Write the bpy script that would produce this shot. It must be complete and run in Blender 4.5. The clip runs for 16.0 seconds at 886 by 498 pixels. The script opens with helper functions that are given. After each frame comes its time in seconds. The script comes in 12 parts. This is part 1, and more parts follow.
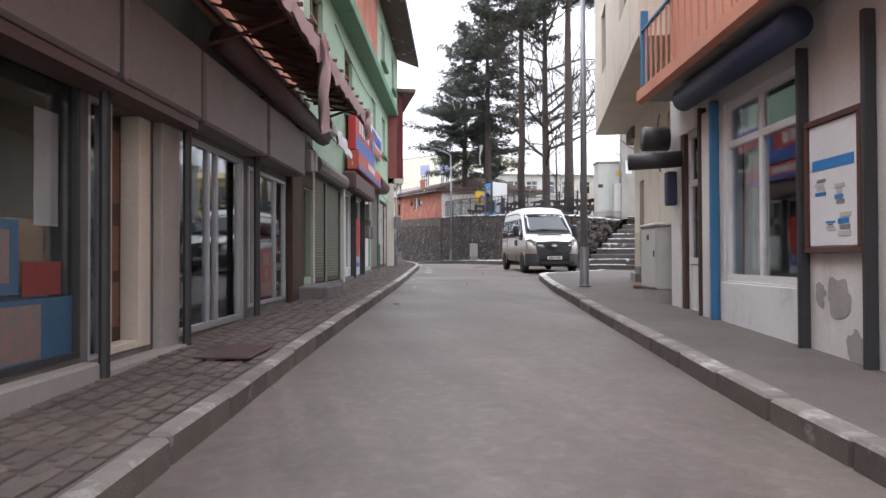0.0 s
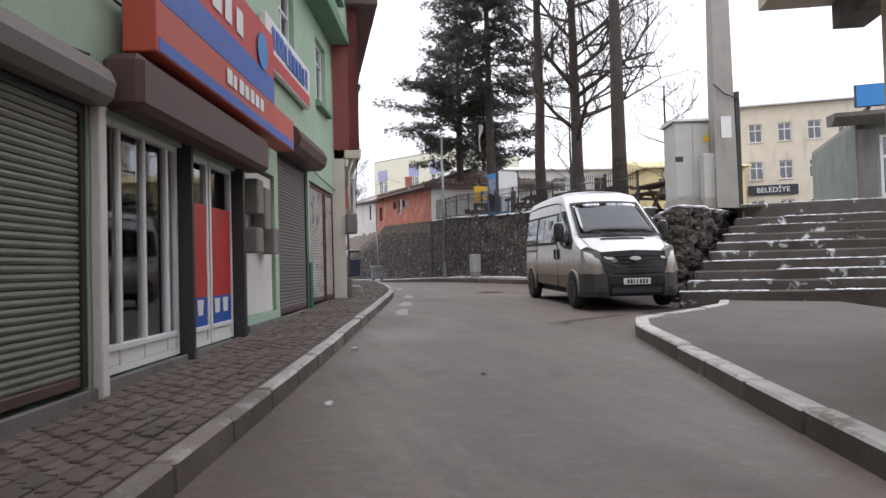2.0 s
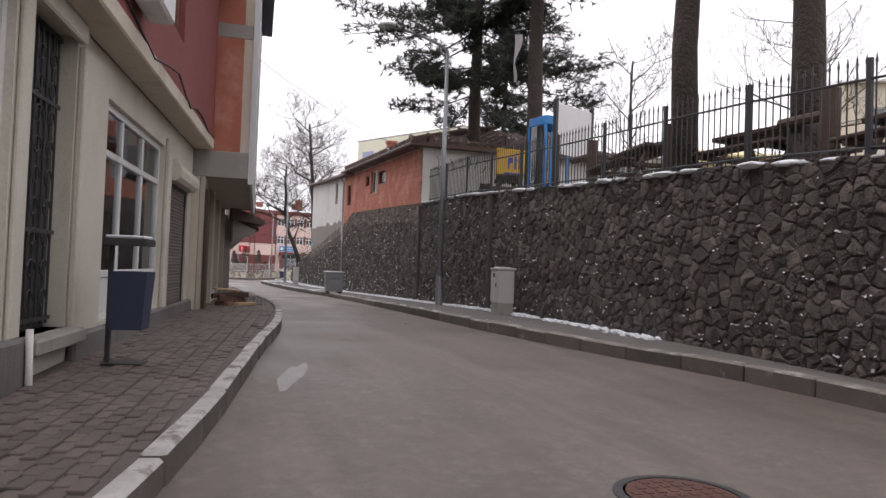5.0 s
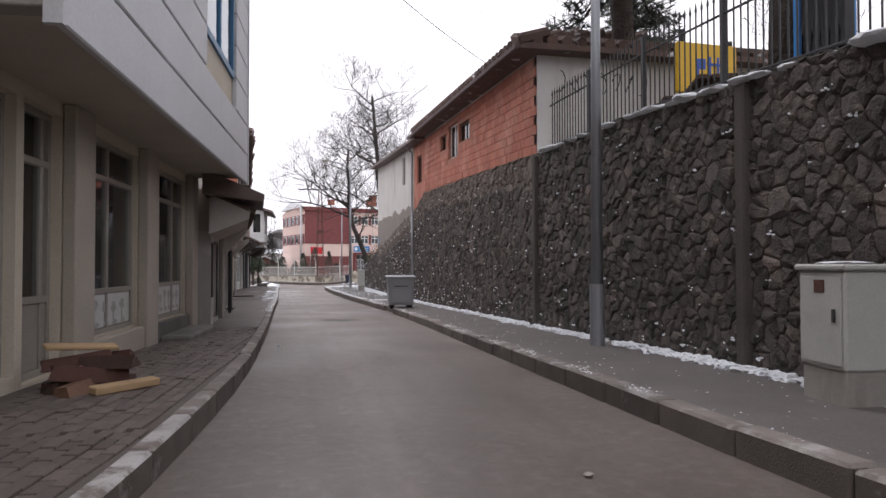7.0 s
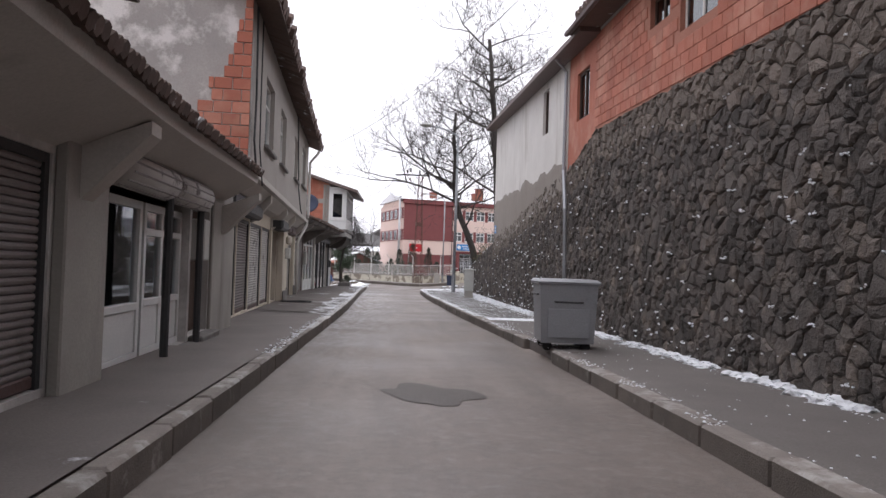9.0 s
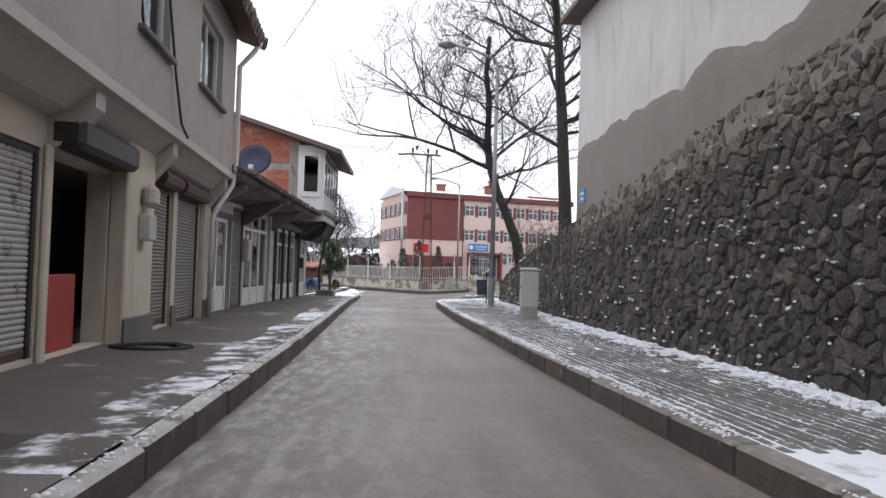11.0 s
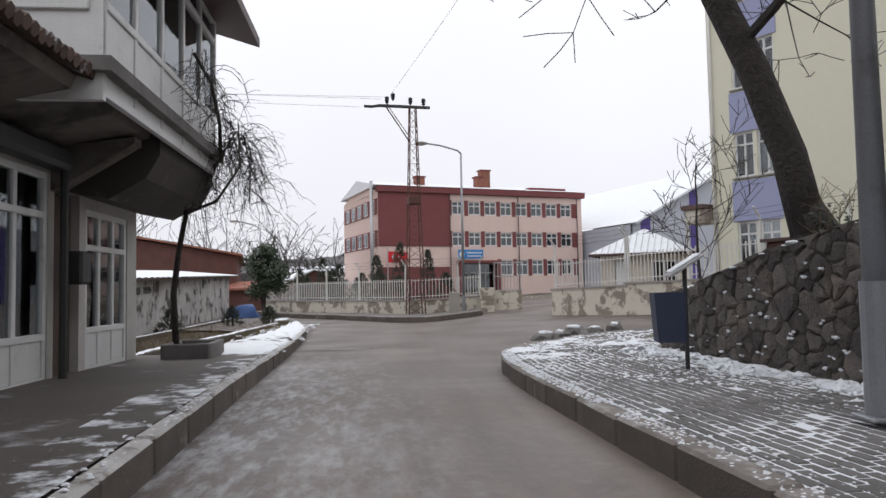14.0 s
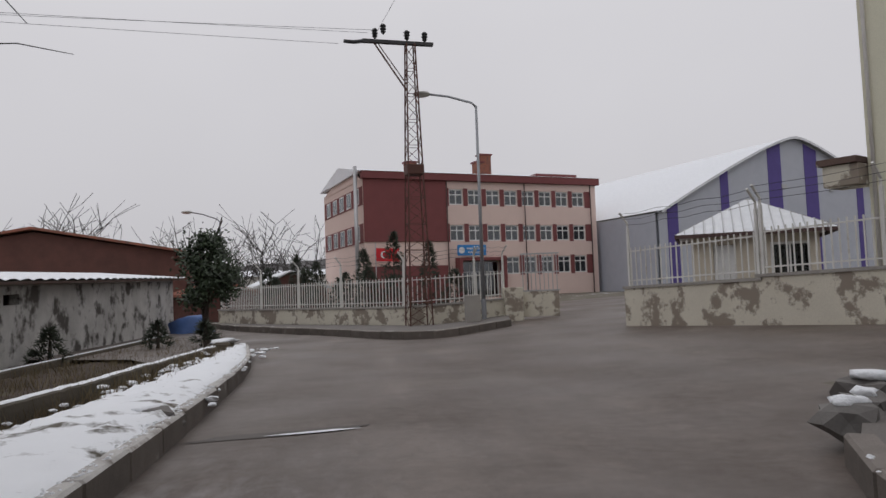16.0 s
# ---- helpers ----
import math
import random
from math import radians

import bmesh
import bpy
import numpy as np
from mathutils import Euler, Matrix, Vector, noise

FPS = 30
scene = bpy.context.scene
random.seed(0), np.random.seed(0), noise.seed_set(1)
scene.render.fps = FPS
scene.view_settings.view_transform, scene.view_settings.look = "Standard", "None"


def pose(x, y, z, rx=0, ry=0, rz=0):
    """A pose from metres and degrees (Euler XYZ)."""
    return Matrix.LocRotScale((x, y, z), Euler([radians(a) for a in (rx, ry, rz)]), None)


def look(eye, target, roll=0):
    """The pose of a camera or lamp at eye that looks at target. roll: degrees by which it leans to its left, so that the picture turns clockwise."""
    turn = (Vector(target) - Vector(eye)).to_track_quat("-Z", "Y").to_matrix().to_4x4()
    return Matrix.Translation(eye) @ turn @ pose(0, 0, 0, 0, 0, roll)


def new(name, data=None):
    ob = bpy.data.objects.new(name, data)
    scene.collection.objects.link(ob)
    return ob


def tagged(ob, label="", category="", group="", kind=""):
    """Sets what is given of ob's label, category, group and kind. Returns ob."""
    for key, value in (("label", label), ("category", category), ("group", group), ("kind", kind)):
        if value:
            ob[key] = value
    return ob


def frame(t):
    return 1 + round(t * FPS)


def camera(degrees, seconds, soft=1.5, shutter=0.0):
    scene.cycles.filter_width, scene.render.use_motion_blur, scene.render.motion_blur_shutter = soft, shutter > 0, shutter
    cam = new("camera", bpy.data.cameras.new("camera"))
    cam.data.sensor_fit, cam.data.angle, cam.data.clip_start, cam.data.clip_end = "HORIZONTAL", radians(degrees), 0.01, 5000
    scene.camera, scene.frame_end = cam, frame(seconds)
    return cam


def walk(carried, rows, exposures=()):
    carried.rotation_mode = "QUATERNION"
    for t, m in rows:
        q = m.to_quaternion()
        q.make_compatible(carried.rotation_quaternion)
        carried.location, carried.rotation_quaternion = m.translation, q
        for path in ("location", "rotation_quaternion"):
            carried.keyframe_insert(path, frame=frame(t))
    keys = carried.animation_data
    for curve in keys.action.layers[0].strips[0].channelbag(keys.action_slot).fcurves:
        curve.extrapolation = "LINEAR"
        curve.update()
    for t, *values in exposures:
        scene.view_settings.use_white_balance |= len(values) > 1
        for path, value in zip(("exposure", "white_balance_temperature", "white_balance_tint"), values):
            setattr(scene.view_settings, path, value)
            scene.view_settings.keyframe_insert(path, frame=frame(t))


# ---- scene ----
cam = camera(64.8, 16.0)
METRES, EYE, TILT, LEAN, TURN = 92.0, 1.35, 0.0, 0.0, -17.3
ROWS = [
    (0.0, 0.0, 0.0, 0.0, 0.0, 0.78, 0.21),
    (0.5, 0.0011, 0.0327, 0.0011, 0.47, 3.1, -0.47),
    (1.0, 0.0016, 0.0648, 0.0019, 3.78, 2.78, -8.93),
    (1.5, 0.0011, 0.0991, 0.0035, 2.11, 3.62, -2.47),
    (2.0, 0.0024, 0.1295, 0.0041, -0.4, 1.5, 1.55),
    (2.5, 0.0033, 0.1618, 0.0052, -1.88, -0.7, 4.84),
    (3.0, 0.0036, 0.1946, 0.006, -7.87, -2.56, 3.45),
    (3.5, 0.0037, 0.2265, 0.0069, -7.44, -2.32, 2.86),
    (4.0, 0.0036, 0.2571, 0.0077, -6.05, -0.17, 1.01),
    (4.5, 0.0034, 0.2877, 0.0085, -3.25, 1.3, -0.93),
    (7.0, -0.0069, 0.4312, 0.0102, 5.49, 1.29, 0.08),
    (7.5, -0.0125, 0.4628, 0.0099, 8.54, 1.39, 0.63),
    (8.0, -0.0193, 0.4929, 0.0092, 9.91, 0.73, -0.06),
    (8.5, -0.0276, 0.5238, 0.0087, 12.52, 1.52, -1.4),
    (9.0, -0.0372, 0.5552, 0.008, 13.72, 1.4, -1.91),
    (11.5, -0.093, 0.7249, 0.0051, 13.89, 1.82, -1.65),
    (12.0, -0.1046, 0.7589, 0.0045, 14.56, 1.23, 0.53),
    (12.5, -0.1156, 0.7928, 0.0039, 13.16, 2.2, 2.91),
    (13.0, -0.1261, 0.8235, 0.0037, 12.88, 1.97, 1.01),
    (13.5, -0.1355, 0.8527, 0.0037, 11.88, 2.69, 1.72),
    (14.0, -0.1443, 0.8798, 0.0036, 11.23, 3.15, 1.09),
    (14.5, -0.1523, 0.9048, 0.0034, 11.93, 3.49, 1.08),
    (15.0, -0.1602, 0.9293, 0.0033, 11.64, 3.48, 1.18),
    (15.5, -0.1667, 0.9514, 0.0033, 11.16, 3.43, 1.33),
    (16.0, -0.1736, 0.9737, 0.0032, 10.03, 3.33, 2.09),
]
walk(cam, [(t, pose(0, 0, EYE, TILT, LEAN, TURN) @ pose(METRES * x, METRES * y, METRES * z, 90 + pitch, roll, yaw)) for t, x, y, z, yaw, pitch, roll in ROWS],
     exposures=[(0.0, 1.05, 6080, 11), (0.6, 0.98, 6080, 11), (1.5, 0.72, 6180, 11), (2.5, 0.38, 6230, 13), (3.5, 0.34, 6250, 12), (4.5, 0.27, 6480, 15), (7.5, 0.24, 6350, 15), (9.0, 0.3, 6280, 14),
                (11.5, 0.2, 6120, 11), (12.5, 0.1, 6120, 11), (13.5, -0.1, 6200, 10), (14.5, -0.32, 6350, 10), (15.0, -0.42, 6380, 11), (16.0, -0.88, 6420, 11)])

# ---- sky and light: a bright overcast winter day ----
world = bpy.data.worlds.new("overcast_sky")
scene.world = world
world.use_nodes = True
wt = world.node_tree
for n in list(wt.nodes):
    wt.nodes.remove(n)
w_out = wt.nodes.new("ShaderNodeOutputWorld")
w_bg = wt.nodes.new("ShaderNodeBackground")
w_sky = wt.nodes.new("ShaderNodeTexSky")
w_sky.sky_type = "NISHITA"
w_sky.sun_disc = False
w_sky.sun_elevation, w_sky.sun_rotation = radians(38), radians(200)
w_sky.air_density, w_sky.dust_density = 1.0, 4.0
w_hsv = wt.nodes.new("ShaderNodeHueSaturation")
w_hsv.inputs["Saturation"].default_value = 0.12
w_hsv.inputs["Value"].default_value = 1.2
w_co = wt.nodes.new("ShaderNodeTexCoord")
w_sep = wt.nodes.new("ShaderNodeSeparateXYZ")
w_ramp = wt.nodes.new("ShaderNodeValToRGB")  # cloud deck: brighter towards the zenith
w_ramp.color_ramp.elements[0].position, w_ramp.color_ramp.elements[0].color = 0.0, (8.9, 8.75, 9.05, 1)
w_ramp.color_ramp.elements[1].position, w_ramp.color_ramp.elements[1].color = 1.0, (15.0, 14.9, 15.3, 1)
e = w_ramp.color_ramp.elements.new(0.35)
e.color = (10.4, 10.25, 10.55, 1)
w_noise = wt.nodes.new("ShaderNodeTexNoise")
w_noise.inputs["Scale"].default_value = 2.2
w_noise.inputs["Detail"].default_value = 4
w_nr = wt.nodes.new("ShaderNodeMapRange")
w_nr.inputs["To Min"].default_value, w_nr.inputs["To Max"].default_value = 0.93, 1.07
w_mul = wt.nodes.new("ShaderNodeVectorMath")
w_mul.operation = "SCALE"
w_mix = wt.nodes.new("ShaderNodeMix")
w_mix.data_type = "RGBA"
w_mix.inputs["Factor"].default_value = 0.9
wt.links.new(w_co.outputs["Generated"], w_sep.inputs[0])
wt.links.new(w_co.outputs["Generated"], w_noise.inputs["Vector"])
wt.links.new(w_sep.outputs["Z"], w_ramp.inputs[0])
wt.links.new(w_noise.outputs["Fac"], w_nr.inputs["Value"])
wt.links.new(w_ramp.outputs[0], w_mul.inputs[0])
wt.links.new(w_nr.outputs[0], w_mul.inputs["Scale"])
wt.links.new(w_sky.outputs[0], w_hsv.inputs["Color"])
wt.links.new(w_hsv.outputs[0], w_mix.inputs["A"])
wt.links.new(w_mul.outputs[0], w_mix.inputs["B"])
wt.links.new(w_mix.outputs["Result"], w_bg.inputs["Color"])
w_bg.inputs["Strength"].default_value = 0.12
wt.links.new(w_bg.outputs[0], w_out.inputs[0])

sun = new("sun", bpy.data.lights.new("sun", "SUN"))
sun.data.energy, sun.data.angle, sun.data.color = 0.6, radians(25), (1.0, 0.97, 0.93)
sun.matrix_world = look((0, 0, 60), (8, -22, 25))

# ---- materials ----
MATS = {}


def nodes_of(name):
    m = bpy.data.materials.new(name)
    m.use_nodes = True
    MATS[name] = m
    return m, m.node_tree, m.node_tree.nodes["Principled BSDF"]


def noise_of(t, scale, detail=4.0, rough=0.55, vec=None, dims="3D"):
    n = t.nodes.new("ShaderNodeTexNoise")
    n.inputs["Scale"].default_value, n.inputs["Detail"].default_value, n.inputs["Roughness"].default_value = scale, detail, rough
    if vec is None:
        g = t.nodes.new("ShaderNodeNewGeometry")
        vec = g.outputs["Position"]
    t.links.new(vec, n.inputs["Vector"])
    return n.outputs["Fac"]


def stretch(t, sx, sy, sz):
    g = t.nodes.new("ShaderNodeNewGeometry")
    m = t.nodes.new("ShaderNodeMapping")
    m.inputs["Scale"].default_value = (sx, sy, sz)
    t.links.new(g.outputs["Position"], m.inputs["Vector"])
    return m.outputs[0]


def ramp(t, fac, a, b, lo=0.0, hi=1.0):
    r = t.nodes.new("ShaderNodeMapRange")
    r.inputs["From Min"].default_value, r.inputs["From Max"].default_value = a, b
    r.inputs["To Min"].default_value, r.inputs["To Max"].default_value = lo, hi
    t.links.new(fac, r.inputs["Value"])
    return r.outputs[0]


def blend(t, fac, a, b, kind="MIX"):
    m = t.nodes.new("ShaderNodeMix")
    m.data_type, m.blend_type = "RGBA", kind
    for sock, v in (("Factor", fac), ("A", a), ("B", b)):
        s = m.inputs[sock]
        if isinstance(v, (int, float)):
            s.default_value = v
        elif isinstance(v, (tuple, list)):
            s.default_value = (*v[:3], 1)
        else:
            t.links.new(v, s)
    return m.outputs["Result"]


def math_of(t, op, a, b):
    m = t.nodes.new("ShaderNodeMath")
    m.operation = op
    for i, v in enumerate((a, b)):
        if isinstance(v, (int, float)):
            m.inputs[i].default_value = v
        else:
            t.links.new(v, m.inputs[i])
    return m.outputs[0]


def relief(t, b, height, strength, dist):
    n = t.nodes.new("ShaderNodeBump")
    n.inputs["Strength"].default_value, n.inputs["Distance"].default_value = strength, dist
    t.links.new(height, n.inputs["Height"])
    t.links.new(n.outputs[0], b.inputs["Normal"])


def surf(name, c1, c2=None, grain=40.0, patch=1.3, rough=0.8, bump=0.25, dist=0.01, stain=None, stain_at=(0.55, 0.75), stain_scale=0.7,
         streak=False, metal=0.0, piece=0.0, island=False, patch_amount=0.8, spec=0.4):
    """A painted, plastered or bare surface: two tones in large patches, fine grain, and an optional stain of its own colour."""
    m, t, b = nodes_of(name)
    c2 = c2 or tuple(v * 0.8 for v in c1)
    big = noise_of(t, patch, 5.0, 0.6)
    col = blend(t, ramp(t, big, 0.35, 0.68, 0, patch_amount), c1, c2)
    fine = noise_of(t, grain, 3.0, 0.6)
    col = blend(t, ramp(t, fine, 0.3, 0.7, 0.0, 0.5), col, tuple(v * 0.72 for v in c1))
    if stain:
        vec = stretch(t, 1, 1, 0.18) if streak else None
        st = noise_of(t, stain_scale * (2.2 if streak else 1), 6.0, 0.65, vec)
        col = blend(t, ramp(t, st, *stain_at), col, stain)
    if piece:
        if island:
            g = t.nodes.new("ShaderNodeNewGeometry")
            rnd = g.outputs["Random Per Island"]
        else:
            o = t.nodes.new("ShaderNodeObjectInfo")
            rnd = o.outputs["Random"]
        hs = t.nodes.new("ShaderNodeHueSaturation")
        t.links.new(ramp(t, rnd, 0, 1, 1 - piece, 1 + piece), hs.inputs["Value"])
        t.links.new(col, hs.inputs["Color"])
        col = hs.outputs[0]
    t.links.new(col, b.inputs["Base Color"])
    t.links.new(ramp(t, fine, 0.2, 0.8, max(rough - 0.12, 0.05), min(rough + 0.1, 1)), b.inputs["Roughness"])
    b.inputs["Metallic"].default_value = metal
    b.inputs["Specular IOR Level"].default_value = spec
    if bump:
        relief(t, b, math_of(t, "ADD", fine, math_of(t, "MULTIPLY", big, 2.0)), bump, dist)
    return m


def paint(name, c, rough=0.45, metal=0.0, wear=None, bump=0.04):
    """Coated metal or plastic: near-plain, with faint dirt."""
    return surf(name, c, tuple(v * 0.86 for v in c), grain=60, patch=2.5, rough=rough, bump=bump, dist=0.003, metal=metal, stain=wear, stain_at=(0.6, 0.72), stain_scale=2.5)


def snowy(name, c1, c2, amount=(0.5, 0.6), scale=3.5, rough=0.75, piece=0.0, island=False, bump=0.35, cold=0.0):
    """Paving with thin patches of old snow on it."""
    m = surf(name, c1, c2, grain=55, patch=1.1, rough=rough, bump=bump, dist=0.008, piece=piece, island=island)
    t = m.node_tree
    b = t.nodes["Principled BSDF"]
    old = b.inputs["Base Color"].links[0].from_socket
    a = noise_of(t, scale, 7.0, 0.62)
    wide = noise_of(t, 0.35, 2.0, 0.5)
    mask = ramp(t, math_of(t, "ADD", a, math_of(t, "MULTIPLY", math_of(t, "SUBTRACT", wide, 0.5), 0.6)), *amount)
    t.links.new(blend(t, mask, old, (0.74, 0.76, 0.79)), b.inputs["Base Color"])
    return m


def glass_of(name, tint, rough=0.03, ior=1.95, clear=False):
    m, t, b = nodes_of(name)
    out = t.nodes["Material Output"]
    gl = t.nodes.new("ShaderNodeBsdfGlossy")
    gl.inputs["Roughness"].default_value = rough
    gl.inputs["Color"].default_value = (0.9, 0.93, 0.95, 1)
    tr = t.nodes.new("ShaderNodeBsdfTransparent")
    tr.inputs["Color"].default_value = (*tint, 1)
    fr = t.nodes.new("ShaderNodeFresnel")
    fr.inputs["IOR"].default_value = ior
    wob = t.nodes.new("ShaderNodeBump")
    wob.inputs["Strength"].default_value, wob.inputs["Distance"].default_value = 0.06, 0.02
    t.links.new(noise_of(t, 1.7, 1.0), wob.inputs["Height"])
    t.links.new(wob.outputs[0], gl.inputs["Normal"])
    mx = t.nodes.new("ShaderNodeMixShader")
    if clear:
        lw = t.nodes.new("ShaderNodeLayerWeight")
        lw.inputs["Blend"].default_value = 0.5
        t.links.new(math_of(t, "ADD", math_of(t, "MULTIPLY", math_of(t, "POWER", lw.outputs["Facing"], 3.0), 0.6), 0.03), mx.inputs[0])
    else:
        t.links.new(fr.outputs[0], mx.inputs[0])
    t.links.new(tr.outputs[0], mx.inputs[1])
    t.links.new(gl.outputs[0], mx.inputs[2])
    t.links.new(mx.outputs[0], out.inputs["Surface"])
    return m


# ground
def asphalt_mat():
    m, t, b = nodes_of("asphalt")
    fine = noise_of(t, 140, 2.0, 0.7)
    mid = noise_of(t, 9, 5.0, 0.6)
    wide = noise_of(t, 0.55, 5.0, 0.62)
    trackv = stretch(t, 1.6, 0.12, 1)
    track = noise_of(t, 1.0, 4.0, 0.55, trackv)
    col = blend(t, ramp(t, wide, 0.3, 0.7), (0.122, 0.094, 0.079), (0.19, 0.155, 0.134))
    col = blend(t, ramp(t, fine, 0.35, 0.75, 0, 0.6), col, (0.07, 0.065, 0.063))
    col = blend(t, ramp(t, mid, 0.5, 0.75, 0, 0.5), col, (0.23, 0.215, 0.2))
    col = blend(t, ramp(t, track, 0.5, 0.68, 0, 0.5), col, (0.088, 0.072, 0.062))
    dust = noise_of(t, 0.8, 6.0, 0.65, stretch(t, 1.5, 0.16, 1))
    col = blend(t, ramp(t, dust, 0.5, 0.66, 0, 0.55), col, (0.22, 0.18, 0.155))
    stain = noise_of(t, 1.1, 7.0, 0.7)
    col = blend(t, ramp(t, stain, 0.58, 0.7, 0, 0.5), col, (0.075, 0.058, 0.048))
    crack = noise_of(t, 1.6, 9.0, 0.8)
    col = blend(t, ramp(t, math_of(t, "ABSOLUTE", math_of(t, "SUBTRACT", crack, 0.5), 0.0), 0.012, 0.003, 0, 0.55), col, (0.06, 0.052, 0.047))
    # frost along the later stretch of the street
    g = t.nodes.new("ShaderNodeNewGeometry")
    sep = t.nodes.new("ShaderNodeSeparateXYZ")
    t.links.new(g.outputs["Position"], sep.inputs[0])
    far = math_of(t, "MULTIPLY", ramp(t, sep.outputs["Y"], 56, 72), ramp(t, sep.outputs["Y"], 97, 88))
    west = ramp(t, sep.outputs["X"], 12.2, 10.4)
    frost = ramp(t, noise_of(t, 3.2, 8.0, 0.72, stretch(t, 2.0, 0.6, 1)), 0.46, 0.66)
    # brown mud carried over the junction
    mud = math_of(t, "MULTIPLY", ramp(t, sep.outputs["Y"], 86, 95), ramp(t, noise_of(t, 0.45, 7.0, 0.68), 0.36, 0.58, 0.25, 1.0))
    col = blend(t, math_of(t, "MULTIPLY", mud, ramp(t, noise_of(t, 6.0, 6.0, 0.7), 0.3, 0.6, 0.45, 1.0)), col, (0.062, 0.043, 0.032))
    t.links.new(blend(t, math_of(t, "MULTIPLY", math_of(t, "MULTIPLY", far, west), math_of(t, "MULTIPLY", frost, 0.75)), col, (0.5, 0.51, 0.53)), b.inputs["Base Color"])
    t.links.new(ramp(t, math_of(t, "ADD", wide, math_of(t, "MULTIPLY", stain, -0.5)), -0.05, 0.35, 0.24, 0.62), b.inputs["Roughness"])
    relief(t, b, math_of(t, "ADD", math_of(t, "MULTIPLY", fine, 0.6), mid), 0.4, 0.012)


asphalt_mat()
snowy("earth_snow", (0.10, 0.085, 0.06), (0.15, 0.135, 0.1), (0.62, 0.7), 1.6)
snowy("concrete_walk_frost", (0.12, 0.102, 0.09), (0.08, 0.068, 0.06), (0.62, 0.9), 1.6)
snowy("concrete_walk", (0.175, 0.153, 0.14), (0.12, 0.104, 0.095), (0.72, 0.8), 2.2)
snowy("concrete_walk_old", (0.125, 0.106, 0.094), (0.08, 0.068, 0.06), (0.78, 0.88), 3.0)
snowy("walk_film", (0.11, 0.096, 0.086), (0.075, 0.064, 0.056), (0.5, 0.62), 3.2)
snowy("concrete_walk_snow", (0.15, 0.135, 0.125), (0.105, 0.094, 0.087), (0.76, 0.86), 4.0)
snowy("paver_warm", (0.15, 0.122, 0.107), (0.09, 0.074, 0.066), (0.78, 0.9), 2.0, piece=0.2)
snowy("paver_warm_bulk", (0.15, 0.122, 0.107), (0.09, 0.074, 0.066), (0.78, 0.9), 2.0, piece=0.2, island=True)
snowy("paver_snow", (0.15, 0.142, 0.136), (0.1, 0.096, 0.092), (0.7, 0.78), 3.6, piece=0.2)
snowy("paver_snow_bulk", (0.15, 0.142, 0.136), (0.1, 0.096, 0.092), (0.7, 0.78), 3.6, piece=0.2, island=True)
snowy("verge_snow", (0.09, 0.075, 0.05), (0.05, 0.045, 0.03), (0.3, 0.42), 2.6)
surf("joint_sand", (0.14, 0.118, 0.104), (0.1, 0.086, 0.077), rough=0.95)
snowy("joint_snow", (0.4, 0.4, 0.41), (0.2, 0.195, 0.19), (0.26, 0.42), 2.0)
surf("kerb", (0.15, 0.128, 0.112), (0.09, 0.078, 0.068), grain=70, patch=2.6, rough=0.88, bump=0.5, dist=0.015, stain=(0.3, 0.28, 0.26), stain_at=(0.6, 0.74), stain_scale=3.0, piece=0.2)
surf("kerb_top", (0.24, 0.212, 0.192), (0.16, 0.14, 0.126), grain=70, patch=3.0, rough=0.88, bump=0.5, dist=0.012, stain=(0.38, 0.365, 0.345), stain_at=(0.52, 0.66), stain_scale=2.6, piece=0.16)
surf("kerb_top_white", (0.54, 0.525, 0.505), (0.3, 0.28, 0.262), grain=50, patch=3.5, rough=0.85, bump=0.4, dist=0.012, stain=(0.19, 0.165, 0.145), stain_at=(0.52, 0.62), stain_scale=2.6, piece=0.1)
surf("poster_blue", (0.04, 0.11, 0.2), (0.07, 0.13, 0.19), grain=60, patch=5, rough=0.4, bump=0.05)
surf("poster_red", (0.22, 0.04, 0.036), (0.15, 0.05, 0.045), grain=60, patch=5, rough=0.4, bump=0.05)
surf("poster_faded", (0.25, 0.16, 0.14), (0.13, 0.17, 0.18), grain=60, patch=9, rough=0.5, bump=0.05)
surf("snow", (0.82, 0.84, 0.87), (0.7, 0.72, 0.76), grain=30, patch=4, rough=0.7, bump=0.5, dist=0.03)
# masonry
surf("stone_dark", (0.103, 0.089, 0.081), (0.054, 0.049, 0.046), grain=32, patch=3.4, rough=0.9, bump=0.9, dist=0.03, stain=(0.16, 0.131, 0.11), stain_at=(0.5, 0.72), stain_scale=2.2, piece=0.42)
surf("stone_smeared", (0.17, 0.142, 0.122), (0.115, 0.097, 0.084), grain=32, patch=3.4, rough=0.92, bump=0.9, dist=0.03, stain=(0.075, 0.066, 0.06), stain_at=(0.56, 0.72), stain_scale=2.2, piece=0.25, island=True)
surf("stone_dark_bulk", (0.103, 0.089, 0.081), (0.054, 0.049, 0.046), grain=32, patch=3.4, rough=0.9, bump=0.9, dist=0.03, stain=(0.16, 0.131, 0.11), stain_at=(0.5, 0.72), stain_scale=2.2, piece=0.42, island=True)
surf("mortar", (0.07, 0.062, 0.055), (0.115, 0.1, 0.088), grain=40, patch=1.5, rough=0.95, bump=0.5)
surf("hollow_brick_bulk", (0.45, 0.165, 0.11), (0.34, 0.12, 0.085), grain=45, patch=1.1, rough=0.88, bump=0.35, stain=(0.5, 0.27, 0.2), stain_at=(0.48, 0.7), stain_scale=1.0, piece=0.13, island=True)
surf("brick_dark_bulk", (0.14, 0.062, 0.05), (0.085, 0.043, 0.036), grain=45, patch=1.6, rough=0.85, bump=0.3, piece=0.2, island=True)
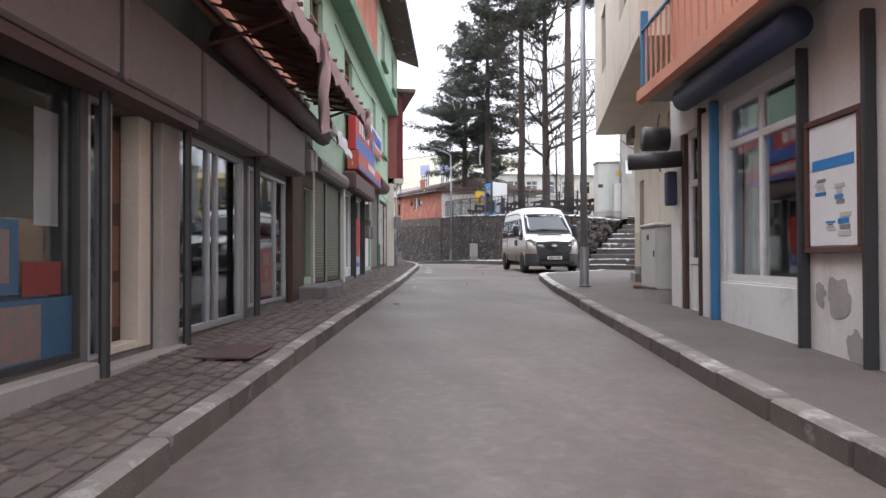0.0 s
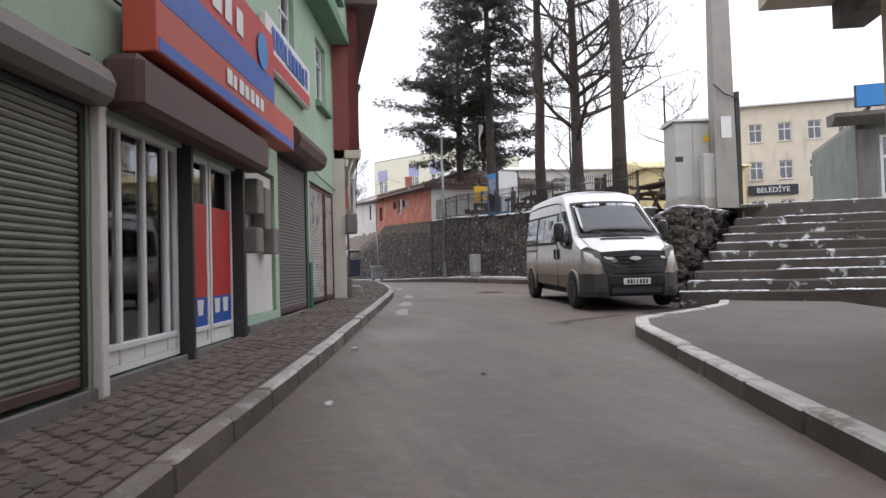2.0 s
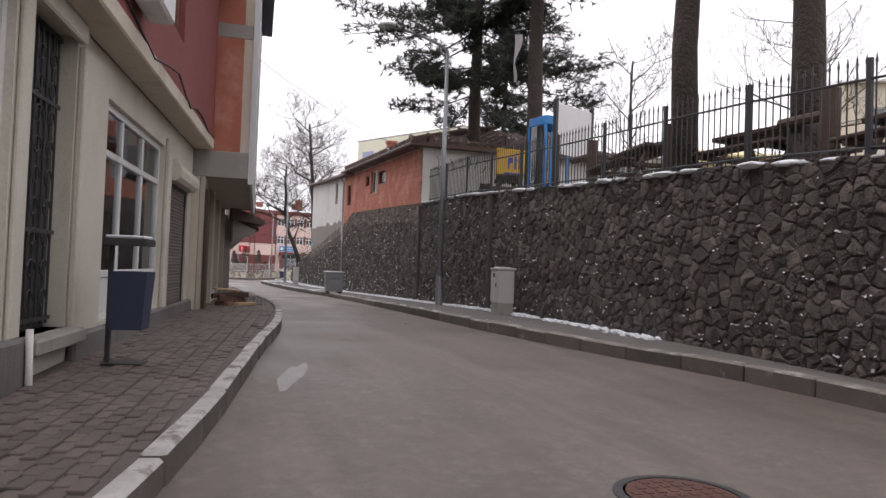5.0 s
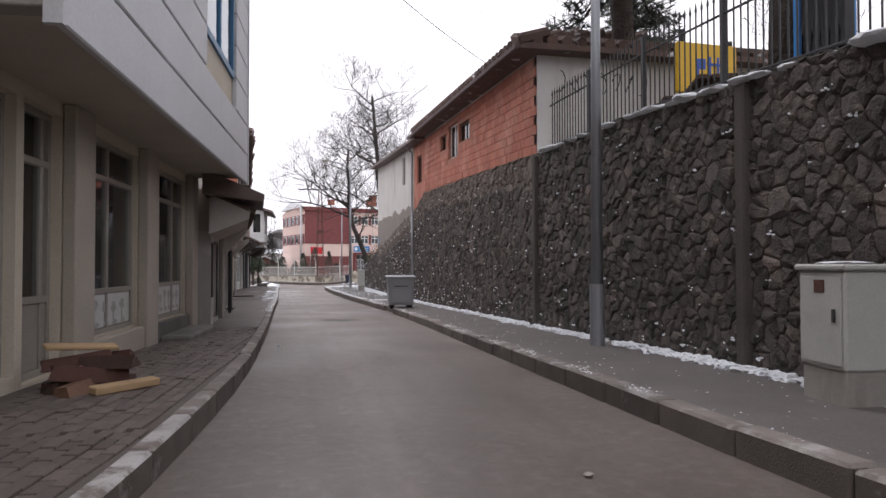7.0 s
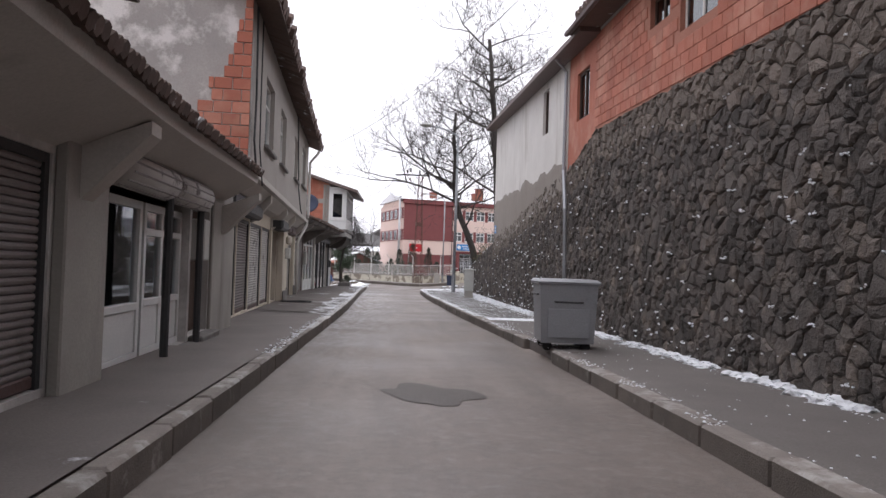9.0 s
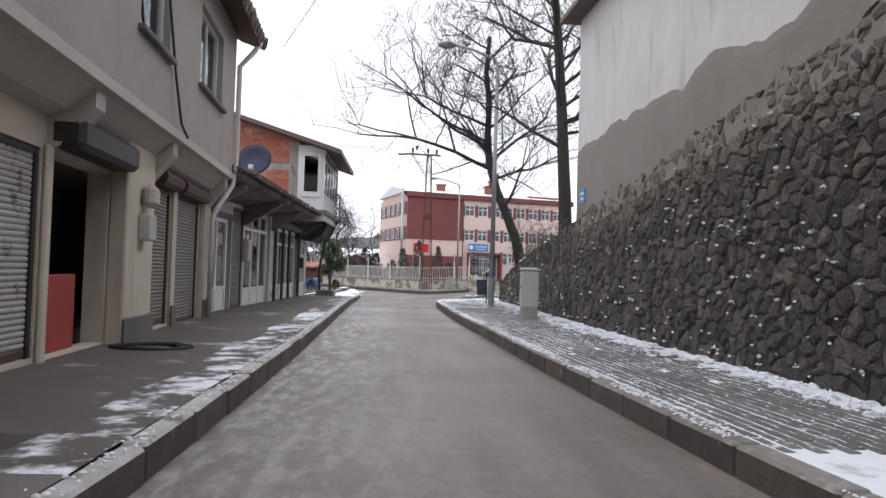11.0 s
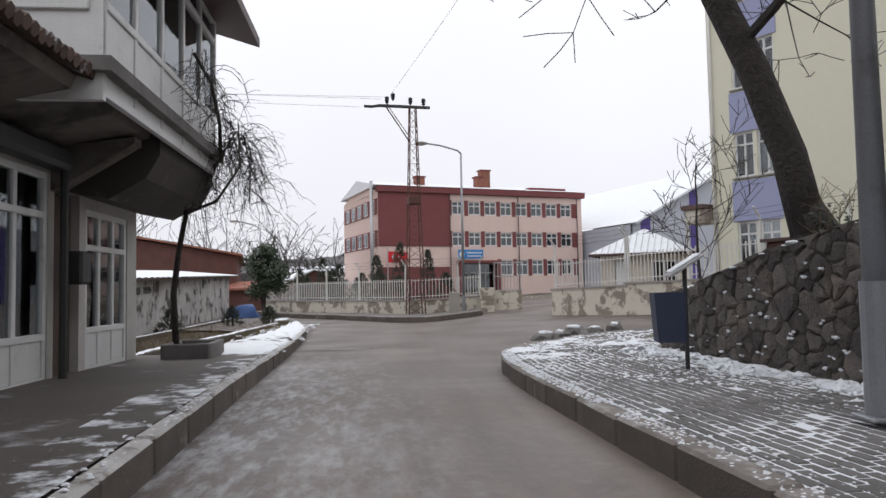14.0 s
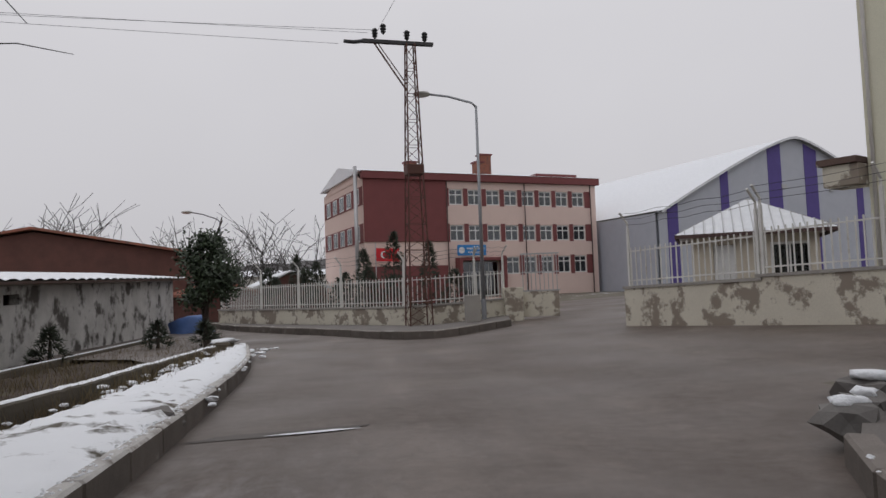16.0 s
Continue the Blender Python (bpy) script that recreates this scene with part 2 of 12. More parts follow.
surf("brick_mortar", (0.38, 0.17, 0.12), (0.44, 0.22, 0.16), rough=0.95)
surf("concrete", (0.36, 0.34, 0.31), (0.27, 0.25, 0.235), rough=0.9, stain=(0.16, 0.145, 0.13), stain_at=(0.56, 0.8), streak=True)
surf("soot", (0.06, 0.05, 0.045), (0.1, 0.085, 0.075), rough=0.9, bump=0.4, stain=(0.2, 0.17, 0.15), stain_at=(0.6, 0.72), stain_scale=2)
surf("step_stone", (0.13, 0.115, 0.105), (0.08, 0.07, 0.065), rough=0.9, bump=0.5, dist=0.02, patch=2.5, stain=(0.7, 0.72, 0.75), stain_at=(0.6, 0.66), stain_scale=2.4)
surf("soil", (0.07, 0.05, 0.036), (0.045, 0.034, 0.026), grain=18, patch=1.5, rough=0.95, bump=0.8, dist=0.05, stain=(0.09, 0.08, 0.04), stain_at=(0.55, 0.7), stain_scale=1.2)
surf("concrete_dark", (0.2, 0.19, 0.18), (0.13, 0.12, 0.115), rough=0.9, stain=(0.09, 0.08, 0.075), stain_at=(0.5, 0.75), streak=True)
surf("plaster_green", (0.37, 0.49, 0.37), (0.31, 0.43, 0.31), rough=0.85, stain=(0.24, 0.33, 0.23), stain_at=(0.58, 0.82), streak=True, patch_amount=0.6)
surf("plaster_green_dark", (0.17, 0.3, 0.2), (0.14, 0.25, 0.17), rough=0.8, stain=(0.1, 0.14, 0.1), stain_at=(0.58, 0.8), streak=True)
surf("plaster_white", (0.68, 0.66, 0.63), (0.58, 0.56, 0.53), rough=0.85, stain=(0.4, 0.37, 0.33), stain_at=(0.56, 0.76), streak=True)
surf("plaster_cream", (0.63, 0.57, 0.47), (0.54, 0.48, 0.385), rough=0.88, stain=(0.36, 0.31, 0.26), stain_at=(0.55, 0.78), streak=True)
surf("plaster_cream_pale", (0.62, 0.58, 0.5), (0.52, 0.48, 0.41), rough=0.88, stain=(0.4, 0.355, 0.3), stain_at=(0.57, 0.76), streak=True)
surf("plaster_ochre", (0.52, 0.4, 0.27), (0.46, 0.36, 0.26), rough=0.88, stain=(0.34, 0.3, 0.26), stain_at=(0.46, 0.56))
surf("plaster_grey", (0.45, 0.43, 0.41), (0.34, 0.325, 0.31), rough=0.9, stain=(0.58, 0.56, 0.54), stain_at=(0.5, 0.62), stain_scale=0.8)
surf("plaster_patchy", (0.4, 0.385, 0.37), (0.27, 0.262, 0.255), grain=30, patch=0.9, rough=0.92, bump=0.4, dist=0.02, stain=(0.62, 0.61, 0.6), stain_at=(0.5, 0.6), stain_scale=1.1)
surf("canopy_concrete", (0.5, 0.47, 0.43), (0.42, 0.39, 0.36), rough=0.9, stain=(0.3, 0.27, 0.24), stain_at=(0.6, 0.8), stain_scale=0.9, patch_amount=0.6)
surf("plaster_mossy", (0.24, 0.27, 0.24), (0.17, 0.19, 0.17), rough=0.9, stain=(0.1, 0.1, 0.09), stain_at=(0.55, 0.75), streak=True)
surf("plaster_taupe", (0.37, 0.34, 0.31), (0.31, 0.285, 0.26), rough=0.9, stain=(0.24, 0.215, 0.195), stain_at=(0.58, 0.8), streak=True)
surf("plaster_old", (0.55, 0.53, 0.5), (0.4, 0.385, 0.365), rough=0.9, stain=(0.22, 0.2, 0.185), stain_at=(0.62, 0.78), stain_scale=0.8, streak=True)
# near-black concrete: the shade under the corner balcony put into the colour
surf("console_shade", (0.085, 0.075, 0.068), (0.05, 0.044, 0.04), rough=0.95, stain=(0.17, 0.155, 0.14), stain_at=(0.6, 0.74), stain_scale=2.0)
surf("canopy_soot", (0.24, 0.215, 0.195), (0.1, 0.089, 0.08), rough=0.93, stain=(0.06, 0.053, 0.048), stain_at=(0.5, 0.66), stain_scale=1.2)
surf("whitewash_old", (0.56, 0.545, 0.52), (0.3, 0.285, 0.27), grain=24, patch=1.1, rough=0.92, stain=(0.085, 0.077, 0.07), stain_at=(0.5, 0.6), stain_scale=1.3)
surf("wall_mossy", (0.11, 0.092, 0.072), (0.06, 0.056, 0.04), rough=0.95, bump=0.5, dist=0.03)
surf("render_grey", (0.25, 0.22, 0.195), (0.3, 0.27, 0.24), rough=0.92, stain=(0.34, 0.32, 0.3), stain_at=(0.6, 0.75))
surf("wall_redbrown", (0.26, 0.075, 0.07), (0.2, 0.06, 0.056), rough=0.8, stain=(0.15, 0.06, 0.055), stain_at=(0.6, 0.8), streak=True)
surf("wall_orange", (0.56, 0.26, 0.17), (0.48, 0.21, 0.14), rough=0.85, stain=(0.36, 0.2, 0.15), stain_at=(0.56, 0.8), streak=True)
surf("cladding", (0.62, 0.63, 0.65), (0.56, 0.57, 0.59), rough=0.55, bump=0.06, stain=(0.5, 0.5, 0.51), stain_at=(0.6, 0.8), streak=True, piece=0.03)
surf("soffit_beige", (0.5, 0.45, 0.38), (0.42, 0.38, 0.32), rough=0.85)
surf("school_pink", (0.72, 0.56, 0.5), (0.66, 0.51, 0.46), rough=0.85, patch_amount=0.5, stain=(0.5, 0.38, 0.34), stain_at=(0.66, 0.85), streak=True)
surf("school_maroon", (0.2, 0.062, 0.062), (0.17, 0.055, 0.055), rough=0.8)
surf("apart_yellow", (0.72, 0.7, 0.56), (0.68, 0.66, 0.52), rough=0.85, patch_amount=0.5)
surf("apart_blue", (0.36, 0.38, 0.55), (0.32, 0.34, 0.5), rough=0.85, patch_amount=0.5)
surf("hall_grey", (0.48, 0.5, 0.56), (0.43, 0.45, 0.51), rough=0.6)
surf("hall_purple", (0.1, 0.07, 0.28), rough=0.6)
surf("wall_peeling", (0.66, 0.62, 0.52), (0.58, 0.54, 0.45), rough=0.88, stain=(0.26, 0.22, 0.18), stain_at=(0.5, 0.56), stain_scale=1.7)
surf("yellow_wall", (0.66, 0.55, 0.3), (0.6, 0.5, 0.27), rough=0.85)
# roofs, wood, metal, plastic
surf("tile_red", (0.34, 0.13, 0.085), (0.22, 0.085, 0.06), rough=0.85, stain=(0.1, 0.08, 0.07), stain_at=(0.5, 0.7), stain_scale=3, piece=0.25, island=True)
surf("tile_dark", (0.13, 0.085, 0.07), (0.08, 0.06, 0.052), rough=0.88, stain=(0.6, 0.61, 0.63), stain_at=(0.6, 0.68), stain_scale=3, piece=0.25, island=True)
surf("roof_metal", (0.14, 0.1, 0.09), rough=0.6)
surf("wood_dark", (0.085, 0.05, 0.036), (0.055, 0.034, 0.026), grain=25, patch=3, rough=0.7, bump=0.3)
surf("wood_brown", (0.2, 0.11, 0.07), (0.14, 0.08, 0.05), grain=25, patch=3, rough=0.65, bump=0.25)
surf("wood_raw", (0.5, 0.35, 0.2), (0.42, 0.28, 0.16), grain=25, patch=3, rough=0.8, bump=0.3)
surf("bark", (0.075, 0.06, 0.05), (0.045, 0.037, 0.032), grain=16, patch=4, rough=0.95, bump=0.9, dist=0.04)
surf("bark_grey", (0.062, 0.053, 0.048), (0.036, 0.032, 0.03), grain=16, patch=4, rough=0.95, bump=0.9, dist=0.04)
surf("needles", (0.034, 0.043, 0.025), (0.02, 0.027, 0.017), grain=8, patch=1.0, rough=0.7, bump=0, piece=0.35, island=True)
surf("leaves", (0.04, 0.06, 0.03), (0.025, 0.035, 0.02), grain=8, patch=1.0, rough=0.55, bump=0, piece=0.4, island=True)
surf("dry_grass", (0.19, 0.15, 0.09), (0.12, 0.1, 0.06), grain=8, patch=1.0, rough=0.9, bump=0, piece=0.4, island=True)
surf("hill", (0.075, 0.07, 0.07), (0.11, 0.105, 0.105), grain=0.2, patch=0.03, rough=1, bump=0)
paint("pvc_white", (0.74, 0.74, 0.73), 0.4, wear=(0.5, 0.49, 0.47))
paint("paint_white", (0.7, 0.69, 0.66), 0.5, wear=(0.4, 0.36, 0.3))
paint("alu", (0.5, 0.5, 0.51), 0.42, metal=0.5)
paint("alu_beige", (0.4, 0.375, 0.33), 0.45, metal=0.2)
paint("meter_rust", (0.2, 0.185, 0.17), 0.7, wear=(0.13, 0.085, 0.06))
paint("shutter_grey", (0.21, 0.185, 0.18), 0.55, metal=0.1, wear=(0.13, 0.11, 0.105))
paint("shutter_green", (0.2, 0.21, 0.165), 0.55, metal=0.1, wear=(0.14, 0.13, 0.11))
surf("shutter_white", (0.52, 0.5, 0.475), (0.4, 0.38, 0.36), grain=70, patch=2.2, rough=0.55, bump=0.0, stain=(0.12, 0.105, 0.1), stain_at=(0.56, 0.63), stain_scale=3.4)
paint("shutter_tan", (0.27, 0.25, 0.23), 0.55, metal=0.1, wear=(0.2, 0.175, 0.155))
paint("metal_dark", (0.05, 0.05, 0.052), 0.55, metal=0.2)
paint("metal_brown", (0.1, 0.06, 0.055), 0.55, metal=0.1)
paint("galv", (0.33, 0.34, 0.36), 0.5, metal=0.6, wear=(0.2, 0.2, 0.21))
paint("rust", (0.1, 0.045, 0.035), 0.75, wear=(0.17, 0.075, 0.045))
paint("cabinet_grey", (0.5, 0.5, 0.47), 0.55, wear=(0.38, 0.37, 0.34))
paint("blue_paint", (0.05, 0.18, 0.34), 0.5, wear=(0.1, 0.14, 0.18))
paint("dark_blue", (0.035, 0.045, 0.085), 0.6)
paint("green_paint", (0.03, 0.14, 0.1), 0.6)
paint("red_film", (0.48, 0.04, 0.035), 0.45, wear=(0.36, 0.05, 0.045))
paint("blue_film", (0.03, 0.1, 0.42), 0.4)
paint("orange_film", (0.5, 0.09, 0.06), 0.5, wear=(0.36, 0.1, 0.08))
paint("sign_white", (0.76, 0.76, 0.76), 0.4)
paint("sign_yellow", (0.75, 0.46, 0.02), 0.45)
paint("sign_blue", (0.03, 0.22, 0.55), 0.4)
paint("flag_red", (0.6, 0.02, 0.03), 0.7)
paint("ink_dark", (0.03, 0.03, 0.04), 0.6)
paint("cloth_pink", (0.5, 0.36, 0.36), 0.9)
paint("cloth_white", (0.68, 0.66, 0.66), 0.9)
paint("curtain", (0.66, 0.65, 0.63), 0.9)
paint("rubber", (0.028, 0.028, 0.03), 0.85)
paint("plastic_black", (0.035, 0.036, 0.04), 0.6)
paint("carton", (0.36, 0.24, 0.15), 0.9)
paint("goods_red", (0.42, 0.07, 0.06), 0.6)
paint("goods_blue", (0.08, 0.2, 0.42), 0.6)
paint("goods_green", (0.14, 0.28, 0.12), 0.6)
paint("tarp_blue", (0.06, 0.12, 0.3), 0.6)
surf("van_white", (0.82, 0.83, 0.84), (0.78, 0.79, 0.8), grain=90, patch=2, rough=0.28, bump=0.0, spec=0.5)
paint("lamp_lens", (0.6, 0.6, 0.56), 0.15)
paint("headlight_cover", (0.27, 0.27, 0.25), 0.08, wear=(0.42, 0.41, 0.36))
surf("interior", (0.3, 0.27, 0.24), (0.2, 0.18, 0.16), grain=20, patch=1.0, rough=0.9)
glass_of("glass", (0.8, 0.83, 0.84))
glass_of("glass_clear", (0.84, 0.86, 0.87), clear=True)
paint("rim_steel", (0.16, 0.155, 0.15), 0.55, metal=0.5, wear=(0.12, 0.1, 0.085))
glass_of("glass_screen", (0.05, 0.045, 0.043), 0.03, 1.7)
glass_of("glass_car", (0.03, 0.034, 0.038), 0.03, 1.48)
glass_of("glass_dark", (0.25, 0.28, 0.3))

# ---- building blocks ----
class Shape:
    """Collects vertices and faces; all shapes go into one mesh."""

    def __init__(self):
        self.v, self.f = [], []

    def add(self, vs, fs, m=None):
        k = len(self.v)
        self.v += [tuple(m @ Vector(p)) for p in vs] if m else [tuple(p) for p in vs]
        self.f += [tuple(k + i for i in f) for f in fs]
        return self

    def box(self, a, b, m=None, c=0.0):
        """An upright box from corner a to corner b, with chamfers of width c."""
        lo = [min(p, q) for p, q in zip(a, b)]
        hi = [max(p, q) for p, q in zip(a, b)]
        if not c:
            vs = [(x, y, z) for z in (lo[2], hi[2]) for y in (lo[1], hi[1]) for x in (lo[0], hi[0])]
            return self.add(vs, [(0, 2, 3, 1), (4, 5, 7, 6), (0, 1, 5, 4), (2, 6, 7, 3), (0, 4, 6, 2), (1, 3, 7, 5)], m)
        c = min(c, *(0.45 * (q - p) for p, q in zip(lo, hi)))
        vs, ix = [], {}
        for i in (0, 1):
            for j in (0, 1):
                for k in (0, 1):
                    for ax in range(3):
                        p = []
                        for a_, s in enumerate((i, j, k)):
                            e = hi[a_] if s else lo[a_]
                            if a_ != ax:
                                e += -c if s else c
                            p.append(e)
                        ix[i, j, k, ax] = len(vs)
                        vs.append(tuple(p))
        fs = []
        for ax in range(3):
            o = [q for q in range(3) if q != ax]
            for s in (0, 1):
                def key(u, w, ax=ax, s=s, o=o):
                    q = [0, 0, 0]
                    q[ax], q[o[0]], q[o[1]] = s, u, w
                    return ix[(*q, ax)]
                fs.append((key(0, 0), key(1, 0), key(1, 1), key(0, 1)))
            for u in (0, 1):
                for w in (0, 1):
                    q0, q1 = [0, 0, 0], [0, 0, 0]
                    q0[o[0]], q0[o[1]], q0[ax] = u, w, 0
                    q1[o[0]], q1[o[1]], q1[ax] = u, w, 1
                    fs.append((ix[(*q0, o[0])], ix[(*q1, o[0])], ix[(*q1, o[1])], ix[(*q0, o[1])]))
        for i in (0, 1):
            for j in (0, 1):
                for k in (0, 1):
                    fs.append(tuple(ix[i, j, k, ax] for ax in range(3)))
        return self.add(vs, fs, m)

    def tube(self, p, q, r, r2=None, n=10, m=None, caps=True):
        """A round bar from p to q."""
        p, q = Vector(p), Vector(q)
        r2 = r if r2 is None else r2
        w = (q - p).normalized()
        u = w.orthogonal().normalized()
        t = w.cross(u)
        vs = []
        for c, rr in ((p, r), (q, r2)):
            vs += [c + rr * (math.cos(2 * math.pi * i / n) * u + math.sin(2 * math.pi * i / n) * t) for i in range(n)]
        fs = [(i, (i + 1) % n, n + (i + 1) % n, n + i) for i in range(n)]
        if caps:
            fs += [tuple(range(n))[::-1], tuple(range(n, 2 * n))]
        return self.add(vs, fs, m)

    def pipe(self, pts, r, n=8, m=None, r2=None):
        """A bent round bar through points."""
        pts = [Vector(p) for p in pts]
        rings = []
        u = None
        for i, p in enumerate(pts):
            w = (pts[min(i + 1, len(pts) - 1)] - pts[max(i - 1, 0)]).normalized()
            u = w.orthogonal().normalized() if u is None else (u - u.dot(w) * w).normalized()
            t = w.cross(u)
            rr = r if r2 is None else r + (r2 - r) * i / (len(pts) - 1)
            rings.append([p + rr * (math.cos(2 * math.pi * k / n) * u + math.sin(2 * math.pi * k / n) * t) for k in range(n)])
        vs = [v for ring in rings for v in ring]
        fs = [(i * n + k, i * n + (k + 1) % n, (i + 1) * n + (k + 1) % n, (i + 1) * n + k) for i in range(len(pts) - 1) for k in range(n)]
        fs += [tuple(range(n))[::-1], tuple(range(len(vs) - n, len(vs)))]
        return self.add(vs, fs, m)

    def prism(self, poly, z0, z1, m=None):
        """A flat polygon (x, y) pulled up from z0 to z1."""
        n = len(poly)
        vs = [(x, y, z0) for x, y in poly] + [(x, y, z1) for x, y in poly]
        return self.add(vs, [tuple(range(n))[::-1], tuple(range(n, 2 * n))] + [(i, (i + 1) % n, n + (i + 1) % n, n + i) for i in range(n)], m)

    def sheet(self, rows, m=None):
        """A surface over rows of points, all of one length."""
        n = len(rows[0])
        return self.add([p for r in rows for p in r], [(i * n + k, i * n + k + 1, (i + 1) * n + k + 1, (i + 1) * n + k) for i in range(len(rows) - 1) for k in range(n - 1)], m)

    def lathe(self, prof, n=14, m=None):
        """A turned body: (radius, z) from bottom to top."""
        vs = [(r * math.cos(2 * math.pi * k / n), r * math.sin(2 * math.pi * k / n), z) for r, z in prof for k in range(n)]
        fs = [(i * n + k, i * n + (k + 1) % n, (i + 1) * n + (k + 1) % n, (i + 1) * n + k) for i in range(len(prof) - 1) for k in range(n)]
        return self.add(vs, fs + [tuple(range(n))[::-1], tuple(range(len(vs) - n, len(vs)))], m)

    def blob(self, c, r, seed=0, squash=1.0, rough=0.25):
        """A lumpy lump, flat below."""
        bm = bmesh.new()
        bmesh.ops.create_icosphere(bm, subdivisions=2, radius=1)
        vs = []
        for v in bm.verts:
            k = 1 + rough * noise.noise(v.co * 1.7 + Vector((seed * 7.1, seed * 3.3, 0)))
            vs.append((c[0] + r * k * v.co.x, c[1] + r * k * v.co.y, c[2] + r * squash * k * v.co.z))
        fs = [tuple(v.index for v in f.verts) for f in bm.faces]
        bm.free()
        return self.add(vs, fs)

    def wall(self, s0, s1, z0, z1, d0, d1, holes=()):
        """A wall along x with rectangular openings (s0, s1, z0, z1) right through it."""
        xs = sorted({s0, s1, *(min(max(h[i], s0), s1) for h in holes for i in (0, 1))})
        zs = sorted({z0, z1, *(min(max(h[i], z0), z1) for h in holes for i in (2, 3))})
        solid = {}
        for i in range(len(xs) - 1):
            for j in range(len(zs) - 1):
                cx, cz = (xs[i] + xs[i + 1]) / 2, (zs[j] + zs[j + 1]) / 2
                solid[i, j] = not any(h[0] < cx < h[1] and h[2] < cz < h[3] for h in holes)
        ix, vs, fs = {}, [], []

        def vid(i, j, d):
            if (i, j, d) not in ix:
                ix[i, j, d] = len(vs)
                vs.append((xs[i], d1 if d else d0, zs[j]))
            return ix[i, j, d]
        for (i, j), on in solid.items():
            if not on:
                continue
            fs.append((vid(i, j, 1), vid(i + 1, j, 1), vid(i + 1, j + 1, 1), vid(i, j + 1, 1)))
            fs.append((vid(i, j, 0), vid(i, j + 1, 0), vid(i + 1, j + 1, 0), vid(i + 1, j, 0)))
            for di, dj, a, b in ((-1, 0, (i, j), (i, j + 1)), (1, 0, (i + 1, j), (i + 1, j + 1)), (0, -1, (i, j), (i + 1, j)), (0, 1, (i, j + 1), (i + 1, j + 1))):
                if not solid.get((i + di, j + dj), False):
                    fs.append((vid(*a, 0), vid(*b, 0), vid(*b, 1), vid(*a, 1)))
        return self.add(vs, fs)

    def mesh(self, name, mat, smooth=False):
        me = bpy.data.meshes.new(name)
        me.from_pydata(self.v, [], self.f)
        bm = bmesh.new()
        bm.from_mesh(me)
        bmesh.ops.recalc_face_normals(bm, faces=bm.faces)
        bm.to_mesh(me)
        bm.free()
        me.materials.append(MATS[mat])
        if smooth:
            me.polygons.foreach_set("use_smooth", [True] * len(me.polygons))
        return me


def thing(name, label, category, m=None, group="", kind=""):
    ob = new(name)
    ob.empty_display_size = 0.2
    if m is not None:
        ob.matrix_world = m
    return tagged(ob, label, category, group, kind)


def part(name, shape, mat, parent, label="", smooth=False, m=None):
    ob = new(name, shape if isinstance(shape, bpy.types.Mesh) else shape.mesh(name, mat, smooth))
    ob.parent = parent
    if m is not None:
        ob.matrix_local = m
    return tagged(ob, label)


def single(name, shape, mat, label, category, group="", kind="", smooth=False, m=None):
    ob = new(name, shape if isinstance(shape, bpy.types.Mesh) else shape.mesh(name, mat, smooth))
    if m is not None:
        ob.matrix_world = m
    return tagged(ob, label, category, group, kind)


def cells(pts, x0, x1, y0, y1, reach):
    """The Voronoi cell of each point, clipped to a rectangle."""
    pts = np.array(pts)
    out = []
    for i, p in enumerate(pts):
        poly = [(max(x0, p[0] - reach), max(y0, p[1] - reach)), (min(x1, p[0] + reach), max(y0, p[1] - reach)),
                (min(x1, p[0] + reach), min(y1, p[1] + reach)), (max(x0, p[0] - reach), min(y1, p[1] + reach))]
        d = pts - p
        near = np.where((np.abs(d[:, 0]) < 2 * reach) & (np.abs(d[:, 1]) < 2 * reach))[0]
        near = near[np.argsort((d[near] ** 2).sum(1))][1:15]
        for j in near:
            n = pts[j] - p
            c = n @ (pts[j] + p) / 2
            res = []
            for k in range(len(poly)):
                a, b = poly[k], poly[(k + 1) % len(poly)]
                da, db = n[0] * a[0] + n[1] * a[1] - c, n[0] * b[0] + n[1] * b[1] - c
                if da <= 0:
                    res.append(a)
                if (da < 0 < db) or (db < 0 < da):
                    f = da / (da - db)
                    res.append((a[0] + f * (b[0] - a[0]), a[1] + f * (b[1] - a[1])))
            poly = res
            if len(poly) < 3:
                break
        out.append(poly)
    return out


# ---- the lie of the land ----
LEVEL_Y = [-40, 0, 8.7, 17.1, 25.2, 38, 43.8, 49.7, 66, 72.8, 81, 90, 98, 115, 400]
LEVEL_Z = [-1.4, 0.05, 0.37, 0.60, 0.83, 1.02, 1.02, 0.94, 0.68, 0.57, 0.53, 0.48, 0.30, 0.2, 0.0]


def ease(a, b, v):
    k = min(max((v - a) / (b - a), 0), 1)
    return k * k * (3 - 2 * k)


def level(y):
    return sum(float(np.interp(y + o, LEVEL_Y, LEVEL_Z)) for o in (-2, -1, 0, 1, 2)) / 5


def land(x, y):
    """Height of the road at a place."""
    z = level(y)
    if y > 86 and x > 14:
        z += 0.055 * min(x - 14, 14) * ease(88, 98, y)
    return z


def along(line, n):
    """n + 1 even points along a bent line of (x, y)."""
    pts = [Vector(p) for p in line]
    seg = [(b - a).length for a, b in zip(pts, pts[1:])]
    out, total = [], sum(seg)
    for i in range(n + 1):
        d, k = total * i / n, 0
        while k < len(seg) - 1 and d > seg[k]:
            d -= seg[k]
            k += 1
        out.append(pts[k].lerp(pts[k + 1], d / seg[k]))
    return out


def length(line):
    return sum((Vector(b) - Vector(a)).length for a, b in zip(line, line[1:]))


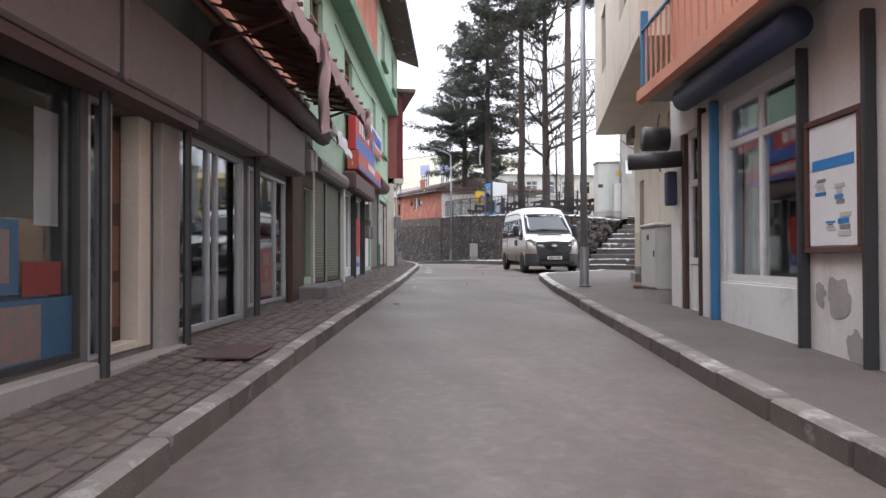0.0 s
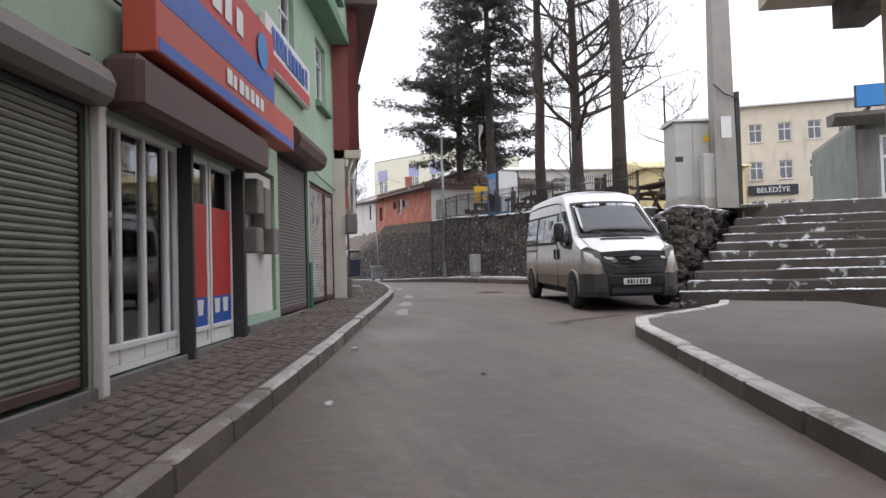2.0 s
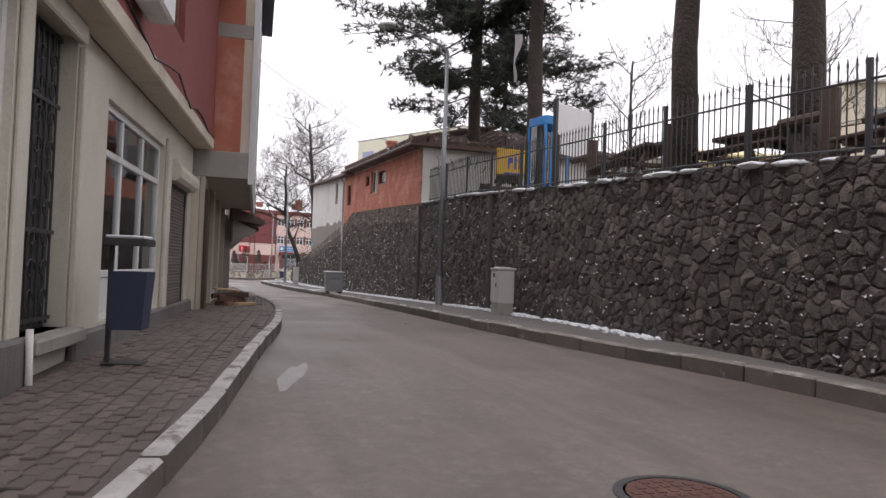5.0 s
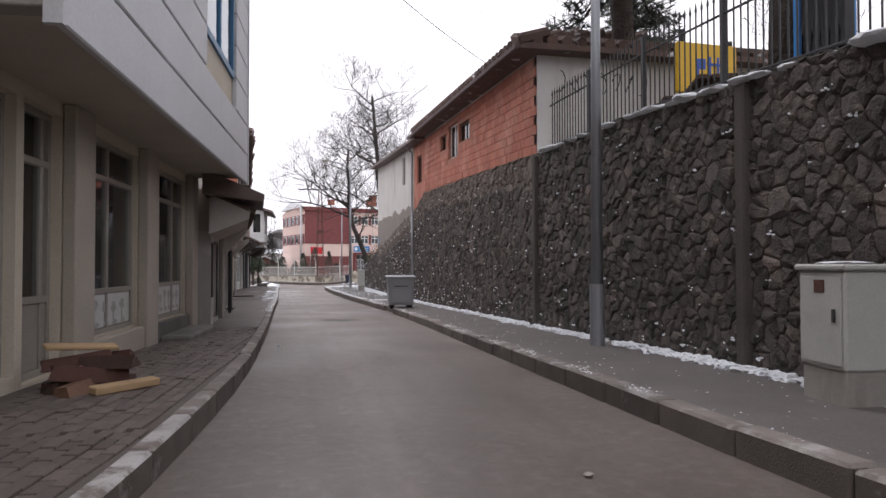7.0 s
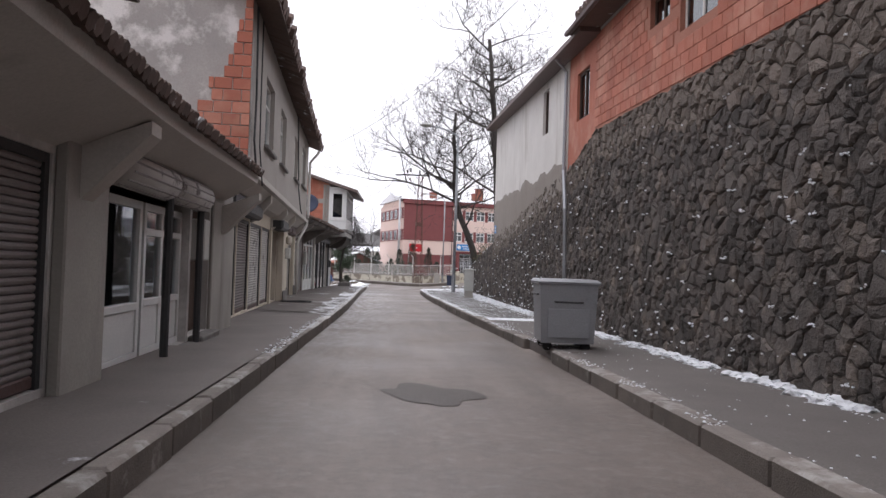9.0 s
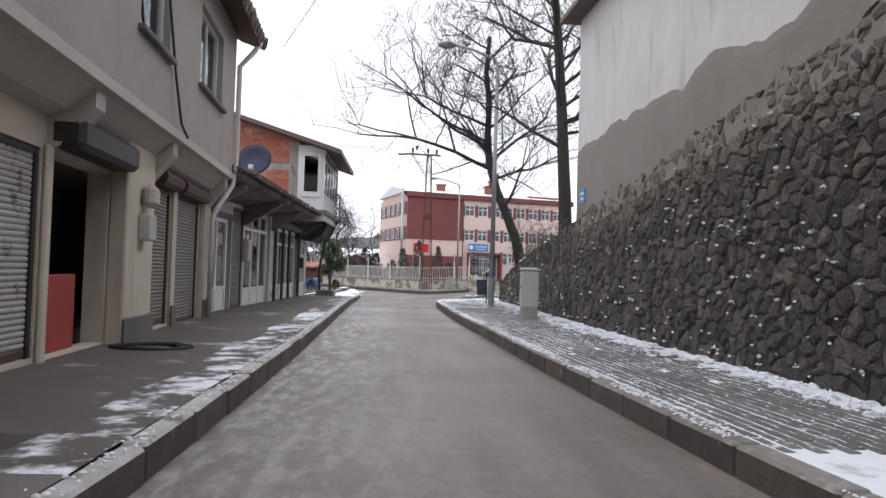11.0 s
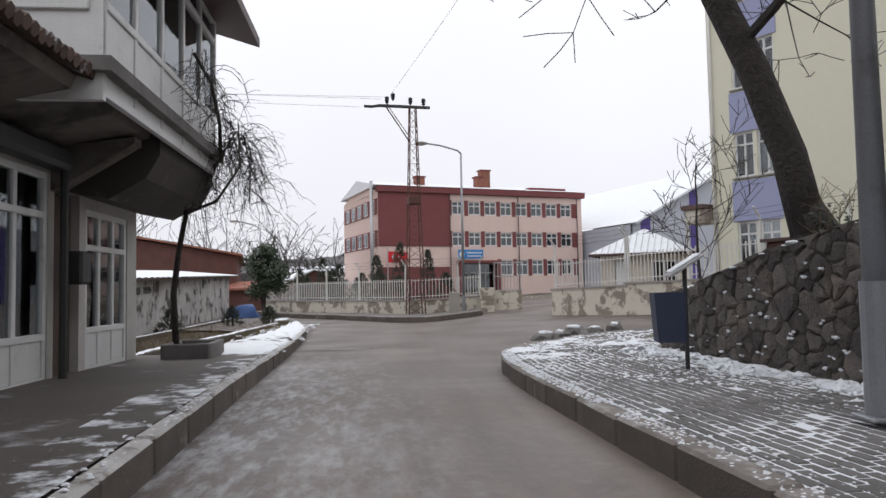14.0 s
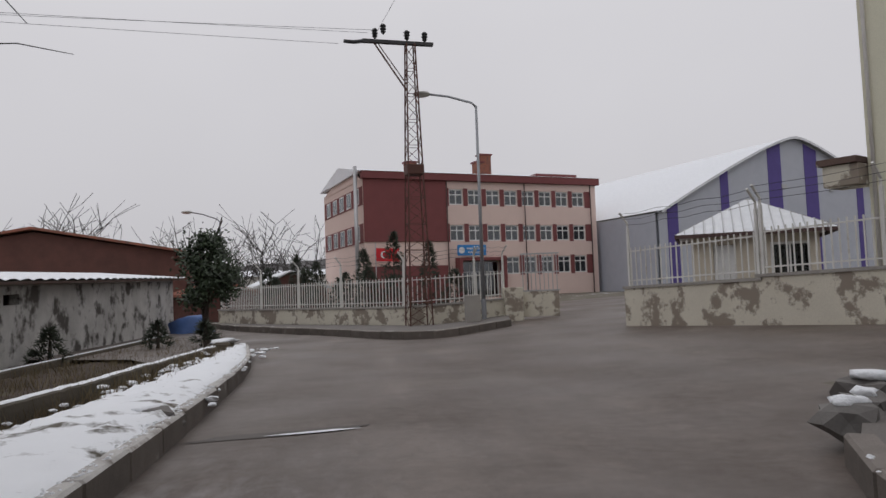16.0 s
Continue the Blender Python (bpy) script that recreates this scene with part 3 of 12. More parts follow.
def smooth_line(line, step=0.4):
    """A rounded line through the points."""
    pts = [Vector(p) for p in line]
    pts = [2 * pts[0] - pts[1]] + pts + [2 * pts[-1] - pts[-2]]
    out = []
    for i in range(1, len(pts) - 2):
        n = max(1, int((pts[i + 1] - pts[i]).length / step))
        for k in range(n):
            t = k / n
            a, b, c, d = pts[i - 1:i + 3]
            out.append(0.5 * ((2 * b) + (c - a) * t + (2 * a - 5 * b + 4 * c - d) * t * t + (3 * b - 3 * c + d - a) * t ** 3))
    return out + [pts[-2]]

# ---- ground, road, pavements, kerbs ----
def grid_axis(lo, hi, fine0, fine1, step):
    v = [lo, lo * 0.4, lo * 0.12] + list(np.arange(fine0, fine1, step)) + [fine1, hi * 0.12 + fine1, hi * 0.4, hi]
    return sorted(set(round(float(q), 3) for q in v))


g_xs = grid_axis(-1500, 1500, -40, 70, 2.0)
g_ys = grid_axis(-1500, 1800, -30, 180, 2.0)


def ground_z(x, y):
    z = land(x, y) - 0.012
    if x < 9.0 and y > 92:  # the garden lies lower than the street
        z -= 0.4 * ease(9.0, 7.2, x) * ease(92, 94, y) * (1 - ease(112, 120, y))
    return z


single("ground", Shape().sheet([[(x, y, ground_z(x, y)) for x in g_xs] for y in g_ys]), "earth_snow", "bare winter earth with thin patches of snow", "ground", kind="structure")

KERB_L = smooth_line([(-4.2, -8.0), (-1.6, 0.0), (-0.42, 3.74), (1.03, 8.05), (2.48, 12.3), (4.38, 17.9), (5.6, 21.6), (6.98, 25.9), (8.26, 30.1), (8.92, 32.8), (9.66, 37.4), (10.2, 40.7),
                      (10.58, 45.5), (10.62, 50.8), (10.54, 56.7), (10.46, 62.0), (10.36, 70.0), (10.18, 78.0), (10.02, 85.0), (9.88, 92.0), (9.7, 98.0), (9.45, 103.5), (8.8, 108.0)])
KERB_R1 = smooth_line([(-0.2, -8.0), (2.4, 0.0), (3.74, 4.36), (4.28, 6.0), (5.5, 9.6), (6.78, 13.2), (7.64, 15.6), (8.58, 18.0), (9.25, 19.7), (9.58, 20.5), (10.15, 20.95), (11.2, 21.4), (12.4, 22.0), (13.2, 22.9)])
KERB_R2 = smooth_line([(15.3, 27.0), (15.35, 31.0), (15.1, 34.6), (14.5, 37.2), (14.1, 40.5), (13.98, 44.0), (14.02, 50.0), (14.1, 56.0), (14.02, 62.0), (13.72, 70.0), (13.55, 75.0), (13.28, 81.0),
                       (13.16, 87.0), (13.16, 89.6), (13.36, 91.7), (13.95, 93.4), (14.8, 94.9), (16.2, 95.9), (18.5, 95.6), (21.0, 92.5)])
KERB_S = smooth_line([(4.2, 126.0), (6.6, 120.6), (10.4, 114.8), (12.3, 111.3), (13.6, 110.6), (15.0, 111.6), (16.6, 113.2)])


def kerb_high(y, side):
    if side > 0:
        return 0.16 + 0.03 * ease(28, 34, y) * (1 - ease(44, 52, y)) + 0.05 * ease(62, 72, y)
    return 0.16 + 0.03 * ease(28, 36, y) + 0.04 * ease(64, 74, y)


def walk_z(x, y, side):
    return land(x, y) + kerb_high(y, side)


road_rows = []
for y in list(np.arange(-20, 130.1, 1.0)):
    w0 = float(np.interp(y, [p.y for p in KERB_L], [p.x for p in KERB_L])) - 0.6
    w1 = float(np.interp(y, [-8, 0, 9, 17, 19, 20, 27, 31, 35, 40, 90, 91], [0.2, 2.8, 5.6, 8.6, 12, 15.5, 16.2, 16, 15.7, 14.9, 14.9, 34]))
    w0 = w0 if y < 92 else float(np.interp(y, [92, 104, 108, 112], [w0, w0, 6.0, -2.0]))
    road_rows.append([(x, y, land(x, y)) for x in np.linspace(w0, w1, 37)])
road = single("road", Shape().sheet(road_rows), "asphalt", "worn grey-brown asphalt, damp and dusted with frost", "road", kind="structure")

# the road is trimmed to the street by the pavements that lie on it


def pavement(name, inner, outer, mat, label, side, lift=0.0):
    n = int(length([tuple(p) for p in inner]) / 0.8)
    a, b = along(inner, n), along(outer, n)
    rows, skirt = [], []
    for p, q in zip(a, b):
        rows.append([(*(p.lerp(q, k / 6)), walk_z(*p.lerp(q, k / 6), side) + lift + 0.006 * noise.noise(Vector((*(p.lerp(q, k / 6)), 3)))) for k in range(7)])
    sh = Shape().sheet(rows)
    sh.sheet([[(p[0], p[1], p[2]) for p in (r[0] for r in rows)], [(r[0][0], r[0][1], r[0][2] - 0.3) for r in rows]])
    return single(name, sh, mat, label, "pavement", kind="structure")


def kerb_row(name, line, side, label, top_mat="kerb_top", gap=0.012, unit=0.95, depth=0.2):
    """Kerb stones, each of its own, along a line; the walk lies towards 'side' (+1: to the right of the way)."""
    root = thing(name, label, "kerb", kind="structure")
    total = length([tuple(p) for p in line])
    n = int(total / unit)
    pts = along(line, n)
    rnd = random.Random(len(line))
    for i in range(n):
        a, b = pts[i], pts[i + 1]
        d = (b - a).normalized()
        mid = (a + b) / 2
        if side > 0 and 59.5 < mid.y < 61.3 and mid.x > 13:
            continue  # gap in the kerb where the waste container stands
        h = kerb_high(mid.y, side)
        L = (b - a).length - gap
        slope = math.atan2(land(b.x, b.y) - land(a.x, a.y), (b - a).length)
        yaw = math.atan2(d.y, d.x)
        m = Matrix.Translation((mid.x, mid.y, land(mid.x, mid.y) + rnd.uniform(-0.012, 0.008))) @ Matrix.Rotation(yaw + rnd.uniform(-0.012, 0.012), 4, "Z") @ Matrix.Rotation(-slope + rnd.uniform(-0.008, 0.008), 4, "Y")
        key = (name, top_mat, round(L, 1), round(h, 2))
        if key not in KERB_MESH:
            s = -side
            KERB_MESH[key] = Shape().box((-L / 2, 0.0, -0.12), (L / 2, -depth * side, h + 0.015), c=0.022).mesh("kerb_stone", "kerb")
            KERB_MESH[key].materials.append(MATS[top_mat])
            # upward faces take the paler top material, upright faces keep the darker one
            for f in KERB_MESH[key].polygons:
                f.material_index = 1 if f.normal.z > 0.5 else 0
        ob = part("kerb_stone", KERB_MESH[key], None, root)
        ob.matrix_world = m
    return root


KERB_MESH = {}


def offset(line, d):
    out = []
    for i, p in enumerate(line):
        w = (line[min(i + 1, len(line) - 1)] - line[max(i - 1, 0)]).normalized()
        out.append(p + d * Vector((w.y, -w.x)))
    return out


def clip_y(line, y0, y1):
    return [p for p in line if y0 <= p.y <= y1]


pavement("pavement_west", offset(clip_y(KERB_L, -20, 110), -0.1), [(-9.5, -8), (-5.7, -8), (-3.2, 0), (2.0, 15.2), (5.8, 26.9), (6.9, 30.5), (7.6, 36), (8.0, 42), (8.3, 52), (8.2, 62), (7.4, 78), (7.4, 92.6), (8.35, 93.3), (8.5, 97), (8.7, 102), (8.6, 107)],
         "joint_sand", "bed of the block-paved walk beside the shops", -1, -0.016)
pavement("pavement_corner", offset(KERB_R1, 0.1), [(5.6, -8.2), (5.8, 0), (7.2, 5), (8.3, 8.5), (9.6, 12.5), (10.6, 15.0), (11.5, 16.6), (12.4, 17.6), (13.4, 18.6), (14.2, 19.8), (14.8, 21.5)],
         "concrete_walk_old", "cracked grey-brown concrete walk with damp patches", 1)
pavement("pavement_east", offset(clip_y(KERB_R2, 26, 67.2), 0.1), [(16.4, 26.5), (16.4, 40), (16.4, 55), (16.4, 67.2)], "concrete_walk_snow", "grey concrete walk below the stone wall, dusted with snow", 1)
pavement("pavement_east_bed", offset(clip_y(KERB_R2, 66.8, 92.3), 0.1), [(16.4, 66.8), (16.4, 80), (16.4, 92.3)], "concrete_walk_snow", "bed under the block paving", 1, -0.05)
pavement("pavement_east_corner", offset(clip_y(KERB_R2, 92.0, 97), 0.1), [(16.4, 92.0), (16.5, 93.5), (17.0, 95.5)], "concrete_walk_snow", "grey concrete walk of the rounded corner, under snow", 1, -0.004)
pavement("pavement_school", offset(KERB_S, -0.1), [(4.4, 127), (7.2, 122), (11.0, 117.6), (13.4, 114.6), (14.6, 114.5), (15.8, 115.2), (17.2, 116.4)], "concrete_walk_snow", "narrow snow-dusted walk before the school wall", -1)
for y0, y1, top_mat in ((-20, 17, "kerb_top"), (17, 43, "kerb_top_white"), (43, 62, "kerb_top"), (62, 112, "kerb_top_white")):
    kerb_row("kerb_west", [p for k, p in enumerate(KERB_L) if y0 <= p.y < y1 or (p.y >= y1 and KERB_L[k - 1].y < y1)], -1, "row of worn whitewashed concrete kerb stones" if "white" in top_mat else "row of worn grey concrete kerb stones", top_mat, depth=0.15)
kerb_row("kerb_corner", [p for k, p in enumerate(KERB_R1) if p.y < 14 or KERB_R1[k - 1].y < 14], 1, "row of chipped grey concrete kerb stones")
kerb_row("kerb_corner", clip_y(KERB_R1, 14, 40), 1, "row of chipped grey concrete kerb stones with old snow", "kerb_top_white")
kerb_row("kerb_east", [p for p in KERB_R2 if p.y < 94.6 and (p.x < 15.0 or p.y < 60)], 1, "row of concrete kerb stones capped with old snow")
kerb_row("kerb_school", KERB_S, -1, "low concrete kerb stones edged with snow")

# ---- buildings: helpers ----
class House:
    """A building on a street line from p0 to p1. Places along it: s (metres from p0), d (metres out towards the street), z (world height)."""

    def __init__(self, name, label, p0, p1, zb, out, category="building"):
        u = Vector(p1) - Vector(p0)
        self.len, self.zb, self.o = u.length, zb, out
        self.root = thing(name, label, category, Matrix.Translation((*p0, zb)) @ Matrix.Rotation(math.atan2(u.y, u.x), 4, "Z"))

    def p(self, s, d, z):
        return (s, self.o * d, z - self.zb)

    def box(self, name, mat, s0, s1, d0, d1, z0, z1, label="", parent=None, c=0.0):
        return part(name, Shape().box(self.p(s0, d0, z0), self.p(s1, d1, z1), c=c), mat, parent or self.root, label)

    def boxes(self, name, mat, rows, label="", parent=None, c=0.0):
        return [self.box(name, mat, *r, label=label, parent=parent, c=c) for r in rows][0]

    def wall(self, mat, s0, s1, z0, z1, holes=(), d=0.0, thick=0.25, label="", name="wall"):
        sh = Shape().wall(s0, s1, z0 - self.zb, z1 - self.zb, self.o * (d - thick), self.o * d, [(a, b, c - self.zb, e - self.zb) for a, b, c, e in holes])
        return part(name, sh, mat, self.root, label)

    def shell(self, mat, s0, s1, z0, z1, depth, d=0.0, back="interior", roof="concrete"):
        """Side walls, back wall and floor slabs, so that it is closed and dark inside."""
        self.box("wall", mat, s0, s0 + 0.25, d - 0.252, d - depth, z0, z1)
        self.box("wall", mat, s1 - 0.25, s1, d - 0.252, d - depth, z0, z1)
        self.box("wall", mat, s0, s1, d - depth, d - depth - 0.25, z0, z1)
        self.box("roof_slab", roof, s0, s1, d + 0.002, d - depth - 0.2, z1, z1 + 0.16)

    def lining(self, s0, s1, z0, z1, d, depth=2.4, mat="interior"):
        """A dim room behind shop windows."""
        a, b = d - 0.26, d - depth
        vs = [self.p(s, q, z) for s in (s0, s1) for q in (a, b) for z in (z0, z1)]
        part("room_lining", Shape().add(vs, [(0, 1, 3, 2), (4, 6, 7, 5), (2, 3, 7, 6), (1, 5, 7, 3), (0, 2, 6, 4)]), mat, self.root)

    def window(self, s0, s1, z0, z1, d=-0.1, cols=2, trans=None, mat="pvc_white", bar=0.06, sill="concrete", pane="glass", curtain=None, name="window", panel=None, sub=None, panel_mat=None, label=""):
        """A framed window; trans: height of a cross bar; panel: height up to which solid panels fill it; sub: columns below the cross bar."""
        sh = Shape()
        e = 0.07
        zp = panel or z0
        cuts = [s0 + (s1 - s0) * k / cols for k in range(cols + 1)] if isinstance(cols, int) else [s0 + (s1 - s0) * k for k in cols]

        sh.wall(s0, s1, z0 - self.zb, z1 - self.zb, self.o * (d - e), self.o * d, [(s0 + bar, s1 - bar, z0 + bar - self.zb, z1 - bar - self.zb)])
        w = part(name, sh, mat, self.root, label)

        def bx(nm, a, b, c, f, dd):
            part(nm, Shape().box(self.p(a, d - e + 0.004, c), self.p(b, d + dd, f), c=0.008), mat, w)
        for q in cuts[1:-1]:
            bx("mullion", q - bar / 2, q + bar / 2, z0 + bar - 0.01, z1 - bar + 0.01, -0.004)
        for q in (trans, panel):
            if q:
                bx("crossbar", s0 + bar - 0.01, s1 - bar + 0.01, q - bar / 2, q + bar / 2, 0.003)
        rows = [(zp + (bar / 2 if panel else bar), z1 - bar)] if not trans else [(zp + (bar / 2 if panel else bar), trans - bar / 2), (trans + bar / 2, z1 - bar)]
        for a, b in zip(cuts, cuts[1:]):
            for lo, hi in rows:
                g = part("pane", Shape().box(self.p(a + bar / 2, d - 0.045, lo), self.p(b - bar / 2, d - 0.037, hi)), pane, w)
                g.visible_shadow = False
            if panel:
                part("panel", Shape().box(self.p(a + bar / 2, d - 0.055, z0 + bar), self.p(b - bar / 2, d - 0.02, panel - bar / 2), c=0.01), panel_mat or mat, w)
        if sill:
            part("sill", Shape().box(self.p(s0 - 0.08, d - 0.05, z0 - 0.07), self.p(s1 + 0.08, 0.09, z0 - 0.003), c=0.012), sill, w)
        if curtain:
            rows = []
            n = int((s1 - s0) * 14)
            for zz in (z0 + 0.05, (z0 + z1) / 2, z1 - 0.03):
                rows.append([self.p(s0 + (s1 - s0) * k / n, d - 0.16 + 0.025 * math.sin(k * 1.9) + 0.01 * math.sin(k * 5.1 + zz), zz) for k in range(n + 1) if curtain[0] <= k / n <= curtain[1]])
            part("curtain", Shape().sheet(rows), "curtain", w, smooth=True)
        return w

    def shutter(self, s0, s1, z0, z1, d=-0.06, mat="shutter_grey", box_h=0.36, box_mat=None, label="", box_d=0.3, box=True, rail="metal_dark"):
        """A closed roller shutter with slats, rails, a bottom bar and its roll box."""
        u = [(s0, z0), (s0 + 0.07, z0), (s0 + 0.07, z1 - 0.07), (s1 - 0.07, z1 - 0.07), (s1 - 0.07, z0), (s1, z0), (s1, z1), (s0, z1)]
        sh = Shape().add([self.p(a, q, b) for q in (d - 0.06, d + 0.04) for a, b in u], [(0, 1, 2, 7), (2, 3, 6, 7), (3, 4, 5, 6), (8, 15, 10, 9), (10, 15, 14, 11), (11, 14, 13, 12)] + [(i, (i + 1) % 8, 8 + (i + 1) % 8, 8 + i) for i in range(8)])
        r = part("roller_shutter", sh, rail, self.root, label or "closed steel roller shutter")
        part("bottom_bar", Shape().box(self.p(s0 + 0.075, d - 0.035, z0 + 0.01), self.p(s1 - 0.075, d + 0.025, z0 + 0.1), c=0.012), "metal_brown", r)
        W = s1 - s0 - 0.15
        n = max(3, int((z1 - z0 - 0.1) / 0.058))
        step = (z1 - z0 - 0.1) / n
        key = (round(W, 2), round(step, 4), mat, self.o)
        if key not in SLATS:
            prof = [(0.0, 0.0), (0.012, 0.12), (0.02, 0.45), (0.016, 0.8), (0.0, 0.93), (-0.008, 0.99)]
            sl = Shape().sheet([[(0, self.o * a, b * step), (W, self.o * a, b * step)] for a, b in prof])
            SLATS[key] = sl.mesh("slat", mat)
        for k in range(n):
            part("slat", SLATS[key], None, r, m=Matrix.Translation(self.p(s0 + 0.075, d, z0 + 0.1 + k * step)))
        if box:
            seg = [(0.0, 0.0), (0.0, box_h), (0.55, box_h), (0.85, box_h * 0.8), (1.0, box_h * 0.5), (0.92, box_h * 0.18), (0.7, 0.0)]
            vs = [self.p(q, d - 0.02 + a * box_d, z1 + b) for q in (s0 - 0.05, s1 + 0.05) for a, b in seg]
            n = len(seg)
            part("roll_box", Shape().add(vs, [tuple(range(n)), tuple(range(n, 2 * n))] + [(i, (i + 1) % n, n + (i + 1) % n, n + i) for i in range(n)]), box_mat or mat, r)
        return r

    def sign(self, name, s0, s1, z0, z1, d, mat, label, rows=(), thick=0.12, frame_mat=None):
        """A flat sign box on the facade; rows: (s, s, z, z, material) of shapes on its face."""
        r = part(name, Shape().box(self.p(s0, d - thick, z0), self.p(s1, d, z1), c=0.012), mat, self.root, label)
        for a, b, c, e, mm in rows:
            part("motif", Shape().box(self.p(a, d - 0.004, c), self.p(b, d + 0.006, e)), mm, r)
        return r

    def post(self, s, d, z0, z1, r=0.04, mat="metal_dark", name="post"):
        return part(name, Shape().tube(self.p(s, d, z0), self.p(s, d, z1), r, n=8), mat, self.root)

    def pipe(self, pts, r=0.045, mat="galv", name="drainpipe", label=""):
        return part(name, Shape().pipe([self.p(*q) for q in pts], r), mat, self.root, label, smooth=True)


SLATS = {}


def bars(house, parent, s0, s1, z, h, d, mat, n, seed):
    """Lettering that cannot be made out: a row of upright bars of its size."""
    rnd = random.Random(seed)
    w = (s1 - s0) / n
    for k in range(n):
        a = s0 + w * (k + 0.12)
        part("letter_bar", Shape().box(house.p(a, d, z), house.p(a + w * rnd.uniform(0.55, 0.8), d + 0.006, z + h * rnd.uniform(0.85, 1.0))), mat, parent)

# ---- west side of the street ----
LA0, LA1 = (-1.37, 5.1), (6.4, 28.4)
LU = (Vector(LA1) - Vector(LA0)).normalized()


def la(s):
    return tuple(Vector(LA0) + s * LU)


# corner shop with glazed fronts under a torn awning
A = House("shop_building", "old two-storey shop building, orange painted upper floor, glazed shopfronts", la(-10), la(8.2), 0.3, -1)
S = 10.0  # s of the house = S + s of the street line
A_holes = [(S - 4.5, S + 0.9, 0.6, 2.75), (S + 1.05, S + 2.14, 0.55, 2.66), (S + 2.75, S + 5.0, 0.55, 2.69), (S + 5.25, S + 7.35, 0.68, 2.65)]
A.wall("concrete_dark", 0, 18.2, -0.2, 4.2, A_holes)
A.wall("wall_orange", 0, 18.2, 4.2, 9.0, [(S + 1.0, S + 2.4, 5.3, 7.0), (S + 4.6, S + 6.0, 5.3, 7.0)], d=0.0)
A.shell("concrete_dark", 0, 18.2, -0.2, 9.0, 8.0)
A.lining(S - 4.6, S + 7.4, 0.5, 2.9, 0)
A.boxes("plinth", "concrete", [(0, S + 0.95, 0.003, 0.16, -0.2, 0.56), (S + 1.0, S + 2.6, 0.003, 0.2, -0.2, 0.5)], c=0.02)
A.window(S - 4.5, S + 0.9, 0.6, 2.75, d=0.02, cols=[0, 0.33, 0.7, 1], mat="metal_dark", sill=None, bar=0.045, pane="glass_clear")
A.window(S + 1.05, S + 1.32, 0.55, 2.66, d=0.0, cols=1, mat="alu", sill=None, bar=0.035)
dr = A.box("door", "wood_dark", S + 1.4, S + 1.9, -0.2, -0.15, 0.62, 2.6, "dark brown wooden shop door, shut", c=0.01)
for z in (0.75, 1.25, 1.85):
    part("panel", Shape().box(A.p(S + 1.46, -0.15, z), A.p(S + 1.84, -0.137, z + (0.4 if z < 1.5 else 0.65)), c=0.008), "wood_brown", dr)
part("handle", Shape().tube(A.p(S + 1.45, -0.13, 1.55), A.p(S + 1.45, -0.13, 1.75), 0.012, n=6), "alu", dr)
A.boxes("door_frame", "plaster_cream", [(S + 1.9, S + 2.13, -0.16, 0.02, 0.55, 2.66), (S + 1.33, S + 1.4, -0.16, 0.02, 0.55, 2.66), (S + 1.4, S + 1.9, -0.16, 0.012, 0.55, 0.62)], c=0.008)
A.boxes("pilaster", "concrete", [(S + 2.2, S + 2.62, 0.003, 0.1, 0.4, 2.75)], c=0.012)
A.window(S + 2.75, S + 5.0, 0.55, 2.69, d=0.02, cols=[0, 0.42, 0.55, 0.94, 1], sill=None, mat="alu", bar=0.07)
A.window(S + 5.25, S + 7.35, 0.68, 2.65, d=0.02, cols=[0, 0.12, 0.69, 1], sill=None, mat="alu", bar=0.05, pane="glass_clear")
for s in (0.98, 2.64, 5.12):
    A.post(S + s, 0.17, 0.35, 3.0, 0.045)
for a, b in ((-4.6, 0.9), (1.0, 2.6), (2.7, 5.05), (5.15, 7.4)):
    A.box("shutter_box", "shutter_grey", S + a, S + b, 0.003, 0.34, 2.75, 3.5, "grey steel fascia over the shopfront", c=0.03)
A.boxes("fascia_rail", "metal_brown", [(S - 4.6, S + 2.6, 0.003, 0.3, 2.66, 2.74)])
A.boxes("pilaster", "wood_dark", [(S + 7.42, S + 8.15, 0.003, 0.12, 0.6, 3.5)], c=0.015)
A.window(S + 1.0, S + 2.4, 5.3, 7.0, cols=2, mat="wood_brown")
A.window(S + 4.6, S + 6.0, 5.3, 7.0, cols=2, mat="wood_brown")
# goods behind the glass
rg = random.Random(4)
for k in range(8):
    s = S - 3.9 + 0.58 * k
    A.box("carton", ("goods_blue", "curtain", "carton", "goods_blue", "curtain", "carton", "goods_red", "goods_blue")[k], s, s + 0.54, -0.1, -0.4, 0.62, 1.02 + 0.12 * (k % 2), c=0.012)
    A.box("carton", ("curtain", "goods_blue", "goods_green", "carton", "goods_blue", "goods_red", "curtain", "carton")[k], s + 0.05, s + 0.5, -0.12, -0.4, 1.16, 1.5 + 0.14 * (k % 3), c=0.012)
A.boxes("poster", "poster_blue", [(S - 2.4, S - 0.75, -0.0165, -0.0145, 1.12, 1.62), (S - 0.7, S + 0.2, -0.0165, -0.0145, 1.12, 1.62), (S - 1.2, S + 0.85, -0.0165, -0.0145, 0.64, 1.08)], "blue-edged poster on the glass")
A.boxes("poster", "poster_faded", [(S - 2.32, S - 0.83, -0.0140, -0.0120, 1.2, 1.55), (S - 0.62, S + 0.1, -0.0140, -0.0120, 1.2, 1.55), (S - 1.12, S - 0.3, -0.0140, -0.0120, 0.68, 1.02), (S - 0.2, S + 0.45, -0.0140, -0.0120, 0.66, 1.04)], "faded picture poster")
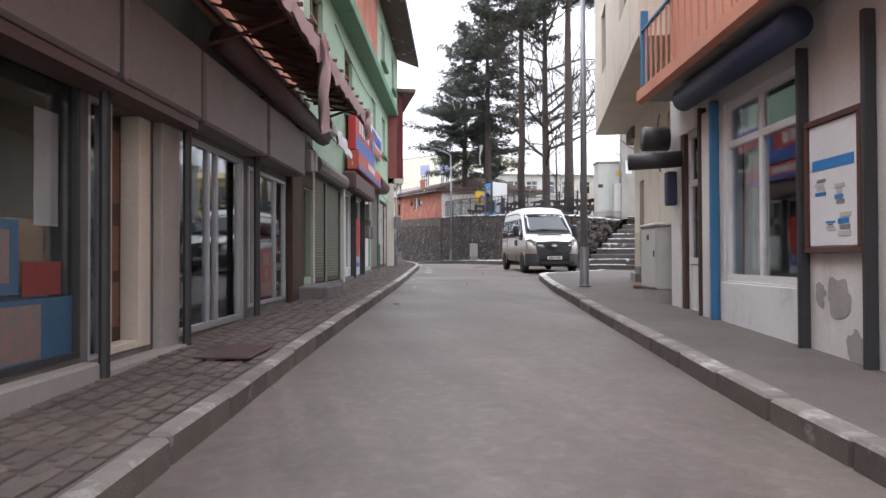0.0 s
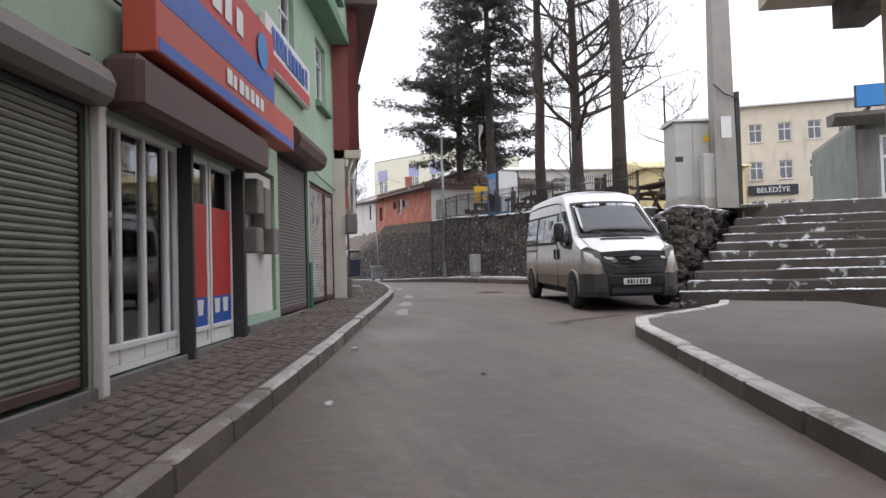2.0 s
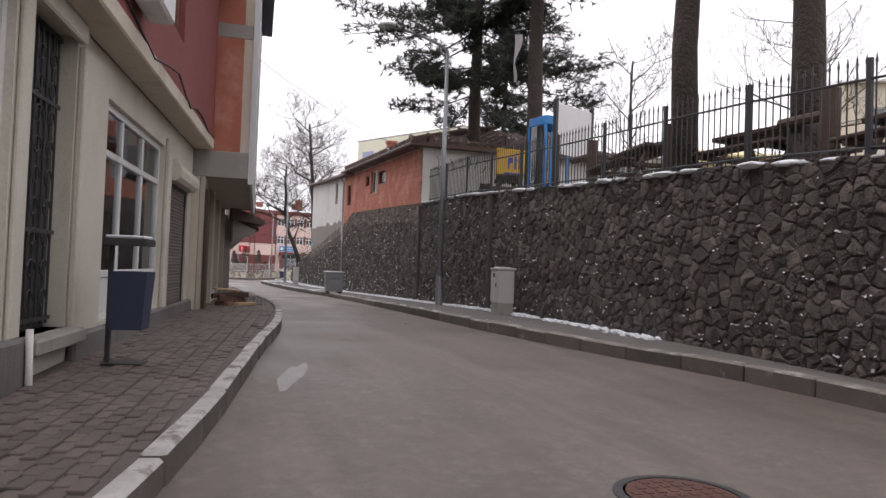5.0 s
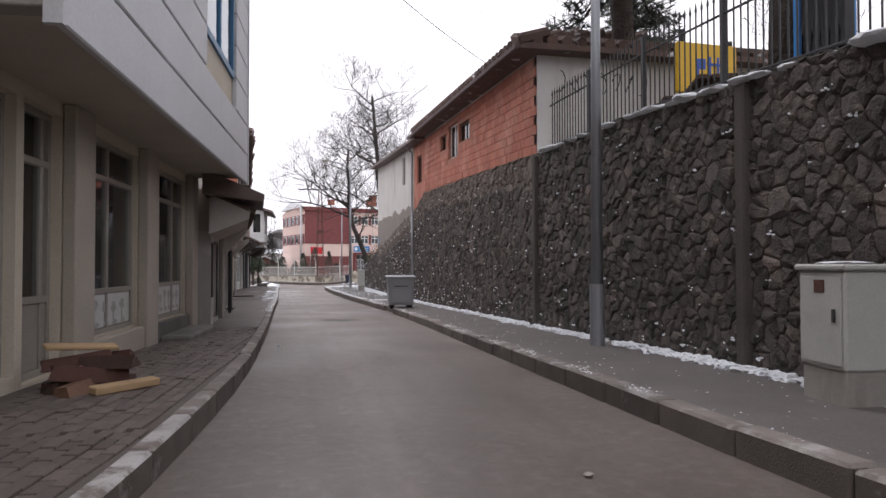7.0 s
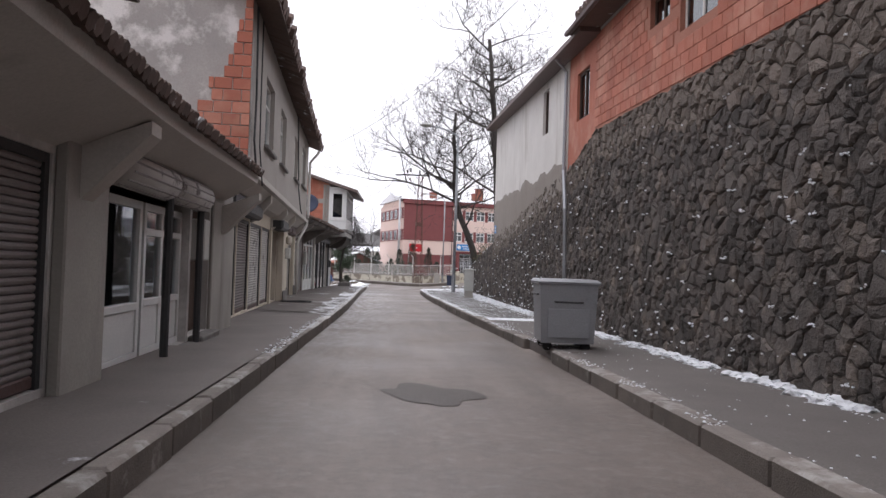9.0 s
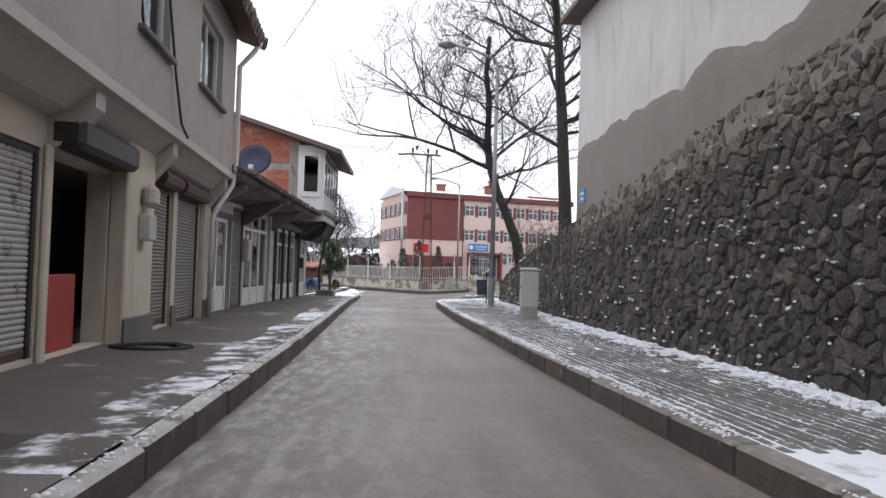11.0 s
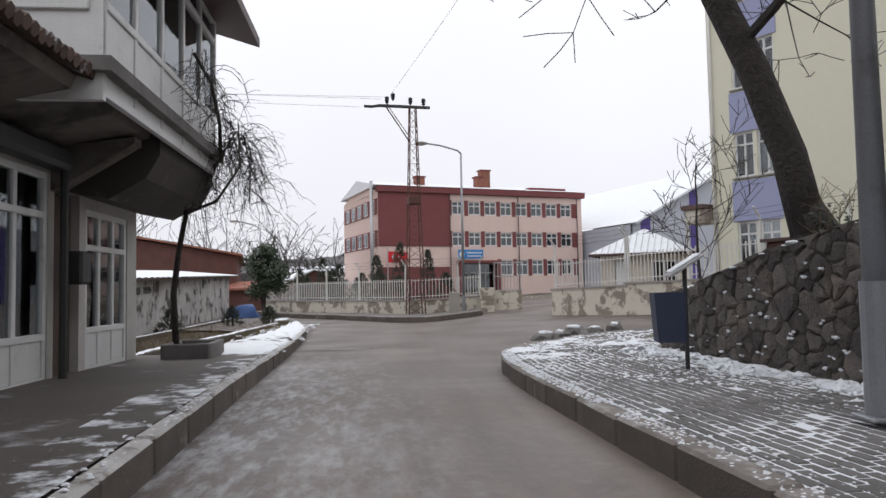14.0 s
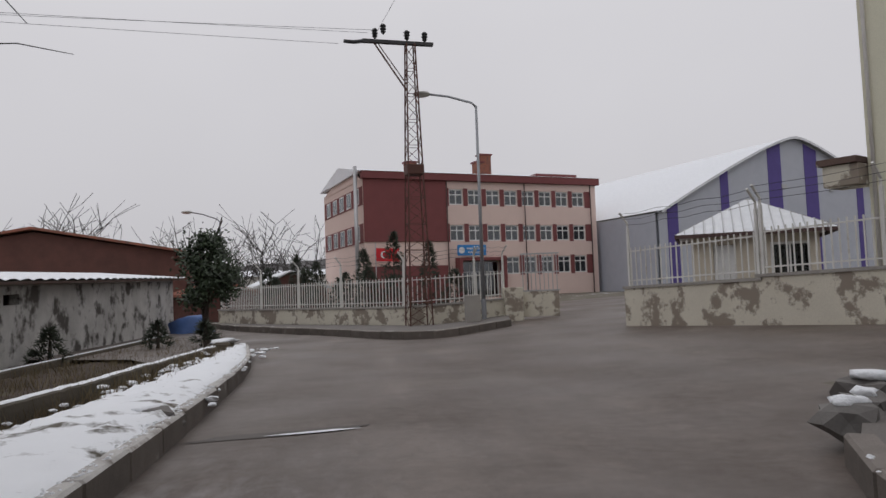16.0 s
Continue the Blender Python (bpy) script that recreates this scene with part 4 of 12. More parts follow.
A.boxes("poster", "poster_red", [(S + 5.93, S + 6.57, -0.0165, -0.0145, 0.78, 1.5), (S + 0.24, S + 0.7, -0.0165, -0.0145, 1.1, 1.34)], "red poster on the glass")
A.boxes("poster_picture", "poster_faded", [(S + 5.98, S + 6.5, -0.0140, -0.0120, 0.8, 1.0), (S + 6.08, S + 6.42, -0.0140, -0.0120, 1.26, 1.44)], "pale fields of the red poster")
part("poster_picture", Shape().pipe([A.p(S + 6.25, -0.0145, 1.12), A.p(S + 6.25, -0.012, 1.12)], 0.1, 20), "poster_faded", A.root, "pale round picture")
A.boxes("poster", "curtain", [(S + 0.5, S + 0.8, -0.1, -0.096, 1.6, 2.45)], "pale poster behind the glass")
gc = ("curtain", "goods_blue", "curtain", "goods_red", "sign_white", "goods_blue", "cloth_pink", "curtain", "goods_red", "sign_white")
for k in range(30):
    s = S + 6.74 + 0.56 * rg.random()
    z = 0.72 + 0.14 * (k // 5) + rg.uniform(-0.02, 0.02)
    part("packet", Shape().blob(A.p(s, -0.12 - 0.08 * rg.random(), z + 0.07), rg.uniform(0.08, 0.13), k, 0.62, 0.5), gc[k % 10], A.root, smooth=True)
for k in range(10):
    z = 1.5 + 0.13 * (k % 6)
    A.box("carton", gc[(k * 3) % 10], S + 6.85 + 0.24 * (k // 6), S + 7.07 + 0.24 * (k // 6), -0.08, -0.3, z, z + 0.12, c=0.015)
A.boxes("shelf", "alu", [(S + 5.3, S + 7.3, -0.5, -0.9, z, z + 0.02) for z in (1.3, 1.5, 1.7)] + [(S + 2.8, S + 4.9, -0.8, -1.2, z, z + 0.02) for z in (0.9, 1.3, 1.7)])
for k in range(12):
    s = S + 2.9 + 0.16 * k
    A.box("carton", gc[(k * 7) % 10], s, s + 0.13, -0.85, -1.1, 0.92 + 0.4 * (k % 3), 1.16 + 0.4 * (k % 3), c=0.012)

# awning: rusty frame, slats and a torn edge cloth
aw = thing("awning", "rusty steel awning frame with torn cloth edge over the shops", "awning", A.root.matrix_world.copy())
pp = A.p
sh = Shape()
for k in range(26):
    s = S - 5 + k * 0.54
    sh.box(pp(s, 0.36, 4.1), pp(s + 0.035, 1.25, 4.14), Matrix.Identity(4))
    sh.tube(pp(s, 0.02, 4.35), pp(s, 1.2, 3.98), 0.018, n=6)
part("rib", sh, "rust", aw)
part("edge_beam", Shape().box(pp(S - 5, 1.15, 3.86), pp(S + 9.1, 1.21, 3.98), c=0.01), "rust", aw)
part("wall_rail", Shape().box(pp(S - 5, 0.0, 4.28), pp(S + 9.1, 0.06, 4.36)), "rust", aw)
rows = []
for j in range(5):
    rows.append([pp(S - 5 + 14.1 * k / 90, 0.12 + (1.22 - 0.12) * j / 4, 4.42 - 0.33 * j / 4 - 0.03 * abs(math.sin(k * 0.52)) * (j > 0)) for k in range(91)])
part("roof_sheet", Shape().sheet(rows), "metal_brown", aw, "sagging brown sheet", smooth=True)
rows = []
for j in range(4):
    rows.append([pp(S - 5 + 14.1 * k / 160, 1.235 + 0.012 * math.sin(k * 1.3 + j), 4.06 - (0.075 + 0.05 * noise.noise(Vector((k * 0.21, 0, 0)))) * j) for k in range(161)])
part("edge_cloth", Shape().sheet(rows), "cloth_pink", aw, "faded pink edge cloth", smooth=True)
for s, wd, ln, mt in ((4.25, 0.34, 1.15, "cloth_pink"), (8.5, 0.22, 0.5, "cloth_pink")):
    rows = []
    for j in range(10):
        z = 4.1 - ln * j / 9
        rows.append([pp(S + s + wd * (1 - 0.05 * j) * (k / 8 - 0.5) + 0.05 * math.sin(j * 0.9), 1.26 + 0.06 * math.sin(k * 1.6 + j * 0.4), z + 0.04 * math.sin(k * 2.1)) for k in range(9)])
    part("torn_cloth", Shape().sheet(rows), mt, aw, "hanging torn strip of cloth", smooth=True)
rows = [[pp(S + 8.5 + 2.3 * k / 14, 0.52 + 0.05 * math.sin(k * 1.7 + j * 0.9) + 0.02 * j, 4.02 - (0.42 + 0.2 * noise.noise(Vector((k * 0.5, 1, 2)))) * j / 6 + 0.05 * noise.noise(Vector((k * 0.6, j * 0.5, 5))) - 0.01 * k) for k in range(15)] for j in range(7)]
part("torn_cloth", Shape().sheet(rows), "cloth_white", aw, "crumpled white plastic sheet", smooth=True)
for s in (S + 0.9, S + 2.9, S + 5.2, S + 7.4):
    part("brace", Shape().pipe([pp(s, 0.05, 3.55), pp(s, 0.7, 3.75), pp(s, 1.15, 3.9)], 0.022), "rust", aw)
A.pipe([(S + 3.0, 0.42, 3.72), (S + 8.6, 0.42, 3.62)], 0.16, "metal_brown", "stove_flue", "thick brown flue pipe")

# green house with roller shutters and the corner market
B = House("green_house", "three-storey house with peeling green plaster and shuttered shops", la(8.2), la(25.1), 0.5, -1)
T = -8.2
B_holes = [(T + 8.42, T + 9.45, 1.0, 2.7), (T + 9.6, T + 11.15, 0.8, 3.1), (T + 11.2, T + 13.05, 0.8, 3.1), (T + 13.2, T + 16.9, 0.85, 3.1), (T + 17.35, T + 18.95, 1.1, 3.3), (T + 19.2, T + 21.65, 0.9, 3.75), (T + 21.85, T + 24.8, 0.9, 3.6)]
up = [(T + 9.4, T + 10.75, 5.2, 6.95), (T + 13.7, T + 15.05, 5.25, 6.85), (T + 19.5, T + 20.7, 5.4, 6.95), (T + 22.8, T + 24.0, 5.5, 6.95)]
B.wall("plaster_green", 0, 16.9, 0.0, 7.35, B_holes + up)
top = [(T + 18.6, T + 19.9, 8.0, 9.2), (T + 22.4, T + 23.5, 8.0, 9.2)]
B.wall("hollow_brick_bulk", T + 8.2, T + 17.6, 7.62, 9.75, [(T + 10.4, T + 11.8, 8.0, 9.3)], d=0.42, label="bare red brick infill")
B.wall("plaster_green", T + 17.6, 16.9, 7.62, 9.75, top, d=0.42)
B.boxes("floor_band", "plaster_green_dark", [(0, 16.95, -0.02, 0.46, 7.35, 7.62)], "dark green moulded band", c=0.02)
B.shell("plaster_green", 0, 16.9, 0.0, 9.75, 9.0)
B.lining(T + 13.2, T + 17.0, 0.9, 3.3, 0)
B.boxes("wall", "plaster_green", [(16.65, 16.9, 0.42, -0.25, 7.62, 9.75), (0, 0.25, 0.42, -0.25, 7.62, 9.75)])
# roof with a deep dark eave
rz = 9.9
part("roof", Shape().add([B.p(-0.3, 1.25, rz - 0.12), B.p(17.6, 1.25, rz - 0.12), B.p(17.6, -4.4, rz + 2.1), B.p(-0.3, -4.4, rz + 2.1), B.p(-0.3, 1.25, rz - 0.26), B.p(17.6, 1.25, rz - 0.26), B.p(17.6, -4.4, rz + 1.95), B.p(-0.3, -4.4, rz + 1.95),
                          B.p(17.6, -9.6, rz - 0.12), B.p(-0.3, -9.6, rz - 0.12), B.p(17.6, -9.6, rz - 0.26), B.p(-0.3, -9.6, rz - 0.26)],
                         [(0, 1, 2, 3), (4, 7, 6, 5), (0, 4, 5, 1), (3, 2, 8, 9), (7, 11, 10, 6), (9, 8, 10, 11), (1, 5, 6, 2), (2, 6, 10, 8), (0, 3, 7, 4), (3, 9, 11, 7)]), "tile_dark", B.root, "dark tiled roof with a deep eave")
B.boxes("fascia", "dark_blue", [(-0.3, 17.62, 1.251, 1.29, rz - 0.3, rz - 0.08)])
for a, b, c, e in up[:2]:
    B.window(a, b, c, e, cols=2, mat="wood_brown", trans=e - 0.5, sill="plaster_green_dark", bar=0.08)
for a, b, c, e in up[2:] + [(q[0], q[1], q[2], q[3]) for q in ()]:
    B.window(a, b, c, e, cols=2, mat="pvc_white", trans=e - 0.45, sill="plaster_green_dark", curtain=(0, 1))
for a, b, c, e in top:
    B.window(a, b, c, e, d=0.32, cols=2, mat="pvc_white", sill=None)
for (a, b, c, e) in up + top:
    dd = 0.42 if c > 7.6 else 0
    B.boxes("window_ledge", "plaster_green_dark", [(a - 0.12, b + 0.12, dd + 0.003, dd + 0.14, c - 0.16, c - 0.075)], c=0.015)
B.boxes("soot_wall", "soot", [(T + 8.2, T + 8.4, 0.003, 0.1, 0.6, 4.1), (T + 8.4, T + 9.47, 0.003, 0.04, 2.72, 4.1)], "soot-blackened wall strip", c=0.02)
sd = B.box("door", "wood_dark", T + 8.44, T + 9.43, -0.16, -0.1, 1.0, 2.7, "dark brown panelled door, shut", c=0.01)
for z in (1.1, 1.65, 2.2):
    part("panel", Shape().box(B.p(T + 8.54, -0.1, z), B.p(T + 9.33, -0.085, z + 0.42), c=0.01), "wood_dark", sd)
for z, q in ((3.0, 8.6), (3.05, 8.95)):
    B.box("meter_box", "cabinet_grey", T + q, T + q + 0.25, 0.045, 0.2, z, z + 0.4, "grimy meter box", c=0.02)
B.shutter(T + 9.6, T + 11.13, 0.85, 3.1, mat="shutter_green", box_mat="shutter_grey", label="closed grey-green roller shutter")
B.shutter(T + 11.2, T + 13.05, 0.85, 3.1, mat="shutter_green", box_mat="shutter_grey", label="closed grey-green roller shutter")
B.boxes("pilaster", "plaster_white", [(T + 13.07, T + 13.19, 0.003, 0.09, 0.7, 3.3), (T + 9.48, T + 9.58, 0.003, 0.06, 0.7, 3.3)], "chipped white pilaster", c=0.012)
# market front
B.window(T + 13.2, T + 15.0, 0.88, 3.1, d=-0.05, cols=[0, 0.28, 0.56, 0.86, 1], sill=None, mat="pvc_white", panel=1.1, label="white-framed glass market doors")
for a, b in ((15.1, 15.95), (16.0, 16.85)):
    w = B.window(T + a, T + b, 0.88, 3.1, d=-0.05, cols=1, sill=None, mat="pvc_white", panel=1.08)
    part("red_film", Shape().box(B.p(T + a + 0.04, -0.075, 1.45), B.p(T + b - 0.04, -0.06, 2.55)), "red_film", w, "red window film")
    part("blue_film", Shape().box(B.p(T + a + 0.04, -0.075, 1.1), B.p(T + b - 0.04, -0.06, 1.45)), "blue_film", w, "blue window film with white baskets")
    for q in (0.25, 0.62):
        c0 = T + a + q * (b - a)
        part("basket_motif", Shape().prism([(c0 - 0.09, 1.42), (c0 + 0.11, 1.42), (c0 + 0.085, 1.24), (c0 - 0.065, 1.24)], 0.0, 0.008, Matrix(((1, 0, 0, 0), (0, 0, 1, -0.0 + 0.048), (0, 1, 0, -B.zb), (0, 0, 0, 1)))), "sign_white", w)
B.boxes("gate_post", "metal_dark", [(T + 15.02, T + 15.08, -0.1, 0.1, 0.75, 3.2), (T + 16.88, T + 16.98, -0.1, 0.1, 0.75, 3.2)])
B.box("shutter_housing", "metal_brown", T + 13.25, T + 17.3, 0.003, 0.36, 3.12, 3.6, "dark roller shutter housing", c=0.06)
sg = B.sign("lower_sign", T + 13.45, T + 18.7, 3.66, 4.14, 0.4, "orange_film", "long orange and blue shop sign, faded", [(T + 13.5, T + 18.65, 3.68, 3.8, "blue_film")], 0.3)
bars(B, sg, T + 15.3, T + 16.9, 3.88, 0.18, 0.41, "sign_white", 7, 2)
sg = B.sign("shop_sign", T + 13.75, T + 18.0, 4.22, 5.3, 0.28, "red_film", "red and blue illuminated shop sign", [(T + 13.8, T + 17.95, 4.25, 4.62, "blue_film")], 0.2)
bars(B, sg, T + 14.3, T + 16.5, 4.74, 0.36, 0.29, "sign_white", 5, 3)
part("motif", Shape().lathe([(0.2, 0), (0.26, 0.01), (0.26, 0.02)], 18, Matrix.Translation(B.p(T + 17.3, 0.285, 4.85)) @ Matrix.Rotation(radians(90), 4, "X")), "sign_blue", sg, "round blue badge")
sg = B.sign("shop_sign", T + 18.1, T + 21.4, 4.95, 5.75, 0.14, "sign_white", "white shop sign with dark lettering and a red strip", [(T + 18.15, T + 21.35, 4.98, 5.2, "red_film")], 0.1)
bars(B, sg, T + 18.4, T + 21.2, 5.28, 0.36, 0.15, "blue_film", 10, 5)
B.boxes("side_door", "plaster_white", [(T + 17.4, T + 18.9, -0.1, -0.05, 1.1, 3.25)], "boarded white side door", c=0.01)
for q, z, h in ((17.25, 2.55, 0.5), (17.65, 2.35, 0.62), (17.2, 2.0, 0.36), (18.1, 2.0, 0.4)):
    B.box("meter_box", "meter_rust", T + q, T + q + 0.32, 0.003, 0.2, z, z + h, "weathered electricity meter box", c=0.02)
B.shutter(T + 19.25, T + 21.6, 0.98, 3.75, mat="shutter_grey", box_h=0.5, box_mat="metal_brown", box_d=0.5, label="tall grey roller shutter, closed")
for a, b in ((21.9, 23.55), (23.65, 24.75)):
    B.shutter(T + a, T + b, 1.05, 3.55, mat="shutter_white", box=False, label="white roller shutter covered in dark smears", rail="rust")
B.boxes("plinth", "concrete_dark", [(T + 9.5, T + 13.19, 0.003, 0.05, 0.4, 0.84), (T + 13.2, T + 17.3, 0.003, 0.03, 0.4, 0.87), (T + 17.3, T + 24.8, 0.003, 0.04, 0.5, 0.98)], "grimy concrete plinth", c=0.012)
B.boxes("base_band", "green_paint", [(T + 24.8, 16.9, 0.003, 0.03, 0.9, 1.75), (T + 21.63, T + 21.85, 0.003, 0.03, 0.98, 1.9)])
B.pipe([(0.15, 0.06, 9.6), (0.15, 0.06, 3.2)], 0.05, "plaster_white")
sh = Shape()
for k, (a, b, za, zb2) in enumerate(((9, 13, 3.6, 3.5), (17.6, 24.9, 4.45, 3.7), (12, 20, 6.9, 6.8), (2, 15, 4.7, 4.1))):
    sh.pipe([B.p(T + a + (b - a) * i / 8, 0.05, za + (zb2 - za) * i / 8 - 0.18 * math.sin(math.pi * i / 8)) for i in range(9)], 0.012, 5)
part("cable", sh, "plastic_black", B.root, "sagging black cables")
st = thing("doorstep", "worn mossy concrete doorstep beside the shop", "step", B.root.matrix_world.copy())
part("tread", Shape().box(B.p(T + 7.9, 0.0, 0.3), B.p(T + 9.6, 0.62, 0.86), c=0.03), "concrete_dark", st)

# house with white shopfronts and a red-brown upper floor
C = House("brown_house", "two-storey house, white shopfronts below a red-brown upper floor", (6.75, 28.55), (8.5, 42.95), 0.8, -1)
C_holes = [(0.08, 2.33, 1.55, 4.28), (3.45, 5.45, 1.55, 4.28), (5.75, 6.95, 1.5, 4.38), (7.95, 11.55, 1.45, 4.05), (11.95, 14.05, 1.3, 3.8)]
C.wall("plaster_cream_pale", 0, C.len, 0.6, 4.5, C_holes)
C.shell("plaster_cream_pale", 0, C.len, 0.6, 8.3, 8)
C.lining(0.1, 14.0, 1.4, 4.4, 0)
C.boxes("plinth", "concrete_dark", [(0, 5.7, 0.003, 0.13, 0.7, 1.53), (7.0, C.len, 0.003, 0.1, 0.7, 1.42)], "dark worn concrete plinth", c=0.03)
C.window(0.08, 2.33, 1.55, 4.28, d=-0.07, cols=[0, 0.5, 1], trans=3.68, panel=2.2, sill=None, mat="pvc_white", curtain=(0.75, 1), bar=0.085)
C.box("vent_panel", "cabinet_grey", 1.28, 2.24, -0.125, -0.1, 3.74, 4.18, "grey blind panel with two slots", c=0.006)
C.boxes("vent_slot", "ink_dark", [(1.55, 1.62, -0.1, -0.095, 3.86, 4.06), (1.85, 1.92, -0.1, -0.095, 3.86, 4.06)])
C.window(3.45, 5.45, 1.55, 4.28, d=-0.07, cols=2, trans=3.68, panel=2.2, sill=None, mat="pvc_white", bar=0.085)
gd = C.box("iron_gate", "metal_dark", 5.78, 6.92, -0.2, -0.18, 1.5, 4.36, "ornate black wrought-iron door")
sh = Shape()
for k in range(8):
    sh.tube(C.p(5.85 + 0.14 * k, -0.13, 1.55), C.p(5.85 + 0.14 * k, -0.13, 4.3), 0.012, n=6)
for z in (1.58, 2.4, 3.62, 4.28):
    sh.box(C.p(5.8, -0.145, z), C.p(6.9, -0.115, z + 0.04))
for k in range(9):
    for j in range(3):
        c = (6.01 + 0.33 * j, 1.78 + 0.28 * k)
        sh.pipe([C.p(c[0] + (0.12 - 0.01 * a) * math.cos(a * 0.7), -0.12, c[1] + (0.12 - 0.01 * a) * math.sin(a * 0.7)) for a in range(10)], 0.01, 5)
part("scrollwork", sh, "metal_dark", gd, "scrolled iron bars")
C.window(7.95, 11.55, 1.45, 4.05, d=-0.07, cols=[0, 0.34, 0.67, 1], trans=3.45, panel=2.0, sill=None, mat="pvc_white", bar=0.085, curtain=(0, 0.4))
C.shutter(12.0, 14.0, 1.3, 3.55, mat="shutter_grey", box_mat="plaster_cream_pale")
C.boxes("pilaster", "plaster_cream_pale", [(2.4, 3.38, 0.003, 0.07, 1.5, 4.3), (5.49, 5.71, 0.003, 0.05, 1.42, 4.36), (6.99, 7.89, 0.003, 0.07, 1.42, 4.3), (11.6, 11.9, 0.003, 0.07, 1.3, 4.2)], "chipped cream pilaster", c=0.014)
C.boxes("lintel", "plaster_cream_pale", [(0.0, 6.97, 0.003, 0.1, 4.3, 4.498)], c=0.02)
C.boxes("small_plate", "cabinet_grey", [(3.1, 3.33, 0.073, 0.09, 2.95, 3.2)], "small pale plate", c=0.004)
C.boxes("threshold", "concrete", [(5.7, 7.0, -0.2, 0.2, 1.36, 1.5)], "stone threshold", c=0.02)
C.pipe([(5.6, 0.16, 1.6), (5.63, 0.17, 0.85)], 0.03, "plaster_white")
C.boxes("storey_band", "plaster_cream", [(-0.02, C.len, 0.0, 0.4, 4.5, 4.72)], "white concrete band", c=0.02)
C.wall("wall_redbrown", -0.02, C.len, 4.72, 8.3, [(1.4, 2.6, 5.5, 7.2), (5.2, 6.4, 5.5, 7.2), (9.4, 10.6, 5.5, 7.2)], d=0.38)
for a in (1.4, 5.2, 9.4):
    C.window(a, a + 1.2, 5.5, 7.2, d=0.28, cols=2, mat="wood_brown", sill=None)
C.box("eave", "roof_metal", -0.3, C.len + 0.1, 0.9, -1, 8.3, 8.46, "dark eave", c=0.02)
C.boxes("wall", "wall_redbrown", [(-0.02, 0.2, 0.38, -0.25, 4.72, 8.3)])
mb = C.box("meter_box", "meter_rust", -0.14, 0.18, 0.003, 0.28, 2.62, 3.12, "grey-brown weathered meter box", c=0.03)
part("dial", Shape().tube(C.p(0.02, 0.28, 2.9), C.p(0.02, 0.292, 2.9), 0.06, n=14), "ink_dark", mb)
part("conduit", Shape().pipe([C.p(0.16, 0.12, 3.12), C.p(0.14, 0.1, 3.7), C.p(0.06, 0.12, 4.2), C.p(0.1, 0.3, 4.7)], 0.03, 6), "plaster_cream_pale", mb, smooth=True)
C.box("ac_unit", "pvc_white", 7.2, 7.95, 0.42, 0.72, 4.9, 5.4, "small outdoor air-conditioning unit", c=0.03)
sh = Shape()
sh.pipe([C.p(0.1 + 14 * i / 20, 0.42 + 0.03 * math.sin(i), 4.75 - 0.1 * math.sin(i * 1.7)) for i in range(21)], 0.014, 5)
sh.pipe([C.p(0.4, 0.3, 3.3), C.p(0.5, 0.3, 4.0), C.p(0.2, 0.35, 4.6), C.p(0.3, 0.42, 6.8)], 0.014, 5)
part("cable", sh, "plastic_black", C.root, "loose black cables")
st = thing("doorstep", "low concrete doorstep before the white shop", "step", C.root.matrix_world.copy())
part("tread", Shape().box(C.p(2.5, 0.135, 1.0), C.p(3.8, 0.55, 1.26), c=0.03), "concrete", st)

# house with the clad bay
D = House("clad_bay_house", "house with a pale clad bay over glazed shops", (8.65, 43.0), (9.2, 52.1), 0.9, -1)
D_holes = [(0.55, 1.85, 1.3, 3.8), (2.0, 2.86, 1.2, 3.82), (3.5, 5.55, 1.45, 3.82), (6.25, 8.62, 1.42, 3.82)]
D.wall("plaster_cream", 0, D.len, 0.6, 3.95, D_holes)
D.shell("hollow_brick_bulk", 0, D.len, 0.6, 10.0, 8)
D.lining(0.4, 8.8, 1.25, 3.9, 0)
D.boxes("plinth", "soffit_beige", [(2.9, 6.22, 0.003, 0.1, 0.7, 1.43)], "flaking beige plinth", c=0.02)
D.boxes("plinth", "concrete_dark", [(6.24, D.len, 0.003, 0.08, 0.7, 1.4)], "dark worn plinth", c=0.02)
D.window(0.55, 1.85, 1.3, 3.8, cols=2, trans=3.3, sill=None, mat="alu_beige")
D.window(2.0, 2.86, 1.2, 3.82, cols=[0, 0.78, 1], trans=3.3, sill=None, mat="alu_beige", panel=1.95, bar=0.07, label="beige aluminium glazed shop door")
D.window(3.5, 5.55, 1.45, 3.82, d=-0.06, cols=2, trans=3.36, sill=None, mat="alu_beige", panel=1.97, panel_mat="sign_white", bar=0.065)
D.window(6.25, 8.62, 1.42, 3.82, d=-0.06, cols=[0, 0.32, 0.71, 1], trans=3.36, sill=None, mat="alu_beige", panel=1.97, panel_mat="sign_white", bar=0.065)
D.box("door_leaf", "wood_dark", -0.02, 0.5, 0.124, 0.2, 1.0, 3.7, "open dark door leaf", c=0.012)
